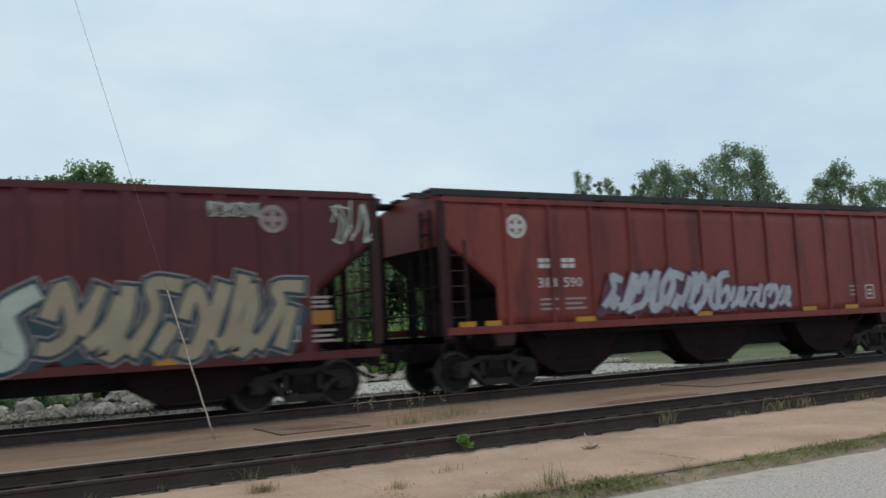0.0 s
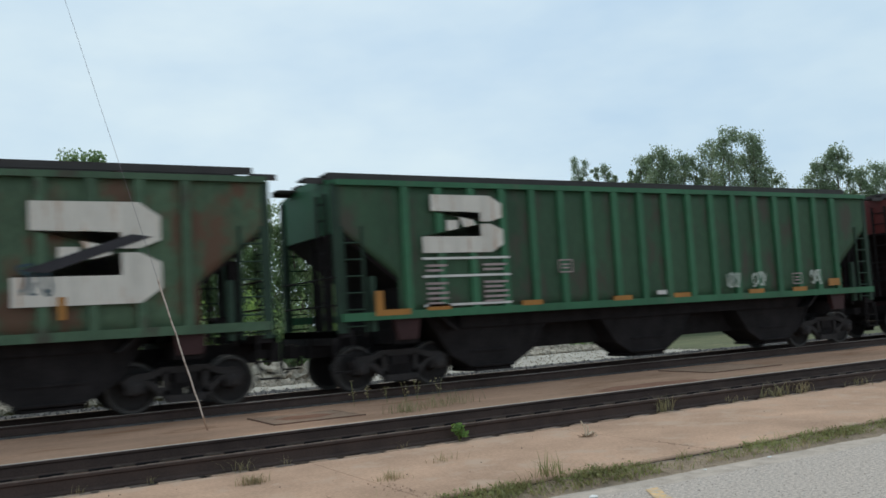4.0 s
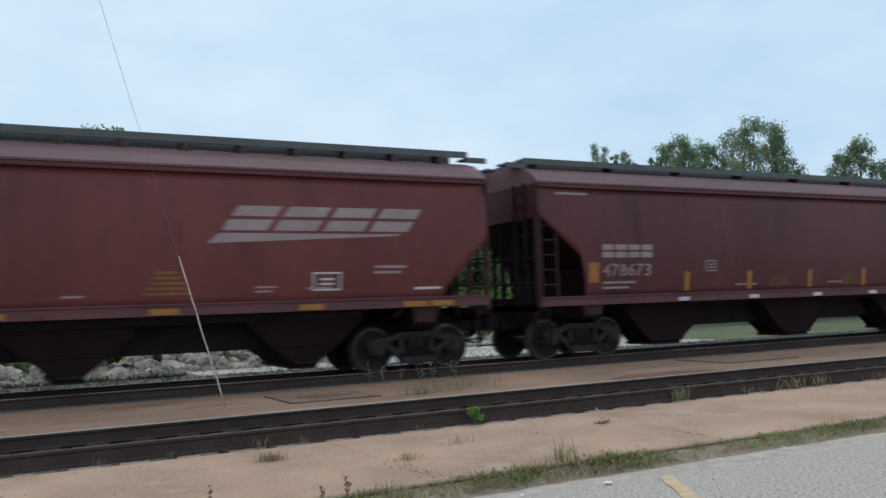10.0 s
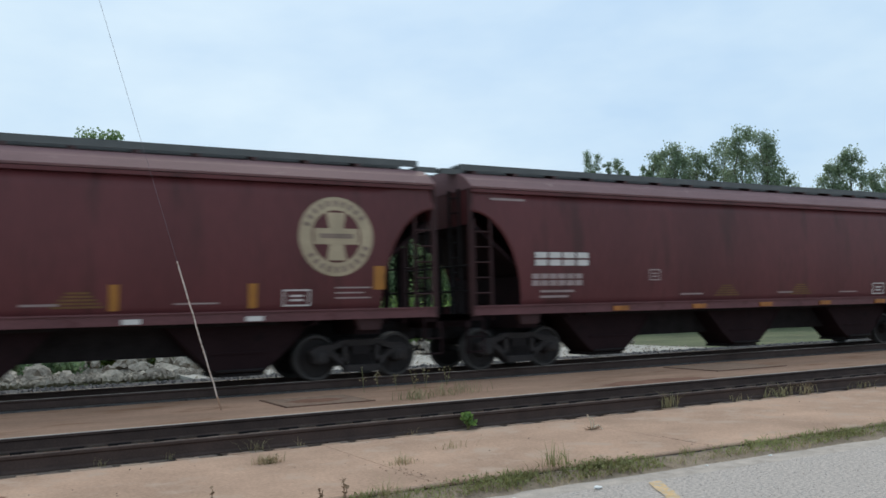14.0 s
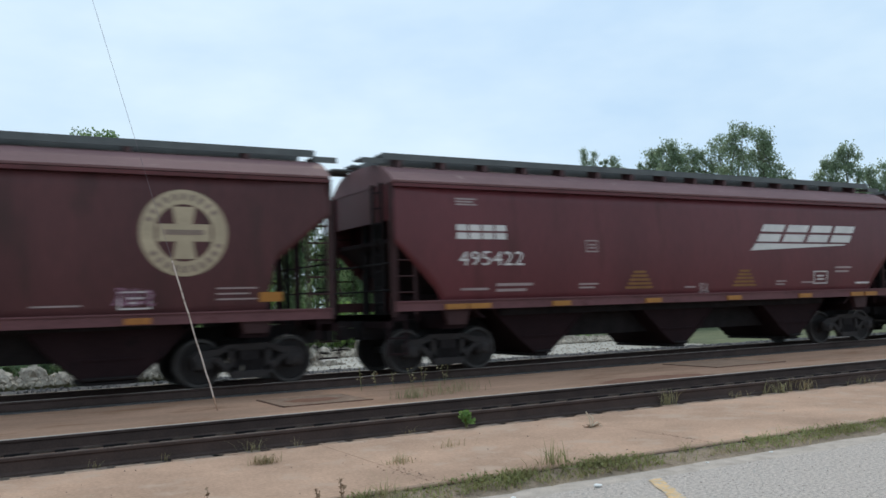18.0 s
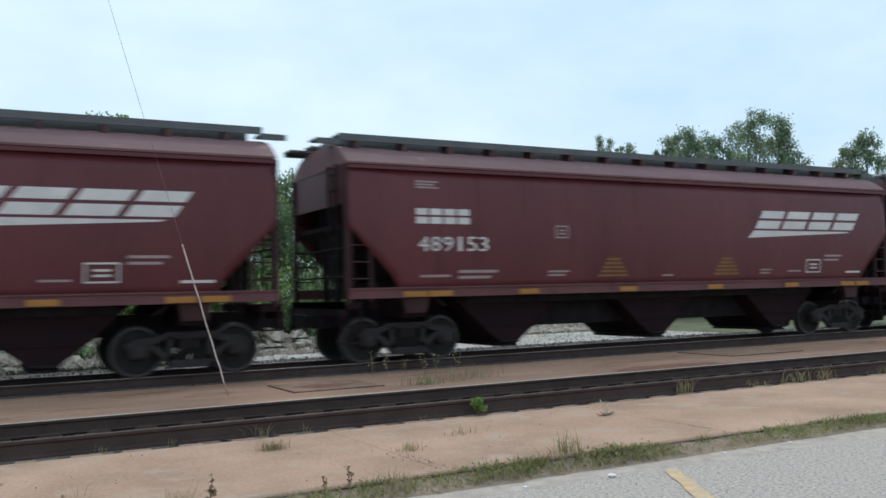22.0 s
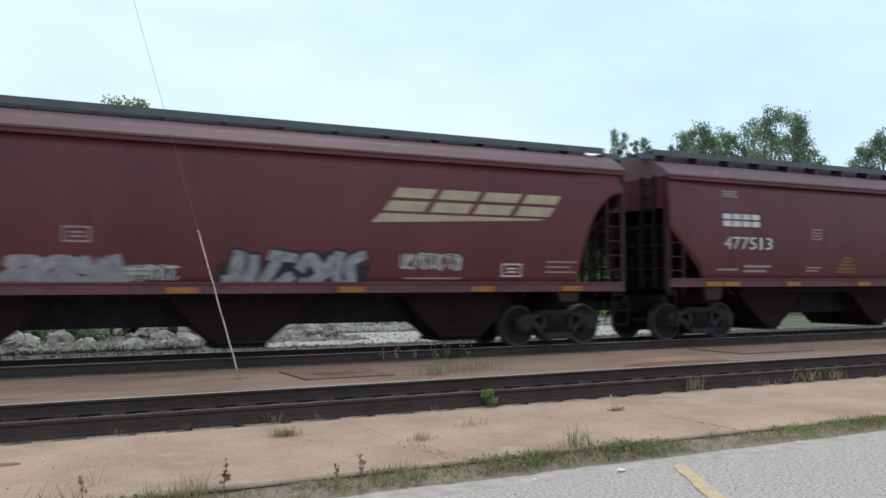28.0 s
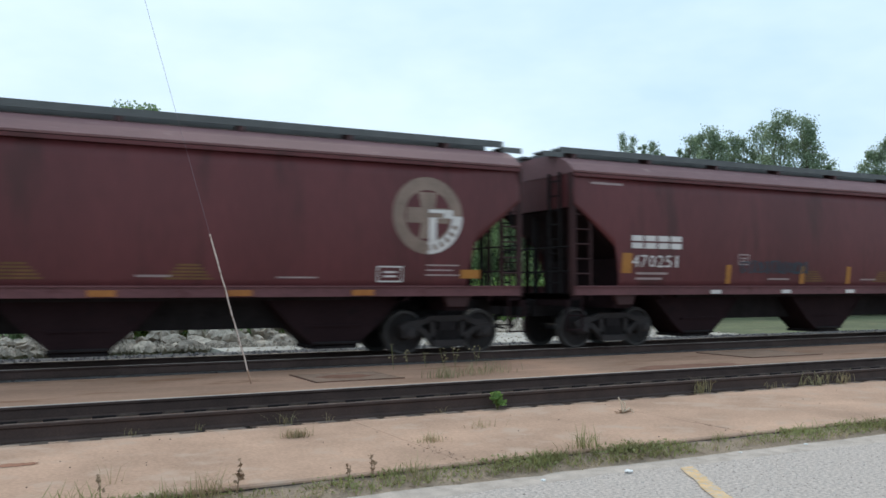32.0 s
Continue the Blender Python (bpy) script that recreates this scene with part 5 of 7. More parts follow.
# tall trees down the line: azimuth and top seen from the road, distance, spread
for az, el, d, spread, clumps, per, narrow in (
    (39.35, 9.9, 82, 1.5, 34, 60, 0.5), (40.15, 9.2, 82, 0.9, 18, 50, 0.5), (41.05, 9.3, 82, 1.4, 28, 55, 0.5), (41.75, 8.4, 82, 0.8, 14, 50, 0.5),
    (42.7, 8.7, 84, 1.3, 30, 60, 1.0), (43.3, 9.5, 84, 2.0, 62, 70, 1.0), (44.3, 9.9, 80, 2.2, 78, 76, 1.0), (45.4, 9.5, 83, 2.0, 62, 66, 1.0), (46.4, 9.35, 84, 1.6, 44, 60, 1.0),
    (47.45, 10.05, 84, 2.0, 46, 56, 1.0), (48.45, 10.7, 78, 2.0, 62, 60, 1.0), (49.75, 10.25, 80, 2.2, 76, 66, 1.0), (50.4, 9.3, 81, 1.6, 44, 60, 1.0), (51.2, 7.6, 82, 1.2, 26, 56, 1.0),
    (53.6, 8.15, 88, 1.8, 56, 76, 1.0), (54.6, 8.85, 88, 2.0, 70, 76, 1.0), (55.8, 7.3, 90, 1.8, 46, 70, 1.0), (57.0, 7.5, 92, 2.6, 72, 80, 1.0), (52.6, 6.6, 95, 2.0, 44, 70, 1.0), (59.5, 7.7, 94, 3.2, 76, 80, 1.0),
):
    x, y = at(az, d)
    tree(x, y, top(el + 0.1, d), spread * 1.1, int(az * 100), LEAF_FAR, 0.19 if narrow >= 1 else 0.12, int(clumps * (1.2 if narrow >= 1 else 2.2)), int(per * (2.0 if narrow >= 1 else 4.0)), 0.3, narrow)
# the grove behind the train
for az, el, d, spread, leaf, clumps, per in (
    (-3.0, 10.0, 37, 1.9, LEAF, 70, 150), (1.0, 10.2, 38, 1.8, LEAF_DARK, 70, 150), (3.8, 10.2, 37, 1.4, LEAF, 75, 150), (5.3, 10.4, 36, 1.5, LEAF_DARK, 80, 150), (6.6, 10.5, 37, 1.5, LEAF, 80, 150), (7.7, 11.3, 36, 1.5, LEAF, 90, 160), (9.1, 11.05, 36, 1.5, LEAF, 90, 160),
    (10.9, 9.9, 37, 1.6, LEAF_DARK, 85, 150), (12.5, 9.4, 36, 1.4, LEAF, 85, 150), (13.9, 9.0, 36, 1.4, LEAF, 80, 150), (15.3, 8.0, 37, 1.5, LEAF_DARK, 75, 150), (16.9, 7.4, 38, 1.6, LEAF, 70, 150), (18.8, 7.8, 40, 1.6, LEAF_DARK, 70, 150), (20.6, 6.6, 40, 1.6, LEAF, 60, 150),
    (22.8, 4.9, 41, 1.7, LEAF, 55, 150), (25.2, 5.0, 42, 1.7, LEAF_DARK, 55, 150), (28.6, 4.9, 44, 2.0, LEAF, 50, 140), (31.5, 4.6, 46, 2.0, LEAF, 50, 140), (34.6, 3.5, 50, 2.4, LEAF_LIGHT, 46, 140), (37.8, 2.7, 54, 2.6, LEAF, 46, 140),
    (2.6, 6.0, 41, 2.0, LEAF_DARK, 50, 140), (4.6, 7.0, 41, 2.0, LEAF_DARK, 50, 140), (6.4, 7.4, 41, 2.0, LEAF_DARK, 60, 140), (8.4, 7.8, 42, 2.0, LEAF_DARK, 60, 140), (10.2, 7.2, 41, 2.0, LEAF_DARK, 60, 140), (12.2, 6.8, 41, 2.0, LEAF_DARK, 60, 140), (14.2, 6.6, 42, 2.0, LEAF_DARK, 60, 140), (16.2, 6.2, 43, 1.9, LEAF_DARK, 55, 150), (18.4, 6.2, 44, 1.8, LEAF_DARK, 50, 150), (21.4, 4.4, 45, 1.9, LEAF_DARK, 40, 140), (24.3, 4.0, 46, 1.9, LEAF_DARK, 40, 140), (27.2, 4.0, 47, 2.0, LEAF_DARK, 40, 140), (-1.0, 8.8, 42, 1.9, LEAF_DARK, 50, 140),
):
    x, y = at(az, d)
    tree(x, y, top(el, d), spread * 1.1, int(az * 100) + 7, leaf, 0.15, int(clumps * (0.58 if d < 41 else 0.42)), int(per * 1.5), 0.05, 1.0, "dense green broadleaf tree in the grove behind the train")


def shrub(x, y, h, r, seed, leaf, size, n, label):
    rnd = random.Random(seed)
    e = empty("shrub")
    e.location = (x, y, -0.45)
    tagged(e, label, "shrub")
    bm = bmesh.new()
    for k in range(7):
        a = rnd.uniform(0, math.tau)
        rod(bm, (0, 0, 0), (0.5 * r * math.cos(a), 0.5 * r * math.sin(a), h * rnd.uniform(0.5, 0.85)), 0.012, 5)
    tagged(part("stem", bm, BARK, e), kind="stuff")
    verts, faces = [], []
    cl = [(Vector((rnd.uniform(-r, r), rnd.uniform(-r, r), h * rnd.uniform(0.15, 0.85)))) for k in range(14)]
    for k in range(n):
        c = rnd.choice(cl)
        p = c + Vector((rnd.gauss(0, 0.2 * r), rnd.gauss(0, 0.2 * r), rnd.gauss(0, 0.13 * h)))
        if p.z < 0.03:
            continue
        s = size * rnd.uniform(0.6, 1.3)
        turn = Euler((rnd.uniform(-1.2, 1.2), rnd.uniform(-1.2, 1.2), rnd.uniform(0, 6.3))).to_matrix()
        o = len(verts)
        for a, b in ((-0.5, 0), (0, -0.34), (0.5, 0), (0, 0.34)):
            verts.append(tuple(p + turn @ Vector((a * s, b * s, 0))))
        faces.append((o, o + 1, o + 2, o + 3))
    me = bpy.data.meshes.new("foliage")
    me.from_pydata(verts, [], faces)
    me.materials.append(leaf)
    ob = new("foliage", me)
    ob.parent = e
    return e


for k, (az, d, h, r, leaf) in enumerate(((9.9, 29.8, 1.75, 0.8, LEAF_YELLOW), (8.3, 30.5, 2.8, 0.9, LEAF_LIGHT), (4.6, 31.0, 3.0, 1.0, LEAF_LIGHT), (2.2, 31.5, 2.6, 1.0, LEAF_LIGHT), (6.6, 31, 3.0, 1.0, LEAF), (12.6, 29, 2.6, 1.1, LEAF), (15.5, 31, 3.0, 1.3, LEAF_LIGHT), (19.0, 34, 3.0, 1.4, LEAF), (23.5, 35, 2.6, 1.4, LEAF_LIGHT), (27.5, 37, 2.6, 1.5, LEAF_LIGHT), (31.5, 40, 2.6, 1.6, LEAF_LIGHT), (35.5, 40, 2.2, 1.6, LEAF_LIGHT), (-1.0, 32, 2.6, 1.2, LEAF), (3.4, 27.6, 0.75, 0.5, LEAF_DARK), (5.6, 27.2, 0.8, 0.5, LEAF_DARK), (0.8, 27.2, 0.8, 0.5, LEAF_DARK), (-1.6, 27.0, 0.8, 0.5, LEAF))):
    x, y = at(az, d)
    shrub(x, y, h, r, 40 + k, leaf, 0.16, 1500, "light green leafy shrub beside the rubble")


# added dark hedge, keeps bright sky out of the car-end openings
for k in range(16):
    x, y = at(24.5 + 2.0 * k, 47 + 1.2 * k)
    shrub(x, y, 6.4, 2.0, 140 + k, LEAF_HEDGE, 0.55, 4200, "dark green bush added as backing behind the car-end openings")


# ---- grass and weeds near the camera ----
def blades(name, spots, material, label, cat, kind="stuff", seed=1, curl=0.75):
    """spots: x, y, z, count, spread, height, width"""
    rnd = random.Random(seed)
    verts, faces = [], []
    for x, y, z, n, spread, h, w in spots:
        for k in range(n):
            bx, by = x + rnd.gauss(0, spread), y + rnd.gauss(0, spread * 0.6)
            hh = h * rnd.uniform(0.4, 1.15)
            a = rnd.uniform(0, math.tau)
            lean = rnd.uniform(0.15, curl) * hh
            dx, dy = math.cos(a), math.sin(a)
            sx, sy = -dy * w / 2, dx * w / 2
            o = len(verts)
            for f, ww in ((0, 1.0), (0.5, 0.8), (1.0, 0.08)):
                cx, cy, cz = bx + dx * lean * f * f, by + dy * lean * f * f, z + hh * f * (1 - 0.18 * f)
                verts += [(cx - sx * ww, cy - sy * ww, cz), (cx + sx * ww, cy + sy * ww, cz)]
            faces += [(o, o + 1, o + 3, o + 2), (o + 2, o + 3, o + 5, o + 4)]
    me = bpy.data.meshes.new(name)
    me.from_pydata(verts, [], faces)
    me.materials.append(material)
    return tagged(new(name, me), label, cat, kind=kind)


rg = random.Random(77)
verge, verge_dry = [], []
x = -3.0
while x < 45:
    dens = max(0.0, min(1.0, 0.55 + 1.5 * noise.noise(Vector((x * 0.8, 3.0, 0))) + 0.7 * noise.noise(Vector((x * 2.7, 8.0, 0)))))
    tall = 0.045 + 0.075 * dens
    for q in range(5):
        back = rg.random() ** 0.8
        verge.append((x + rg.uniform(0, 0.3), 6.73 + 0.34 * back, -0.285 + 0.06 * back, int(17 * (0.08 + dens ** 1.4) * (0.3 + back)) + 1, 0.07, 0.85 * tall * rg.uniform(0.7, 1.3), 0.012))
    for q in range(2):
        verge_dry.append((x + rg.uniform(0, 0.2), 6.70 + 0.38 * rg.random(), -0.265, 8, 0.09, 0.07, 0.008))
    x += 0.16 if x < 16 else 0.4
blades("verge_grass", verge, GRASS, "low green grass growing along the kerb", "grass", seed=2, curl=1.3)
blades("verge_dry_grass", verge_dry, DRY_GRASS, "dry straw-coloured grass along the kerb", "grass", seed=3, curl=1.5)


def verge_leaves(n, seed):
    """Low broad leaves matted along the kerb, in patches."""
    rnd = random.Random(seed)
    verts, faces = [], []
    while len(faces) < n:
        x = rnd.uniform(-1.5, 18) if rnd.random() < 0.8 else rnd.uniform(18, 40)
        d = 0.5 + 1.5 * noise.noise(Vector((x * 0.8, 3.0, 0))) + 0.7 * noise.noise(Vector((x * 2.7, 8.0, 0)))
        if rnd.random() > d * 0.8:
            continue
        back = rnd.random()
        c = Vector((x, 6.76 + 0.32 * back, -0.275 + 0.06 * back + rnd.uniform(0.0, 0.07) * max(0.3, d)))
        s = rnd.uniform(0.014, 0.034)
        turn = Euler((rnd.uniform(-0.9, 0.9), rnd.uniform(-0.9, 0.9), rnd.uniform(0, 6.3))).to_matrix()
        o = len(verts)
        for a, b in ((-0.5, 0), (-0.1, -0.3), (0.5, 0), (-0.1, 0.3)):
            verts.append(tuple(c + turn @ Vector((a * s * 1.5, b * s * 1.5, 0))))
        faces.append((o, o + 1, o + 2, o + 3))
    me = bpy.data.meshes.new("verge_weeds")
    me.from_pydata(verts, [], faces)
    me.materials.append(GRASS)
    tagged(new("verge_weeds", me), "low olive green weeds matted along the kerb", "weeds", kind="stuff")


verge_leaves(5200, 31)


def tuft(x, y, z, n, spread, h, w, material, label, seed):
    return blades("grass_tuft", [(x, y, z, n, spread, h, w)], material, label, "grass", "stuff", seed, 1.2)


TUFTS = (
    (2.89, 9.05, PAVE_Z, 110, 0.065, 0.13, 0.007, DRY_GRASS), (2.92, 9.03, PAVE_Z, 40, 0.05, 0.10, 0.0056, FADED_GRASS), (4.03, 8.15, PAVE_Z, 70, 0.08, 0.12, 0.007, DRY_GRASS), (4.95, 8.72, PAVE_Z, 34, 0.10, 0.13, 0.006, DRY_GRASS),
    (3.05, 9.93, PAVE_Z, 26, 0.05, 0.17, 0.0064, FADED_GRASS), (2.1, 9.95, PAVE_Z, 12, 0.04, 0.12, 0.0056, FADED_GRASS), (1.35, 9.95, PAVE_Z, 14, 0.04, 0.12, 0.0056, FADED_GRASS),
    (3.6, 9.95, PAVE_Z, 10, 0.03, 0.14, 0.006, DRY_GRASS), (5.1, 9.95, PAVE_Z, 16, 0.06, 0.12, 0.007, DRY_GRASS), (9.45, 9.95, PAVE_Z, 44, 0.08, 0.30, 0.0096, FADED_GRASS),
    (11.9, 9.95, PAVE_Z, 60, 0.16, 0.26, 0.0112, FADED_GRASS), (12.5, 9.95, PAVE_Z, 40, 0.12, 0.24, 0.012, DRY_GRASS), (10.9, 9.95, PAVE_Z, 22, 0.12, 0.14, 0.01, DRY_GRASS),
    (7.1, 13.75, PAVE_Z, 90, 0.20, 0.28, 0.0096, FADED_GRASS), (8.35, 14.2, PAVE_Z, 80, 0.26, 0.30, 0.0096, FADED_GRASS), (7.7, 14.0, PAVE_Z, 60, 0.25, 0.32, 0.010, DRY_GRASS),
    (5.25, 7.12, -0.22, 46, 0.09, 0.30, 0.009, GRASS), (5.05, 7.05, -0.24, 30, 0.09, 0.24, 0.008, DRY_GRASS), (1.5, 7.0, -0.25, 60, 0.10, 0.26, 0.008, DRY_GRASS), (0.55, 6.95, -0.25, 60, 0.12, 0.26, 0.010, GRASS),
    (1.25, 6.95, -0.25, 40, 0.10, 0.2, 0.008, GRASS), (3.3, 6.95, -0.25, 30, 0.10, 0.28, 0.006, DRY_GRASS), (6.9, 7.02, -0.25, 30, 0.1, 0.16, 0.008, GRASS), (8.2, 7.02, -0.25, 34, 0.14, 0.17, 0.008, GRASS),
    (9.3, 7.0, -0.25, 40, 0.14, 0.18, 0.008, GRASS), (14.0, 9.95, PAVE_Z, 40, 0.2, 0.18, 0.0096, FADED_GRASS), (0.9, 7.6, PAVE_Z, 8, 0.05, 0.3, 0.005, DRY_GRASS),
)
for k, (x, y, z, n, sp, h, w, m) in enumerate(TUFTS):
    tuft(x, y, z, n, sp, h, w, m, "green grass tuft at the kerb" if m is GRASS else "faded green grass tuft in a crack of the concrete" if m is FADED_GRASS else "dry straw-coloured grass tuft on the concrete", 200 + k)


def broadleaf(x, y, z, h, r, n, leaf, seed, label, name="weed", size=0.06):
    """A small weed: stalks with flat leaves."""
    rnd = random.Random(seed)
    e = empty(name)
    tagged(e, label, "weed")
    e.location = (x, y, z)
    bm = bmesh.new()
    ends = []
    for k in range(max(2, n // 6)):
        a = rnd.uniform(0, math.tau)
        tip = Vector((r * rnd.uniform(0.1, 0.8) * math.cos(a), r * rnd.uniform(0.1, 0.8) * math.sin(a), h * rnd.uniform(0.6, 1.0)))
        rod(bm, (0, 0, -0.02), tip, 0.004, 4)
        ends.append(tip)
    tagged(part("stalk", bm, leaf if leaf is WEED_BROWN else GRASS, e), kind="stuff")
    verts, faces = [], []
    for k in range(n):
        c = rnd.choice(ends) * rnd.uniform(0.4, 1.05) + Vector((rnd.gauss(0, 0.25 * r), rnd.gauss(0, 0.25 * r), 0))
        s = size * rnd.uniform(0.6, 1.4)
        turn = Euler((rnd.uniform(-0.9, 0.9), rnd.uniform(-0.9, 0.9), rnd.uniform(0, 6.3))).to_matrix()
        o = len(verts)
        for a, b in ((-0.5, 0), (-0.1, -0.36), (0.5, 0), (-0.1, 0.36)):
            verts.append(tuple(c + turn @ Vector((a * s, b * s, 0.1 * s * abs(b)))))
        faces.append((o, o + 1, o + 2, o + 3))
    me = bpy.data.meshes.new("foliage")
    me.from_pydata(verts, [], faces)
    me.materials.append(leaf)
    ob = new("foliage", me)
    ob.parent = e


broadleaf(5.88, 9.92, PAVE_Z, 0.22, 0.13, 46, LEAF_LIGHT, 5, "bright green broadleaf weed at the foot of the rail", size=0.09)
broadleaf(1.75, 7.02, -0.25, 0.29, 0.05, 16, WEED_BROWN, 6, "withered brown weed at the kerb", size=0.06)
broadleaf(2.92, 7.04, -0.24, 0.21, 0.04, 16, WEED_BROWN, 9, "withered brown weed at the kerb", size=0.045)
broadleaf(2.7, 7.04, -0.24, 0.2, 0.04, 10, WEED_BROWN, 10, "withered brown weed at the kerb", size=0.04)
broadleaf(0.75, 7.1, PAVE_Z, 0.22, 0.05, 10, WEED_BROWN, 11, "withered brown weed at the kerb", size=0.045)


def dead_weed(x, y, z):
    """A withered clump with three bleached broken stalks."""
    e = empty("dead_weed")
    e.location = (x, y, z)
    tagged(e, "dead weed with bleached broken stalks in the concrete", "weed")
    for k, line in enumerate((((0.0, 0, 0), (-0.015, 0, 0.10), (-0.075, -0.01, 0.20)), ((0.03, 0.01, 0), (0.035, 0.0, 0.12), (0.0, 0.02, 0.15)), ((0.02, -0.01, 0.02), (0.08, -0.03, 0.06), (0.13, -0.05, 0.0)))):
        bm = bmesh.new()
        tube(bm, [Vector(p) for p in line], 0.008, 5)
        part("stalk", bm, STRAW, e)
    bm = bmesh.new()
    rnd = random.Random(4)
    for k in range(26):
        a = rnd.uniform(0, math.tau)
        rod(bm, (0.02 * math.cos(a), 0.02 * math.sin(a), 0), (rnd.uniform(0.05, 0.16) * math.cos(a), 0.09 * math.sin(a), rnd.uniform(0.008, 0.05)), 0.004, 4)
    tagged(part("withered_leaves", bm, WEED_BROWN, e), kind="stuff")


STRAW = mat("bleached_straw", (0.60, 0.50, 0.38), rough=0.9, var=0.2, scale=9, fine=50, bump=0.1)
dead_weed(7.10, 8.88, PAVE_Z)
for k, (x, y, h) in enumerate(((6.95, 15.6, 0.5), (7.7, 15.7, 0.42), (8.0, 15.5, 0.46), (8.35, 15.7, 0.5), (8.9, 15.8, 0.4), (7.4, 15.9, 0.4))):
    broadleaf(x, y, PAVE_Z, h, 0.12, 16, DRY_GRASS, 60 + k, "spindly dry weed growing beside the train's rail", size=0.05)

# ---- road details ----
bm = bmesh.new()
rnd_y = random.Random(3)
left, right = [], []
for k in range(9):
    f = k / 8
    x, y = 5.80 - 0.62 * f, 6.36 - 1.12 * f
    left.append((x - 0.055 - rnd_y.uniform(0, 0.03), y))
    right.append((x + 0.075 + rnd_y.uniform(0, 0.03), y))
for k in range(8):
    bm.faces.new([bm.verts.new((px, py, ROAD_Z + 0.008)) for px, py in (left[k], right[k], right[k + 1], left[k + 1])])
tagged(part("road_marking", bm, YELLOW_LINE, None), "worn yellow painted parking line on the asphalt", kind="structure")
PAPER = mat("white_litter_paper", (0.75, 0.75, 0.74), rough=0.8, var=0.08, scale=8, fine=40, bump=0.2)
for k, (x, y, r) in enumerate(((5.19, 6.43, 0.05), (6.82, 6.66, 0.025), (7.8, 6.68, 0.03), (4.3, 6.5, 0.03))):
    rnd_p = random.Random(k)
    bm = bmesh.new()
    bmesh.ops.create_icosphere(bm, subdivisions=1, radius=1.0)
    for v in bm.verts:
        v.co = Vector((v.co.x * r * rnd_p.uniform(0.7, 1.3), v.co.y * r * rnd_p.uniform(0.6, 1.1), v.co.z * r * rnd_p.uniform(0.2, 0.45) + r * 0.3))
    ob = part("litter", bm, PAPER, None)
    ob.location = (x, y, ROAD_Z)
    tagged(ob, "small crumpled white scrap of litter on the asphalt", "litter")
DARK_CHIP = mat("grey_brown_chipping", (0.27, 0.225, 0.20), rough=0.95, var=0.3, scale=30, fine=90, bump=0.1, spec=0.1)
CHIP = mat("pale_chipping", (0.57, 0.515, 0.47), rough=0.95, var=0.25, scale=30, fine=90, bump=0.1, spec=0.1)
stones("road_chippings", 5200, (0.5, 15, 4.4, 6.55), ROAD_Z - 0.003, 0.005, 0.014, CHIP, "pale chippings bedded in the worn asphalt", 12)
stones("dark_chippings", 1500, (0.5, 15, 4.4, 6.55), ROAD_Z - 0.003, 0.005, 0.012, DARK_CHIP, "grey brown chippings bedded in the worn asphalt", 14)
stones("pavement_grit", 70, (0.2, 14, 7.1, 9.8), PAVE_Z + 0.001, 0.004, 0.011, RAIL_DULL, "scattered dark grit on the concrete", 13)
stones("crumbled_concrete", 60, (3.72, 3.95, 7.1, 8.15), PAVE_Z, 0.005, 0.018, CONCRETE, "pale crumbs of broken concrete along a joint", 15)
stones("crumbled_concrete", 50, (7.30, 7.37, 7.1, 7.9), PAVE_Z, 0.005, 0.014, CONCRETE, "pale crumbs of broken concrete along a joint", 16)


def stain(x, y, z, r, stretch, seed, material, label):
    """A thin irregular patch of rust washed over the concrete."""
    rnd = random.Random(seed)
    bm = bmesh.new()
    n = 26
    ring = [bm.verts.new((x + r * stretch * math.cos(k * math.tau / n) * rnd.uniform(0.7, 1.15), y + r * math.sin(k * math.tau / n) * rnd.uniform(0.7, 1.15), z)) for k in range(n)]
    bm.faces.new(ring)
    tagged(part("rust_stain", bm, material, None), label, kind="structure")


STAIN = mat("rust_stained_concrete", (0.30, 0.155, 0.105), rough=0.95, var=0.25, scale=3, fine=30, bump=0.2, spec=0.1)
stain(0.20, 8.80, PAVE_Z + 0.004, 0.09, 2.4, 1, STAIN, "reddish rust stain on the concrete")
stain(5.6, 14.75, PAVE_Z + 0.0105, 0.3, 1.9, 2, STAIN, "rust stain on the pit cover")
stain(12.5, 13.4, PAVE_Z + 0.004, 0.5, 3.0, 3, STAIN, "rust stain on the concrete between the tracks")
# ---- the train: twenty-five covered hopper cars, foremost first ----
SP, FP = smooth_profile, flat_profile
SPEED, GAIN = 13.166, 0.0121
OXIDE_OLD = mat("old_brown_car_paint", (0.102, 0.0265, 0.0281), rough=0.5, var=0.28, scale=0.45, fine=12, bump=0.09, spot=(0.066, 0.020, 0.019), spot_at=0.55, stretch=(1.4, 1, 0.22), spec=0.33)
OXIDE_WARM = mat("warm_brown_car_paint", (0.117, 0.0275, 0.0292), rough=0.46, var=0.22, scale=0.5, fine=14, bump=0.08, spot=(0.088, 0.022, 0.020), spot_at=0.58, stretch=(1.4, 1, 0.25), spec=0.33)
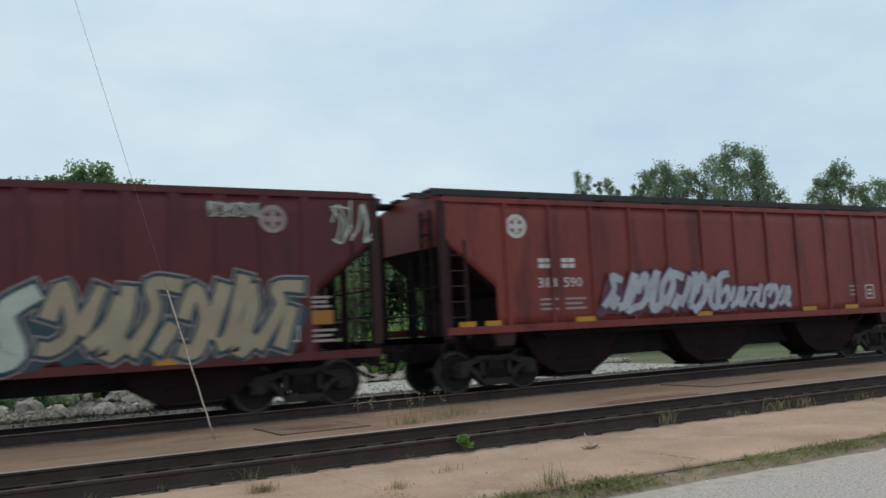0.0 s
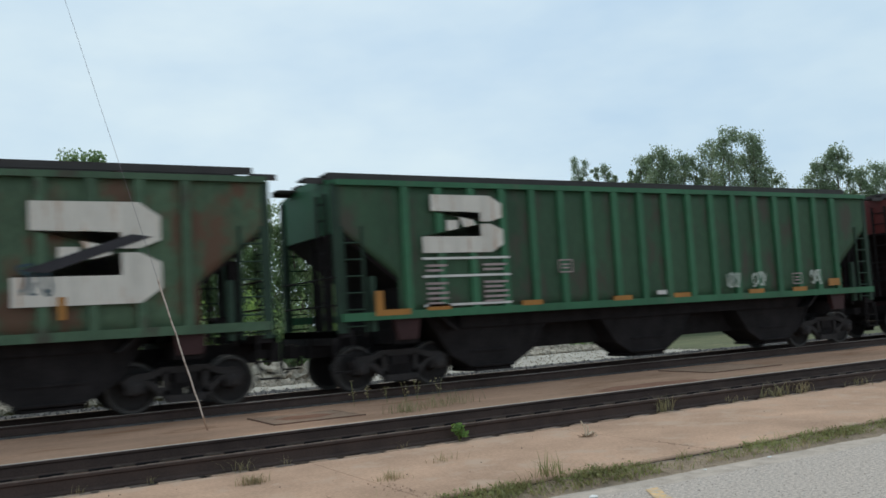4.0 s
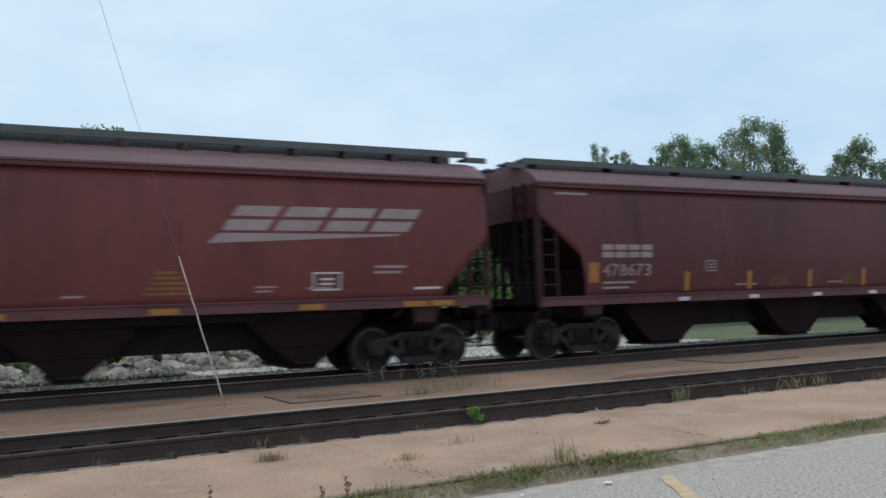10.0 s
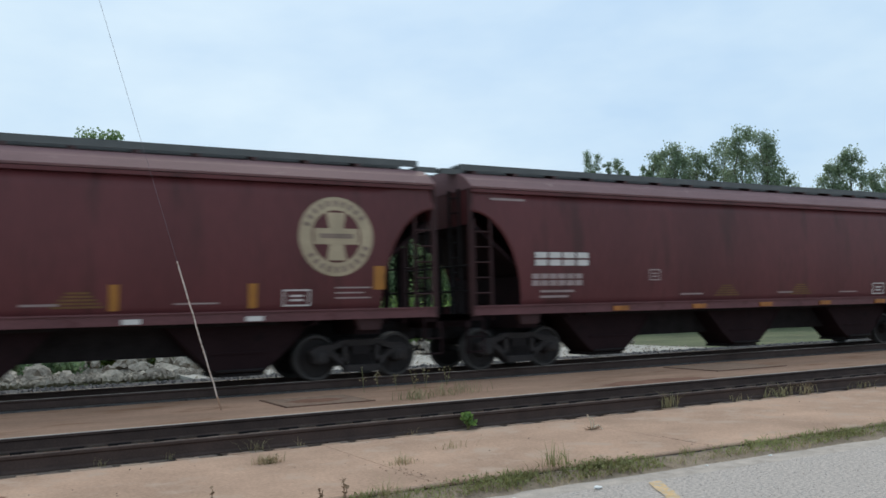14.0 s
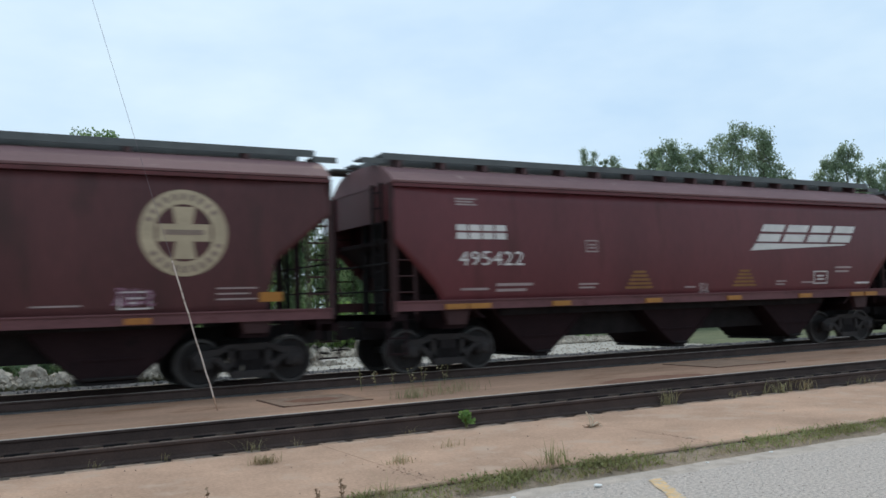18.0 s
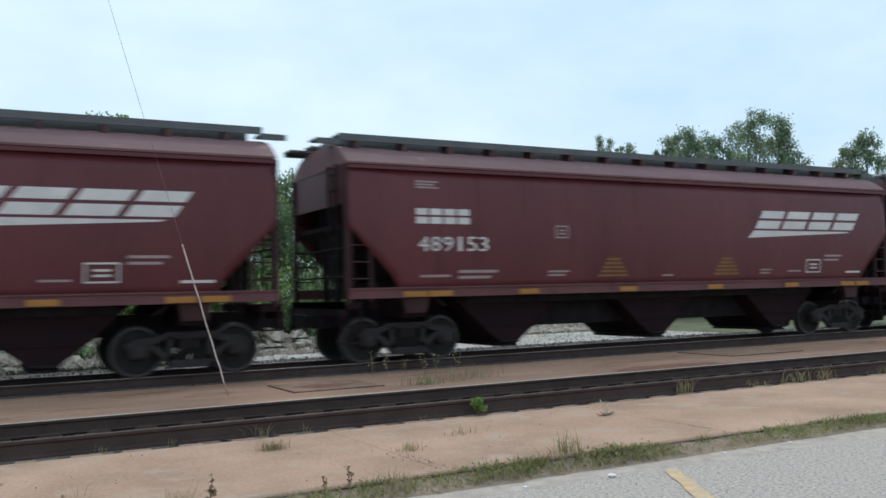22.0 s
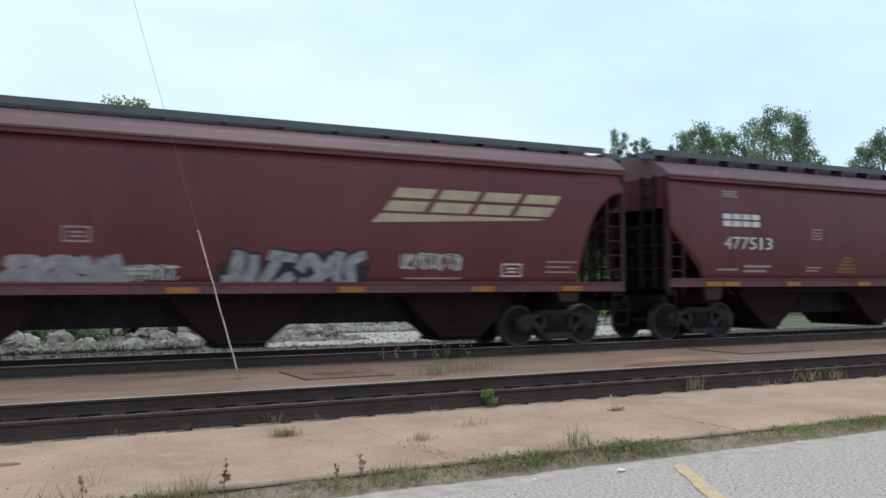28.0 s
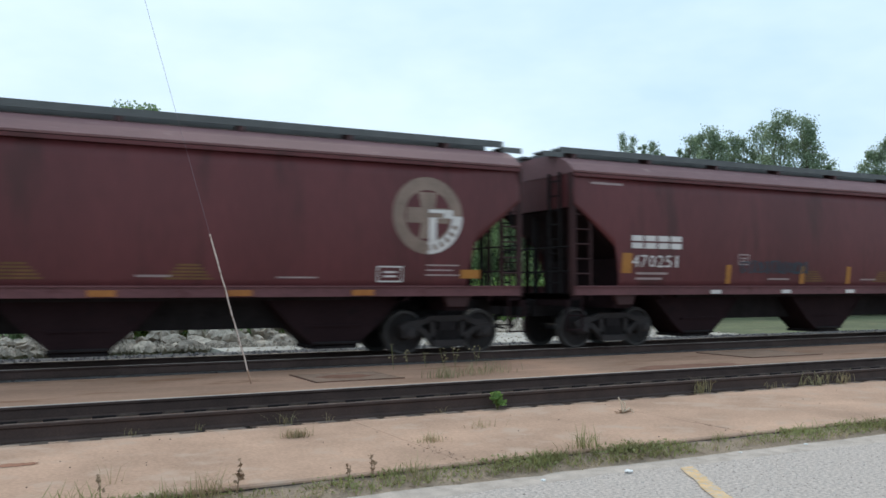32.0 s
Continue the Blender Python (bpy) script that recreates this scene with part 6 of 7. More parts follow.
# kind, left end of the body at 16 s, fleet number
FLEET = (
    ("red_a", 218.30, "313590"), ("red_b", 200.44, "436234"), ("brown_c", 182.30, "457165"), ("green_d", 164.04, ""), ("green_e", 146.06, "455533"),
    ("arc", 127.30, "483283"), ("ring", 108.72, "475614"), ("ring_b", 90.02, "478673"), ("new", 72.33, "484362"), ("new", 54.78, "496053"),
    ("ring", 36.00, ""), ("ring", 17.74, "47884"), ("arc", -0.97, "481897"), ("new", -18.46, "495422"), ("ring_b", -37.18, "475415"),
    ("new", -54.80, "477576"), ("new", -72.58, "489153"), ("new", -90.36, "497179"), ("new", -107.96, "488576"), ("ring_b", -126.76, ""),
    ("new", -144.42, "477513"), ("arc", -163.12, "481770"), ("arc", -182.02, "481554"), ("ring_b", -200.74, "470251"), ("ring_b", -219.48, ""),
)
LENGTH = {"red_a": 16.4, "red_b": 16.3, "brown_c": 16.7, "green_d": 16.56, "green_e": 16.56, "arc": 17.33, "ring": 17.33, "ring_b": 17.33, "new": 16.33}
SILL = {"red_a": 1.30, "red_b": 0.97, "brown_c": 1.42, "green_d": 1.44, "green_e": 1.38, "arc": 1.22, "ring": 1.22, "ring_b": 1.22, "new": 1.31}
LOOK = {
    "red_a": "faded red ribbed covered hopper car with silver graffiti",
    "red_b": "oxide red ribbed covered hopper car with large tan graffiti",
    "brown_c": "plain oxide brown ribbed covered hopper car, small white marks",
    "green_d": "green ribbed covered hopper car with a rust-streaked white emblem",
    "green_e": "weathered rusty green ribbed covered hopper car with white lettering",
    "arc": "warm brown smooth-sided covered hopper car with rounded end openings",
    "ring": "dull brown smooth-sided covered hopper car with a cream ring emblem",
    "ring_b": "brown smooth-sided covered hopper car, ring emblem and raked end openings",
    "new": "clean brown smooth-sided covered hopper car with a slanted white emblem",
}


def base_car(kind):
    car = empty("covered_hopper_car")
    kind_size(kind)
    if kind == "new":
        body_smooth(car, OXIDE, diagonal_cut, 1.08, "new", 0.05)
    elif kind == "arc":
        body_smooth(car, OXIDE_WARM, smooth_cut, 1.13, "smooth")
    elif kind == "ring":
        body_smooth(car, OXIDE_OLD, smooth_cut, 1.1, "smooth")
    elif kind == "ring_b":
        body_smooth(car, OXIDE_OLD, raked_cut, 2.2, "smooth", 0.0)
    elif kind == "red_a":
        body_ribbed(car, OXIDE_RED, OXIDE_RED, 12, 1.6, 0.04, 0.045)
    elif kind == "red_b":
        body_ribbed(car, OXIDE_MID, OXIDE_MID, 17, 1.5, 0.10, 0.03, -0.26)
    elif kind == "brown_c":
        body_ribbed(car, OXIDE_C, OXIDE_C, 17, 1.5, 0.04, 0.02, -0.20, 4.06)
    elif kind == "green_e":
        body_ribbed(car, GREEN_OLD, RUST_PANEL, 18, 1.5, 0.085, 0.09)
    else:
        body_ribbed(car, GREEN, GREEN_PANEL, 18, 1.5, 0.085, 0.09, -0.14)
    return car


TRAIN, BASE = [], {}
for kind, x16, num in FLEET:
    key = kind
    if key not in BASE:
        BASE[key] = base_car(key)
        TRAIN.append(BASE[key])
    else:
        TRAIN.append(None)
for i, (kind, x16, num) in enumerate(FLEET):
    if TRAIN[i] is None:
        TRAIN[i] = copy_thing(BASE[kind], pose(0, 0, 0))
    tagged(TRAIN[i], LOOK[kind], "railway car", "cars of the freight train")


# sun-faded and rustier sides on a few cars
OXIDE_FADED = mat("sun_faded_red_car_paint", (0.150, 0.037, 0.033), rough=0.5, var=0.26, scale=0.5, fine=14, bump=0.08, spot=(0.105, 0.028, 0.025), spot_at=0.56, stretch=(1.4, 1, 0.3), spec=0.33)
OXIDE_DULL = mat("sooty_brown_car_paint", (0.078, 0.026, 0.0264), rough=0.55, var=0.3, scale=0.5, fine=14, bump=0.09, spot=(0.050, 0.020, 0.018), spot_at=0.54, stretch=(1.4, 1, 0.25), spec=0.3)
for i, coat in ((8, OXIDE_FADED), (14, OXIDE_DULL), (19, OXIDE_DULL)):
    for ob in TRAIN[i].children:
        if ob.name.startswith("side_sheet"):
            ob.material_slots[0].link = "OBJECT"
            ob.material_slots[0].material = coat


# ---- lettering, tape and graffiti, car by car ----
def sill_tape(car, spots, w=0.5, z=1.36, flat=1.612, material=None):
    for x in spots:
        tape(car, x, z, w, 0.11, flat, 0.004, material)


for i, (kind, x16, num) in enumerate(FLEET):
    car = TRAIN[i]
    kind_size(kind)
    if kind == "new":
        low = -0.18 if i == 9 else 0.0
        at_x = {8: 2.50, 9: 2.02, 15: 1.58, 17: 1.80, 20: 1.72}.get(i, 1.46)
        ink = GHOST if i == 8 else WHITE
        swoosh(car, SP, {8: 10.42, 9: 9.98, 13: 10.32, 15: 10.55, 16: 10.85, 17: 10.46, 18: 10.36, 20: 10.14}[i], 2.83 + low, 0.46, 0.975, ink)
        marks(car, SP, at_x, 2.80 + low, 0.31, 4, ink, w=0.325)
        number(car, SP, at_x + 0.02, 2.24 + low, 0.30, num, 1.70, ink)
        bars(car, SP, at_x + 0.02, 3.68, 0.52, 3, GHOST, 0.035, 0.06)
        frame_box(car, SP, 4.15 if i == 17 else 4.89, 2.53, 0.36, 0.28, GHOST)
        bars(car, SP, 2.45, 1.85, 0.95, 2, GHOST, 0.06, 0.12)
        bars(car, SP, 4.70, 1.82, 0.56, 2, GHOST, 0.04, 0.08)
        bars(car, SP, 1.55, 1.76, 0.7, 1, GHOST, 0.05)
        bars(car, SP, 8.0, 1.70, 0.35, 1, GHOST, 0.04)
        bars(car, SP, 11.3, 1.80, 0.4, 2, GHOST, 0.04, 0.08)
        bars(car, SP, 12.3, 1.76, 0.5, 1, GHOST, 0.04)
        frame_box(car, SP, {8: 12.42, 9: 12.5, 13: 12.8, 18: 12.22, 20: 12.56}.get(i, 13.0), 1.69, 0.57, 0.35, WHITE)
        bars(car, SP, 13.7, 2.16, 0.7, 2, GHOST, 0.05, 0.11)
        bars(car, SP, 14.6, 1.72, 0.6, 1, WHITE, 0.05)
        for x in (6.28, 9.72) if i in (8, 18, 20) else (6.52, 10.1):
            pyramid(car, SP, x, 1.67, 0.86, 0.46, DULL_YELLOW)
        sill_tape(car, (1.14, 1.72), 0.54, 1.325)
        sill_tape(car, (3.9, 6.65, 9.4, 12.12), 0.5, 1.325)
        sill_tape(car, (14.31, 14.93), 0.53, 1.325)
    elif kind == "arc":
        swoosh(car, SP, {5: 10.80, 12: 11.23, 21: 11.06, 22: 11.42}[i], 2.84, 0.47, 1.02, CREAM)
        marks(car, SP, 1.44, 2.44, 0.31, 4, WHITE if i in (5, 12) else CREAM, w=0.32)
        number(car, SP, 1.46, 1.95, 0.29, num, 1.66, WHITE if i == 12 else CREAM)
        bars(car, SP, 1.55, 3.63, 0.68, 1, WHITE, 0.05)
        bars(car, SP, 1.75, 1.86, 1.0, 3, GHOST, 0.05, 0.14)
        frame_box(car, SP, 5.52, 2.10, 0.43, 0.27, GHOST)
        frame_box(car, SP, 14.08, 1.54, 0.5, 0.28, WHITE)
        bars(car, SP, 15.2, 1.88, 0.8, 3, GHOST, 0.03, 0.11)
        bars(car, SP, 11.8, 1.52, 1.3, 1, GHOST, 0.03)
        bars(car, SP, 6.5, 1.68, 0.55, 2, GHOST, 0.04, 0.08)
        if i != 21:
            for x in (7.95, 10.06) if i != 5 else (7.9, 10.6):
                pyramid(car, SP, x, 1.50, 0.8, 0.40, DULL_YELLOW)
            sheet(car, "stencil", [rect(9.03, 9.39, 1.52, 1.62)], WHITE, SP)
        sill_tape(car, (0.85, 1.75, 3.86, 7.2, 10.38, 13.3, 15.6), 0.54, 1.23, 1.612, ORANGE)
    elif kind in ("ring", "ring_b"):
        roundel(car, SP, {14: 14.52, 6: 14.90}.get(i, 15.12), 2.85, 0.785, FADED_CREAM if i in (23, 24) else CREAM, i in (23, 24))
        marks(car, SP, {6: 1.76, 19: 1.50, 11: 1.76, 7: 1.72}.get(i, 1.60), 2.29, 0.30, 4, GHOST if i in (7, 19) else WHITE, w=0.39)
        if num:
            number(car, SP, {6: 1.76, 11: 1.78, 7: 1.72}.get(i, 1.60), 1.86, 0.28, num, 1.48 if len(num) == 6 else 1.1, GHOST if i == 7 else WHITE)
        else:
            marks(car, SP, 1.52, 1.84, 0.27, 6, GHOST, w=0.24)
        bars(car, SP, 1.75, 1.74, 0.95, 2, GHOST, 0.05, 0.12)
        bars(car, SP, 0.5, 3.77, 0.9, 1, GHOST, 0.05)
        frame_box(car, SP, 3.85 if i == 19 else 4.95, 1.94, 0.36, 0.27, GHOST)
        frame_box(car, SP, {6: 13.23, 10: 13.48, 14: 13.4}.get(i, 14.03), 1.50, 0.55, 0.32, WHITE)
        bars(car, SP, 15.1, 1.86, 0.75, 3, GHOST, 0.03, 0.1)
        bars(car, SP, 6.0, 1.62, 0.75, 1, GHOST, 0.04)
        bars(car, SP, 9.5, 1.62, 0.6, 1, GHOST, 0.04)
        bars(car, SP, 12.0, 1.60, 0.8, 1, GHOST, 0.03)
        for x in (7.6, 10.4):
            pyramid(car, SP, x, 1.54, 0.85, 0.30, FAINT_YELLOW)
        if i in (7, 11, 23):
            for x in (4.55, 7.13, 8.9, 10.73, 13.24) if i == 23 else (4.25, 6.4, 8.68, 10.9, 13.36):
                sheet(car, "reflector", strips(x, x + 0.17, 1.48, 1.94), YELLOW, SP, 0.008, "yellow reflective tape")
            sheet(car, "reflector", strips(1.33, 1.62, 1.72, 2.18), YELLOW, SP, 0.008, "yellow reflective tape")
            end = (15.45, 16.08, 1.42, 1.60) if i == 23 else (15.92, 16.16, 1.80, 2.27)
            sheet(car, "reflector", strips(*end), YELLOW, SP, 0.008, "yellow reflective tape")
            for x in (4.0, 6.4, 8.8, 11.1, 13.3):
                bm = bmesh.new()
                box(bm, x - HALF, x + 0.32 - HALF, -1.620, -1.58, 1.24, 1.33)
                part("stencil_patch", bm, WHITE, car)
        else:
            if i == 14:
                sheet(car, "reflector", strips(1.33, 1.62, 1.72, 2.18), YELLOW, SP, 0.008, "yellow reflective tape")
            if i in (10, 14, 24):
                sheet(car, "reflector", strips(15.9, 16.35, 1.58, 1.76), YELLOW, SP, 0.008, "yellow reflective tape")
            sill_tape(car, (3.8, 6.32, 8.72, 11.08, 13.48) if i != 6 else (1.6, 2.1, 4.15, 6.5, 8.74, 10.9, 13.4), 0.45, 1.24, 1.612, ORANGE)

# the foremost five
c = TRAIN[0]
MAUVE_DARK = mat("dark_mauve_spray_paint", (0.13, 0.055, 0.085), rough=0.6, var=0.3, scale=2, fine=18, bump=0.05)
kind_size("red_a")
FR = 1.57
roundel(c, FP, 1.90, 3.62, 0.27, WHITE, flat=1.524)
marks(c, FP, 2.45, 2.68, 0.22, 2, WHITE, w=0.21, flat=1.524)
marks(c, FP, 3.10, 2.68, 0.22, 2, WHITE, w=0.2, flat=1.524)
number(c, FP, 2.40, 2.24, 0.22, "313", 0.55, WHITE, flat=1.524)
number(c, FP, 3.12, 2.24, 0.22, "590", 0.55, WHITE, flat=1.524)
bars(c, FP, 2.45, 2.0, 0.5, 3, GHOST, 0.05, 0.11, flat=1.524)
bars(c, FP, 3.15, 2.0, 0.6, 3, GHOST, 0.05, 0.11, flat=1.524)
fat_piece(c, 4.1, 1.52, 3.9, 1.1, (0, 3, 1, 2, 0, 3, 1, 2), SILVER, MAUVE_DARK, None, 11, flat=FR, fat=0.19, lean=0.3, label="silver and mauve spray-painted graffiti")
fat_piece(c, 7.9, 1.5, 2.7, 0.75, (1, 3, 0, 2, 1, 3), SILVER, MAUVE_DARK, None, 12, flat=FR, fat=0.20, lean=0.35, label="silver and mauve spray-painted graffiti")
sill_tape(c, (3.4, 7.2, 11.2, 13.0), 0.55, 1.44, FR, BRIGHT_TAPE)
sill_tape(c, (0.3, 0.95), 0.4, 1.44, FR, BRIGHT_TAPE)
bars(c, FP, 13.3, 2.1, 0.4, 3, GHOST, 0.05, 0.12, flat=1.524)
frame_box(c, FP, 14.0, 1.7, 0.4, 0.4, WHITE, flat=1.524)

c = TRAIN[1]
kind_size("red_b")
FB = 1.552
roundel(c, FP, 14.14, 3.67, 0.27, GHOST, flat=FB)
cloud_patch(c, FP, 12.9, 3.68, 1.0, 0.32, PALE_SPRAY, 31, FB)
cloud_patch(c, FP, 15.35, 3.15, 0.85, 0.95, PALE_SPRAY, 32, FB)
marks(c, FP, 3.42, 1.84, 0.22, 2, GHOST, w=0.32, flat=FB)
marks(c, FP, 4.45, 1.84, 0.22, 2, GHOST, w=0.3, flat=FB)
number(c, FP, 3.42, 1.44, 0.23, "436", 0.72, GHOST, flat=FB)
number(c, FP, 4.42, 1.44, 0.23, "234", 0.66, GHOST, flat=FB)
bars(c, FP, 3.5, 1.32, 0.5, 2, BLUE_SPRAY, 0.05, 0.1, flat=FB)
fat_piece(c, 5.35, 1.0, 4.55, 1.48, (0, 2, 1, 3, 2), PALE_SPRAY, BLUE_SPRAY, GHOST, 21, flat=FB, fat=0.25, lean=0.08, label="pale green fat graffiti with slate blue outline", ink=0.075)
fat_piece(c, 9.95, 1.06, 4.45, 1.56, (1, 3, 0, 1, 3, 0), TAN_SPRAY, BLUE_SPRAY, GHOST, 24, flat=FB, fat=0.17, lean=0.22, label="tan angular graffiti with slate blue outline", ink=0.065)
sheet(c, "placard", strips(1.65, 2.2, 1.52, 1.76), YELLOW, FP, 0.006, "yellow placard", FB)
sheet(c, "placard", strips(14.86, 15.3, 1.63, 1.9), YELLOW, FP, 0.006, "yellow placard", FB)
bars(c, FP, 1.75, 1.36, 0.35, 3, GHOST, 0.05, 0.1, flat=FB)
bars(c, FP, 14.86, 2.18, 0.4, 3, GHOST, 0.05, 0.09, flat=FB)
bars(c, FP, 14.86, 1.54, 0.5, 3, GHOST, 0.05, 0.1, flat=FB)
frame_box(c, FP, 14.2, 1.32, 0.4, 0.3, WHITE, flat=FB)
sill_tape(c, (3.65, 5.5, 11.9), 0.45, 1.03, 1.563, BRIGHT_TAPE)

c = TRAIN[2]
kind_size("brown_c")
FC = 1.542
marks(c, FP, 2.96, 2.38, 0.22, 2, WHITE, w=0.31, flat=FC)
marks(c, FP, 3.74, 2.38, 0.22, 2, WHITE, w=0.28, flat=FC)
number(c, FP, 2.90, 1.98, 0.22, "457", 0.64, WHITE, flat=FC)
number(c, FP, 3.74, 1.98, 0.22, "165", 0.60, WHITE, flat=FC)
bars(c, FP, 2.96, 1.88, 0.5, 2, WHITE, 0.05, 0.12, flat=FC)
bars(c, FP, 3.76, 1.88, 0.5, 2, WHITE, 0.05, 0.12, flat=FC)
frame_box(c, FP, 4.80, 2.16, 0.32, 0.27, GHOST, flat=FC)
for k in range(4):
    x = 12.02 + 0.72 * k
    sheet(c, "emblem", strips(x + 0.14, x + 0.5, 2.83, 2.96, 0.75) + strips(x, x + 0.46, 2.71, 2.78, 0.75), WHITE, FP, 0.006, "small slanted white mark", FC)
sheet(c, "placard", strips(1.26, 1.84, 1.73, 1.96), BRIGHT_TAPE, FP, 0.006, "yellow placard", FC)
sheet(c, "placard", strips(1.32, 1.74, 2.12, 2.34), BLACK_SPRAY, FP, 0.006, "black painted-out patch", FC)
sheet(c, "placard", strips(15.18, 15.62, 1.50, 1.70), BRIGHT_TAPE, FP, 0.006, "yellow placard", FC)
bars(c, FP, 2.32, 1.86, 0.3, 3, GHOST, 0.03, 0.07, flat=FC)
bars(c, FP, 7.65, 1.70, 0.5, 1, GHOST, 0.04, flat=FC)
bars(c, FP, 8.48, 2.0, 0.45, 4, GHOST, 0.04, 0.08, flat=FC)
bars(c, FP, 9.7, 1.70, 0.5, 1, GHOST, 0.04, flat=FC)
frame_box(c, FP, 13.75, 1.70, 0.42, 0.28, WHITE, flat=FC)
bars(c, FP, 15.1, 2.05, 0.5, 2, GHOST, 0.05, 0.1, flat=FC)
for x, z, w in ((0.62, 3.62, 0.5), (0.95, 3.42, 0.45), (0.8, 3.2, 0.4)):
    cloud_patch(c, FP, x, z, w, 0.2, GHOST, int(100 * x), FC, "faded scribbled chalk marks")
sill_tape(c, (3.76, 6.38, 8.48, 10.5, 13.0), 0.52, 1.47, 1.553, BRIGHT_TAPE)

c = TRAIN[3]
kind_size("green_d")
FD = 1.612
RUSTY_WHITE = mat("rust_streaked_white_paint", (0.62, 0.56, 0.50), rough=0.7, var=0.15, scale=1.5, fine=20, bump=0.05, spot=(0.42, 0.23, 0.14), spot_at=0.56, stretch=(2.5, 1, 0.3))


def big_emblem(car, x, z, w, h, material, flat):
    """Interlocked road emblem as plain blocks: two bowed bands and a slanting bar."""
    polys = [[(x + 0.12 * w, z + h), (x + 0.85 * w, z + h), (x + w, z + 0.86 * h), (x + w, z + 0.62 * h), (x + 0.85 * w, z + 0.54 * h), (x + 0.72 * w, z + 0.54 * h), (x + 0.72 * w, z + 0.70 * h), (x + 0.12 * w, z + 0.72 * h)],
             [(x + 0.42 * w, z + 0.71 * h), (x + 0.58 * w, z + 0.71 * h), (x + 0.72 * w, z + 0.3 * h), (x + 0.56 * w, z + 0.3 * h)],
             [(x, z), (x + 0.85 * w, z), (x + w, z + 0.14 * h), (x + w, z + 0.4 * h), (x + 0.85 * w, z + 0.5 * h), (x + 0.72 * w, z + 0.5 * h), (x + 0.72 * w, z + 0.28 * h), (x, z + 0.28 * h)],
             [(x + 0.30 * w, z + 0.28 * h), (x + 0.44 * w, z + 0.28 * h), (x + 0.44 * w, z + 0.56 * h), (x + 0.30 * w, z + 0.56 * h)]]
    sheet(car, "emblem", polys, material, FP, 0.006, "large rust-streaked white road emblem in plain blocks", flat)


big_emblem(c, 1.85, 2.74, 2.0, 1.22, RUSTY_WHITE, FD)
for z in (2.60, 2.23, 1.63):
    sheet(c, "stencil_line", [rect(1.83, 3.98, z, z + 0.05)], WHITE, FP, 0.006, flat=FD)
for k, (z, n) in enumerate(((2.5, 2), (2.13, 3), (1.82, 2))):
    bars(c, FP, 1.9, z, 0.5, n, GHOST, 0.05, 0.1, flat=FD)
    bars(c, FP, 3.3, z, 0.6, n, GHOST, 0.05, 0.1, flat=FD)
sheet(c, "placard", strips(14.58, 15.06, 1.66, 1.86), YELLOW, FP, 0.006, "yellow placard", FD)
sheet(c, "reflector", strips(0.72, 0.90, 1.5, 2.0) + strips(0.9, 1.5, 1.5, 1.62), YELLOW, FP, 0.006, "yellow reflective tape", FD)
for x, w in ((10.6, 0.5), (11.55, 0.5), (13.84, 0.45)):
    cloud_patch(c, FP, x, 1.72, w, 0.42, PALE_SPRAY, int(x * 10), FD)
frame_box(c, FP, 13.1, 1.75, 0.4, 0.3, GHOST, flat=FD)
frame_box(c, FP, 5.3, 2.25, 0.4, 0.3, GHOST, flat=FD)
bars(c, FP, 8.2, 1.75, 0.3, 1, WHITE, 0.1, flat=FD)
sill_tape(c, (1.9, 4.25, 6.85, 8.75, 11.4, 13.1), 0.55, 1.56, 1.62)

c = TRAIN[4]
kind_size("green_e")
GHOST_WHITE = mat("worn_white_lettering", (0.40, 0.39, 0.36), rough=0.75, var=0.3, scale=3, fine=20, bump=0.05)
FADED_LETTER = mat("almost_gone_lettering", (0.155, 0.165, 0.115), rough=0.8, var=0.4, scale=3, fine=20, bump=0.05)
FE = 1.612
for row, (z, n) in enumerate(((3.40, 10), (2.92, 8))):
    for k in range(n):
        x = 1.68 + 0.80 * k
        faded = k > 2
        sheet(c, "lettering", strips(x + 0.03, x + 0.23, z + 0.01, z + 0.33), FADED_LETTER if faded else GHOST_WHITE, FP, 0.006, "", 1.524)
for k in range(3):
    x = 1.5 + 0.8235 * k + 0.088
    sheet(c, "panel_patch", strips(x, x + 0.645, 1.5, 4.05), BLACK_SPRAY, FP, 0.001, "black-painted panel between the ribs", 1.524)
marks(c, FP, 2.32, 2.20, 0.15, 2, WHITE, w=0.2, flat=FE)
number(c, FP, 1.62, 1.78, 0.2, "455", 0.62, WHITE, flat=FE)
number(c, FP, 2.55, 1.78, 0.2, "533", 0.8, WHITE, flat=FE)
big_emblem(c, 12.2, 1.95, 2.4, 1.76, RUSTY_WHITE, FE)
sheet(c, "emblem_bar", [[(12.35, 2.55), (12.75, 2.5), (14.45, 3.1), (14.1, 3.15)]], BLACK_SPRAY, FP, 0.012, "dark slanting bar", FE)
cloud_patch(c, FP, 0.25, 3.2, 1.05, 0.75, PALE_SPRAY, 51, FE)
cloud_patch(c, FP, 3.75, 1.62, 0.75, 0.45, PALE_SPRAY, 52, FE)
cloud_patch(c, FP, 6.5, 1.68, 0.7, 0.4, PALE_SPRAY, 53, FE)
cloud_patch(c, FP, 11.1, 1.85, 0.6, 0.4, PALE_SPRAY, 54, FE)
cloud_patch(c, FP, 12.3, 2.1, 0.6, 0.6, BLUE_SPRAY, 55, FE)
sheet(c, "reflector", strips(1.36, 1.54, 1.55, 2.45), YELLOW, FP, 0.008, "yellow reflective tape", FE)
for x in (4.6, 7.3, 10.1, 12.9):
    sheet(c, "reflector", strips(x, x + 0.13, 1.72, 2.1), YELLOW, FP, 0.008, "yellow reflective tape", FE)

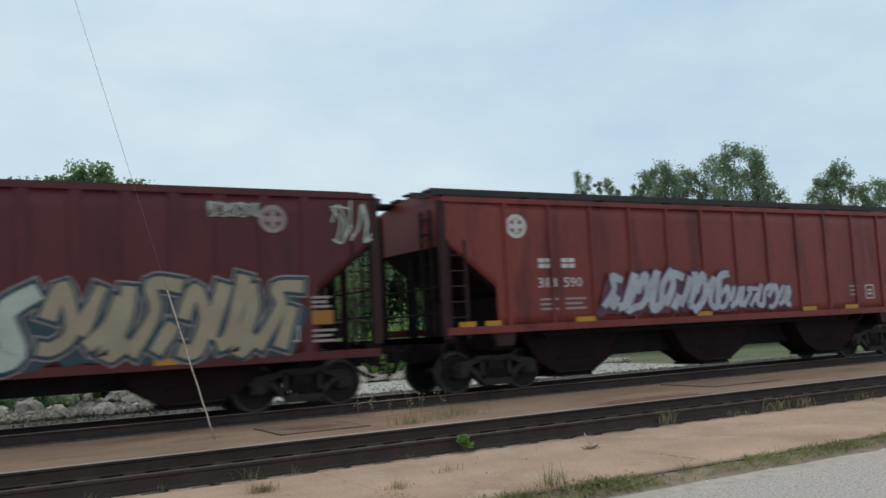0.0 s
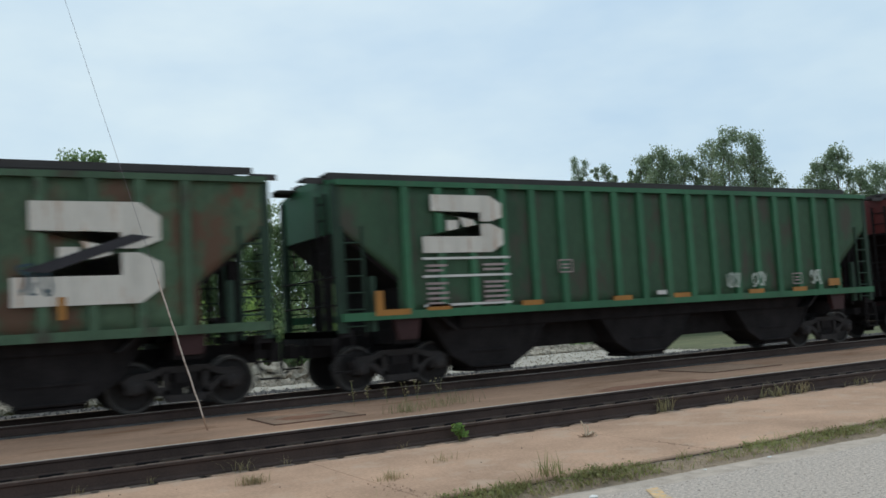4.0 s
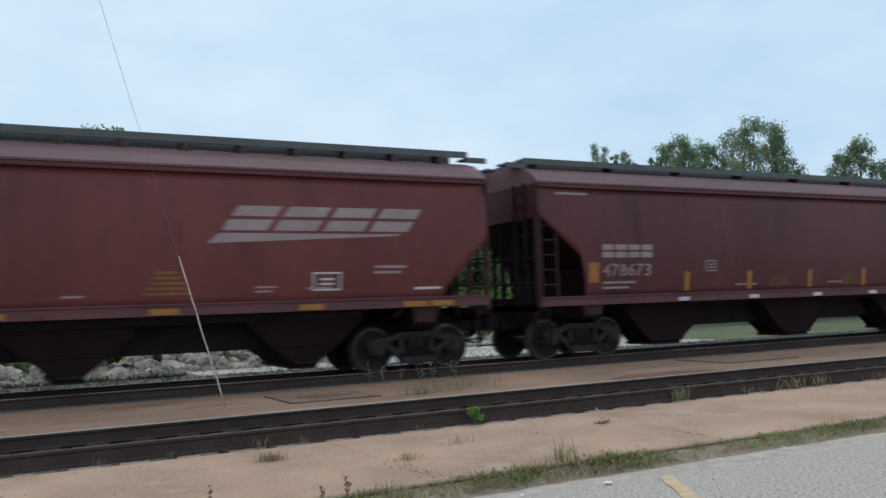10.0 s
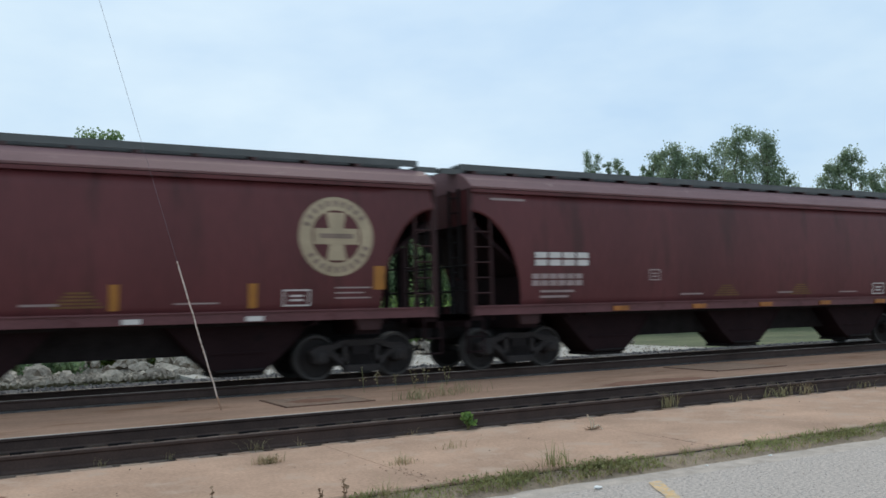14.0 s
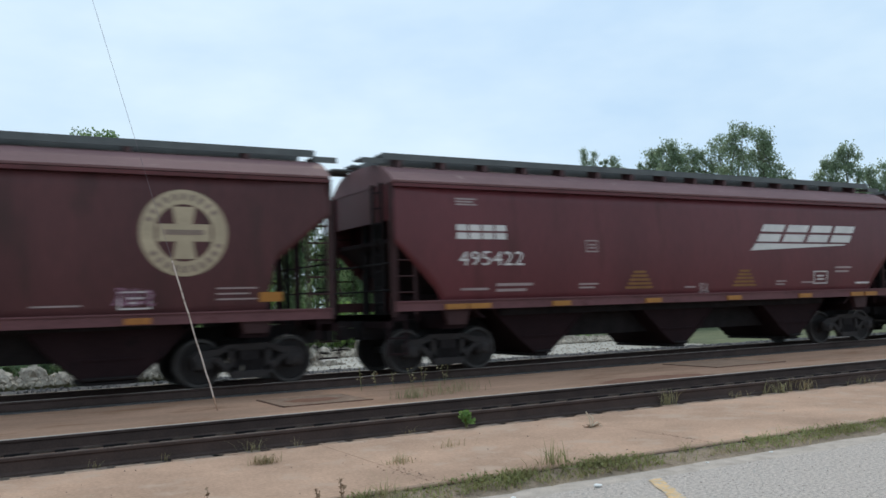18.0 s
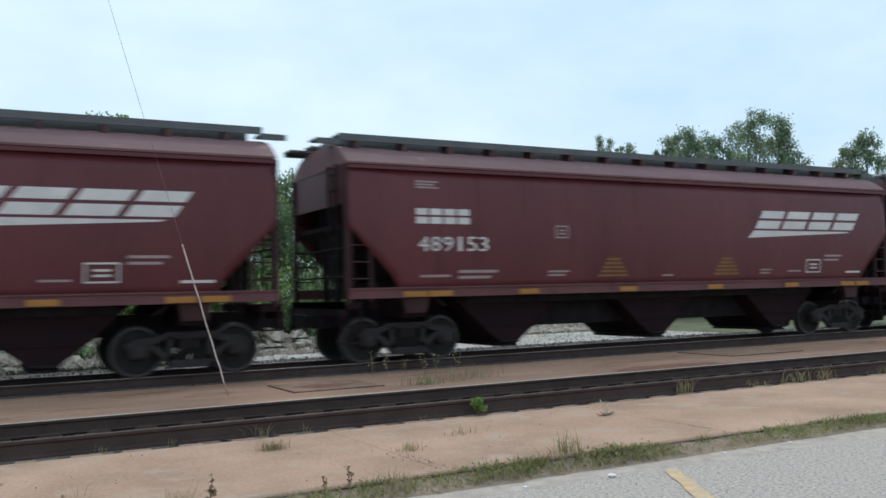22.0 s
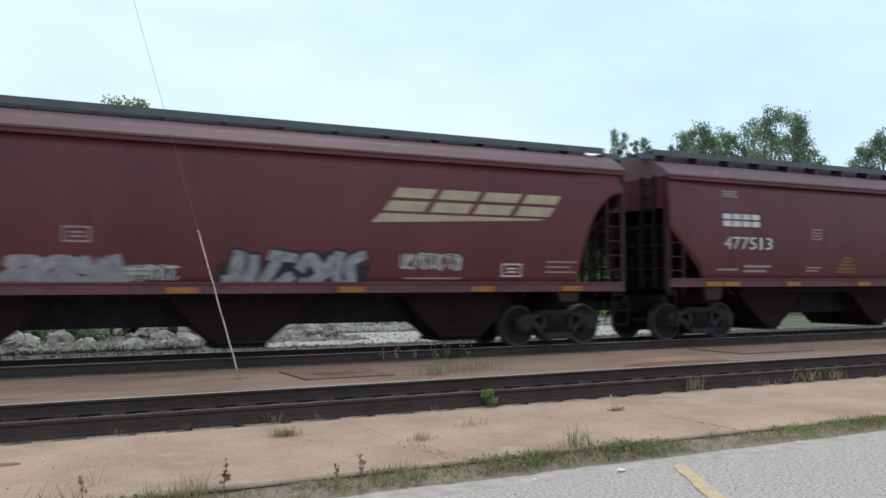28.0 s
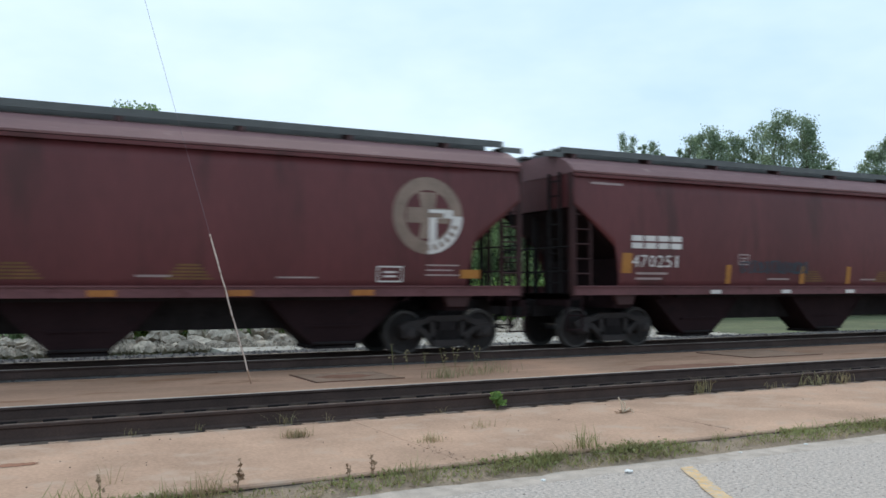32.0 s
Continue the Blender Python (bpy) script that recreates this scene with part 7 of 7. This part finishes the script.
# graffiti on the smooth cars
DULL_SILVER = mat("dull_silver_spray_paint", (0.27, 0.26, 0.28), rough=0.55, var=0.5, scale=5, fine=18, bump=0.05)
car_size(17.33)
fat_piece(TRAIN[5], 4.7, 1.50, 2.5, 0.74, (2, 1, 3, 2, 0), SILVER, DULL_SILVER, None, 61, None, SP, 0.36, 0.03, "washed-out silver block graffiti")
fat_piece(TRAIN[5], 11.45, 1.40, 2.2, 0.72, (3, 1, 2, 6), BLACK_SPRAY, PALE_SPRAY, None, 62, None, SP, 0.34, 0.3, "black graffiti with white edges", False)
cloud_patch(TRAIN[5], SP, 3.2, 1.5, 1.1, 0.25, LIME_SPRAY, 63)
cloud_patch(TRAIN[5], SP, 0.5, 2.9, 0.65, 0.4, LIME_SPRAY, 64)
cloud_patch(TRAIN[5], SP, 9.4, 1.5, 0.5, 0.25, LIME_SPRAY, 65)
cloud_patch(TRAIN[7], SP, 12.0, 1.75, 1.6, 0.4, BLACK_SPRAY, 66)
cloud_patch(TRAIN[11], SP, 4.75, 1.32, 2.8, 0.72, PALE_SPRAY, 67)
cloud_patch(TRAIN[12], SP, 2.2, 1.5, 0.4, 0.3, SILVER, 68)
cloud_patch(TRAIN[14], SP, 13.3, 1.55, 0.7, 0.35, MAUVE_SPRAY, 69)
scrawl(TRAIN[19], SP, 5.85, 1.30, 0.75, 1.05, 2, TEAL_SPRAY, None, 70, lean=0.0, label="teal graffiti blob")
scrawl(TRAIN[19], SP, 7.05, 1.30, 0.62, 0.8, 2, OXIDE_RED, PALE_SPRAY, 71, lean=0.0, label="orange graffiti with white edges")
fat_piece(TRAIN[21], 4.62, 1.36, 1.85, 0.52, (0, 2, 0, 1, 3), DULL_SILVER, GHOST, None, 72, None, SP, 0.22, 0.1, "white graffiti along the sill", False)
cloud_patch(TRAIN[21], SP, 6.52, 1.43, 0.9, 0.32, PALE_SPRAY, 73)
fat_piece(TRAIN[21], 8.1, 1.30, 2.75, 0.74, (3, 0, 1, 6), DULL_SILVER, BLACK_SPRAY, None, 74, None, SP, 0.30, 0.2, "silver graffiti shaded black")
cloud_patch(TRAIN[21], SP, 11.7, 1.66, 1.4, 0.36, PALE_SPRAY, 75)
cloud_patch(TRAIN[21], SP, 0.45, 2.7, 0.6, 0.65, PALE_SPRAY, 76)
cloud_patch(TRAIN[23], SP, 5.0, 1.72, 2.4, 0.35, BLUE_SPRAY, 77)
cloud_patch(TRAIN[13], SP, 9.0, 1.5, 0.3, 0.3, GHOST, 80)
car_size(16.33)
for k in range(3):
    cloud_patch(TRAIN[9], SP, 0.25 + 0.28 * k, 2.72 - 0.3 * k, 1.1 - 0.12 * k, 0.85, DULL_SILVER, 81 + k, label="pale tangled spray-painted tag")
cloud_patch(TRAIN[15], SP, 0.95, 1.66, 0.6, 0.85, SILVER, 90)


def motions():
    """The train rolls by at a slowly growing speed; the wheels turn with it while they pass the place."""
    for i, car in enumerate(TRAIN):
        kind, x16, num = FLEET[i]
        half = LENGTH[kind] / 2

        def centre(t):
            return x16 + half + SPEED * (t - 16.0) + GAIN * (t - 16.0) ** 2 / 2

        walk(car, [(t, pose(centre(t), CENTER_Y, 0)) for t in (0.0, 4.0, 8.0, 12.0, 16.0, 20.0, 24.0, 28.0, 32.0)])
        for tr in car.children:
            if not tr.name.startswith("truck"):
                continue
            for ws in tr.children:
                if not ws.name.startswith("wheelset"):
                    continue
                ax = ws.location.x
                rows = []
                for f in range(0, 961):
                    t = f / 30.0
                    x = centre(t) + tr.location.x
                    if f in (0, 960) or -3.0 < x < 38.0:
                        turn = min(max(x, -3.0), 38.0) / 0.457
                        rows.append((t, pose(ax, 0, 0.457, 0, math.degrees(turn) % 360.0, 0)))
                walk(ws, rows)


motions()
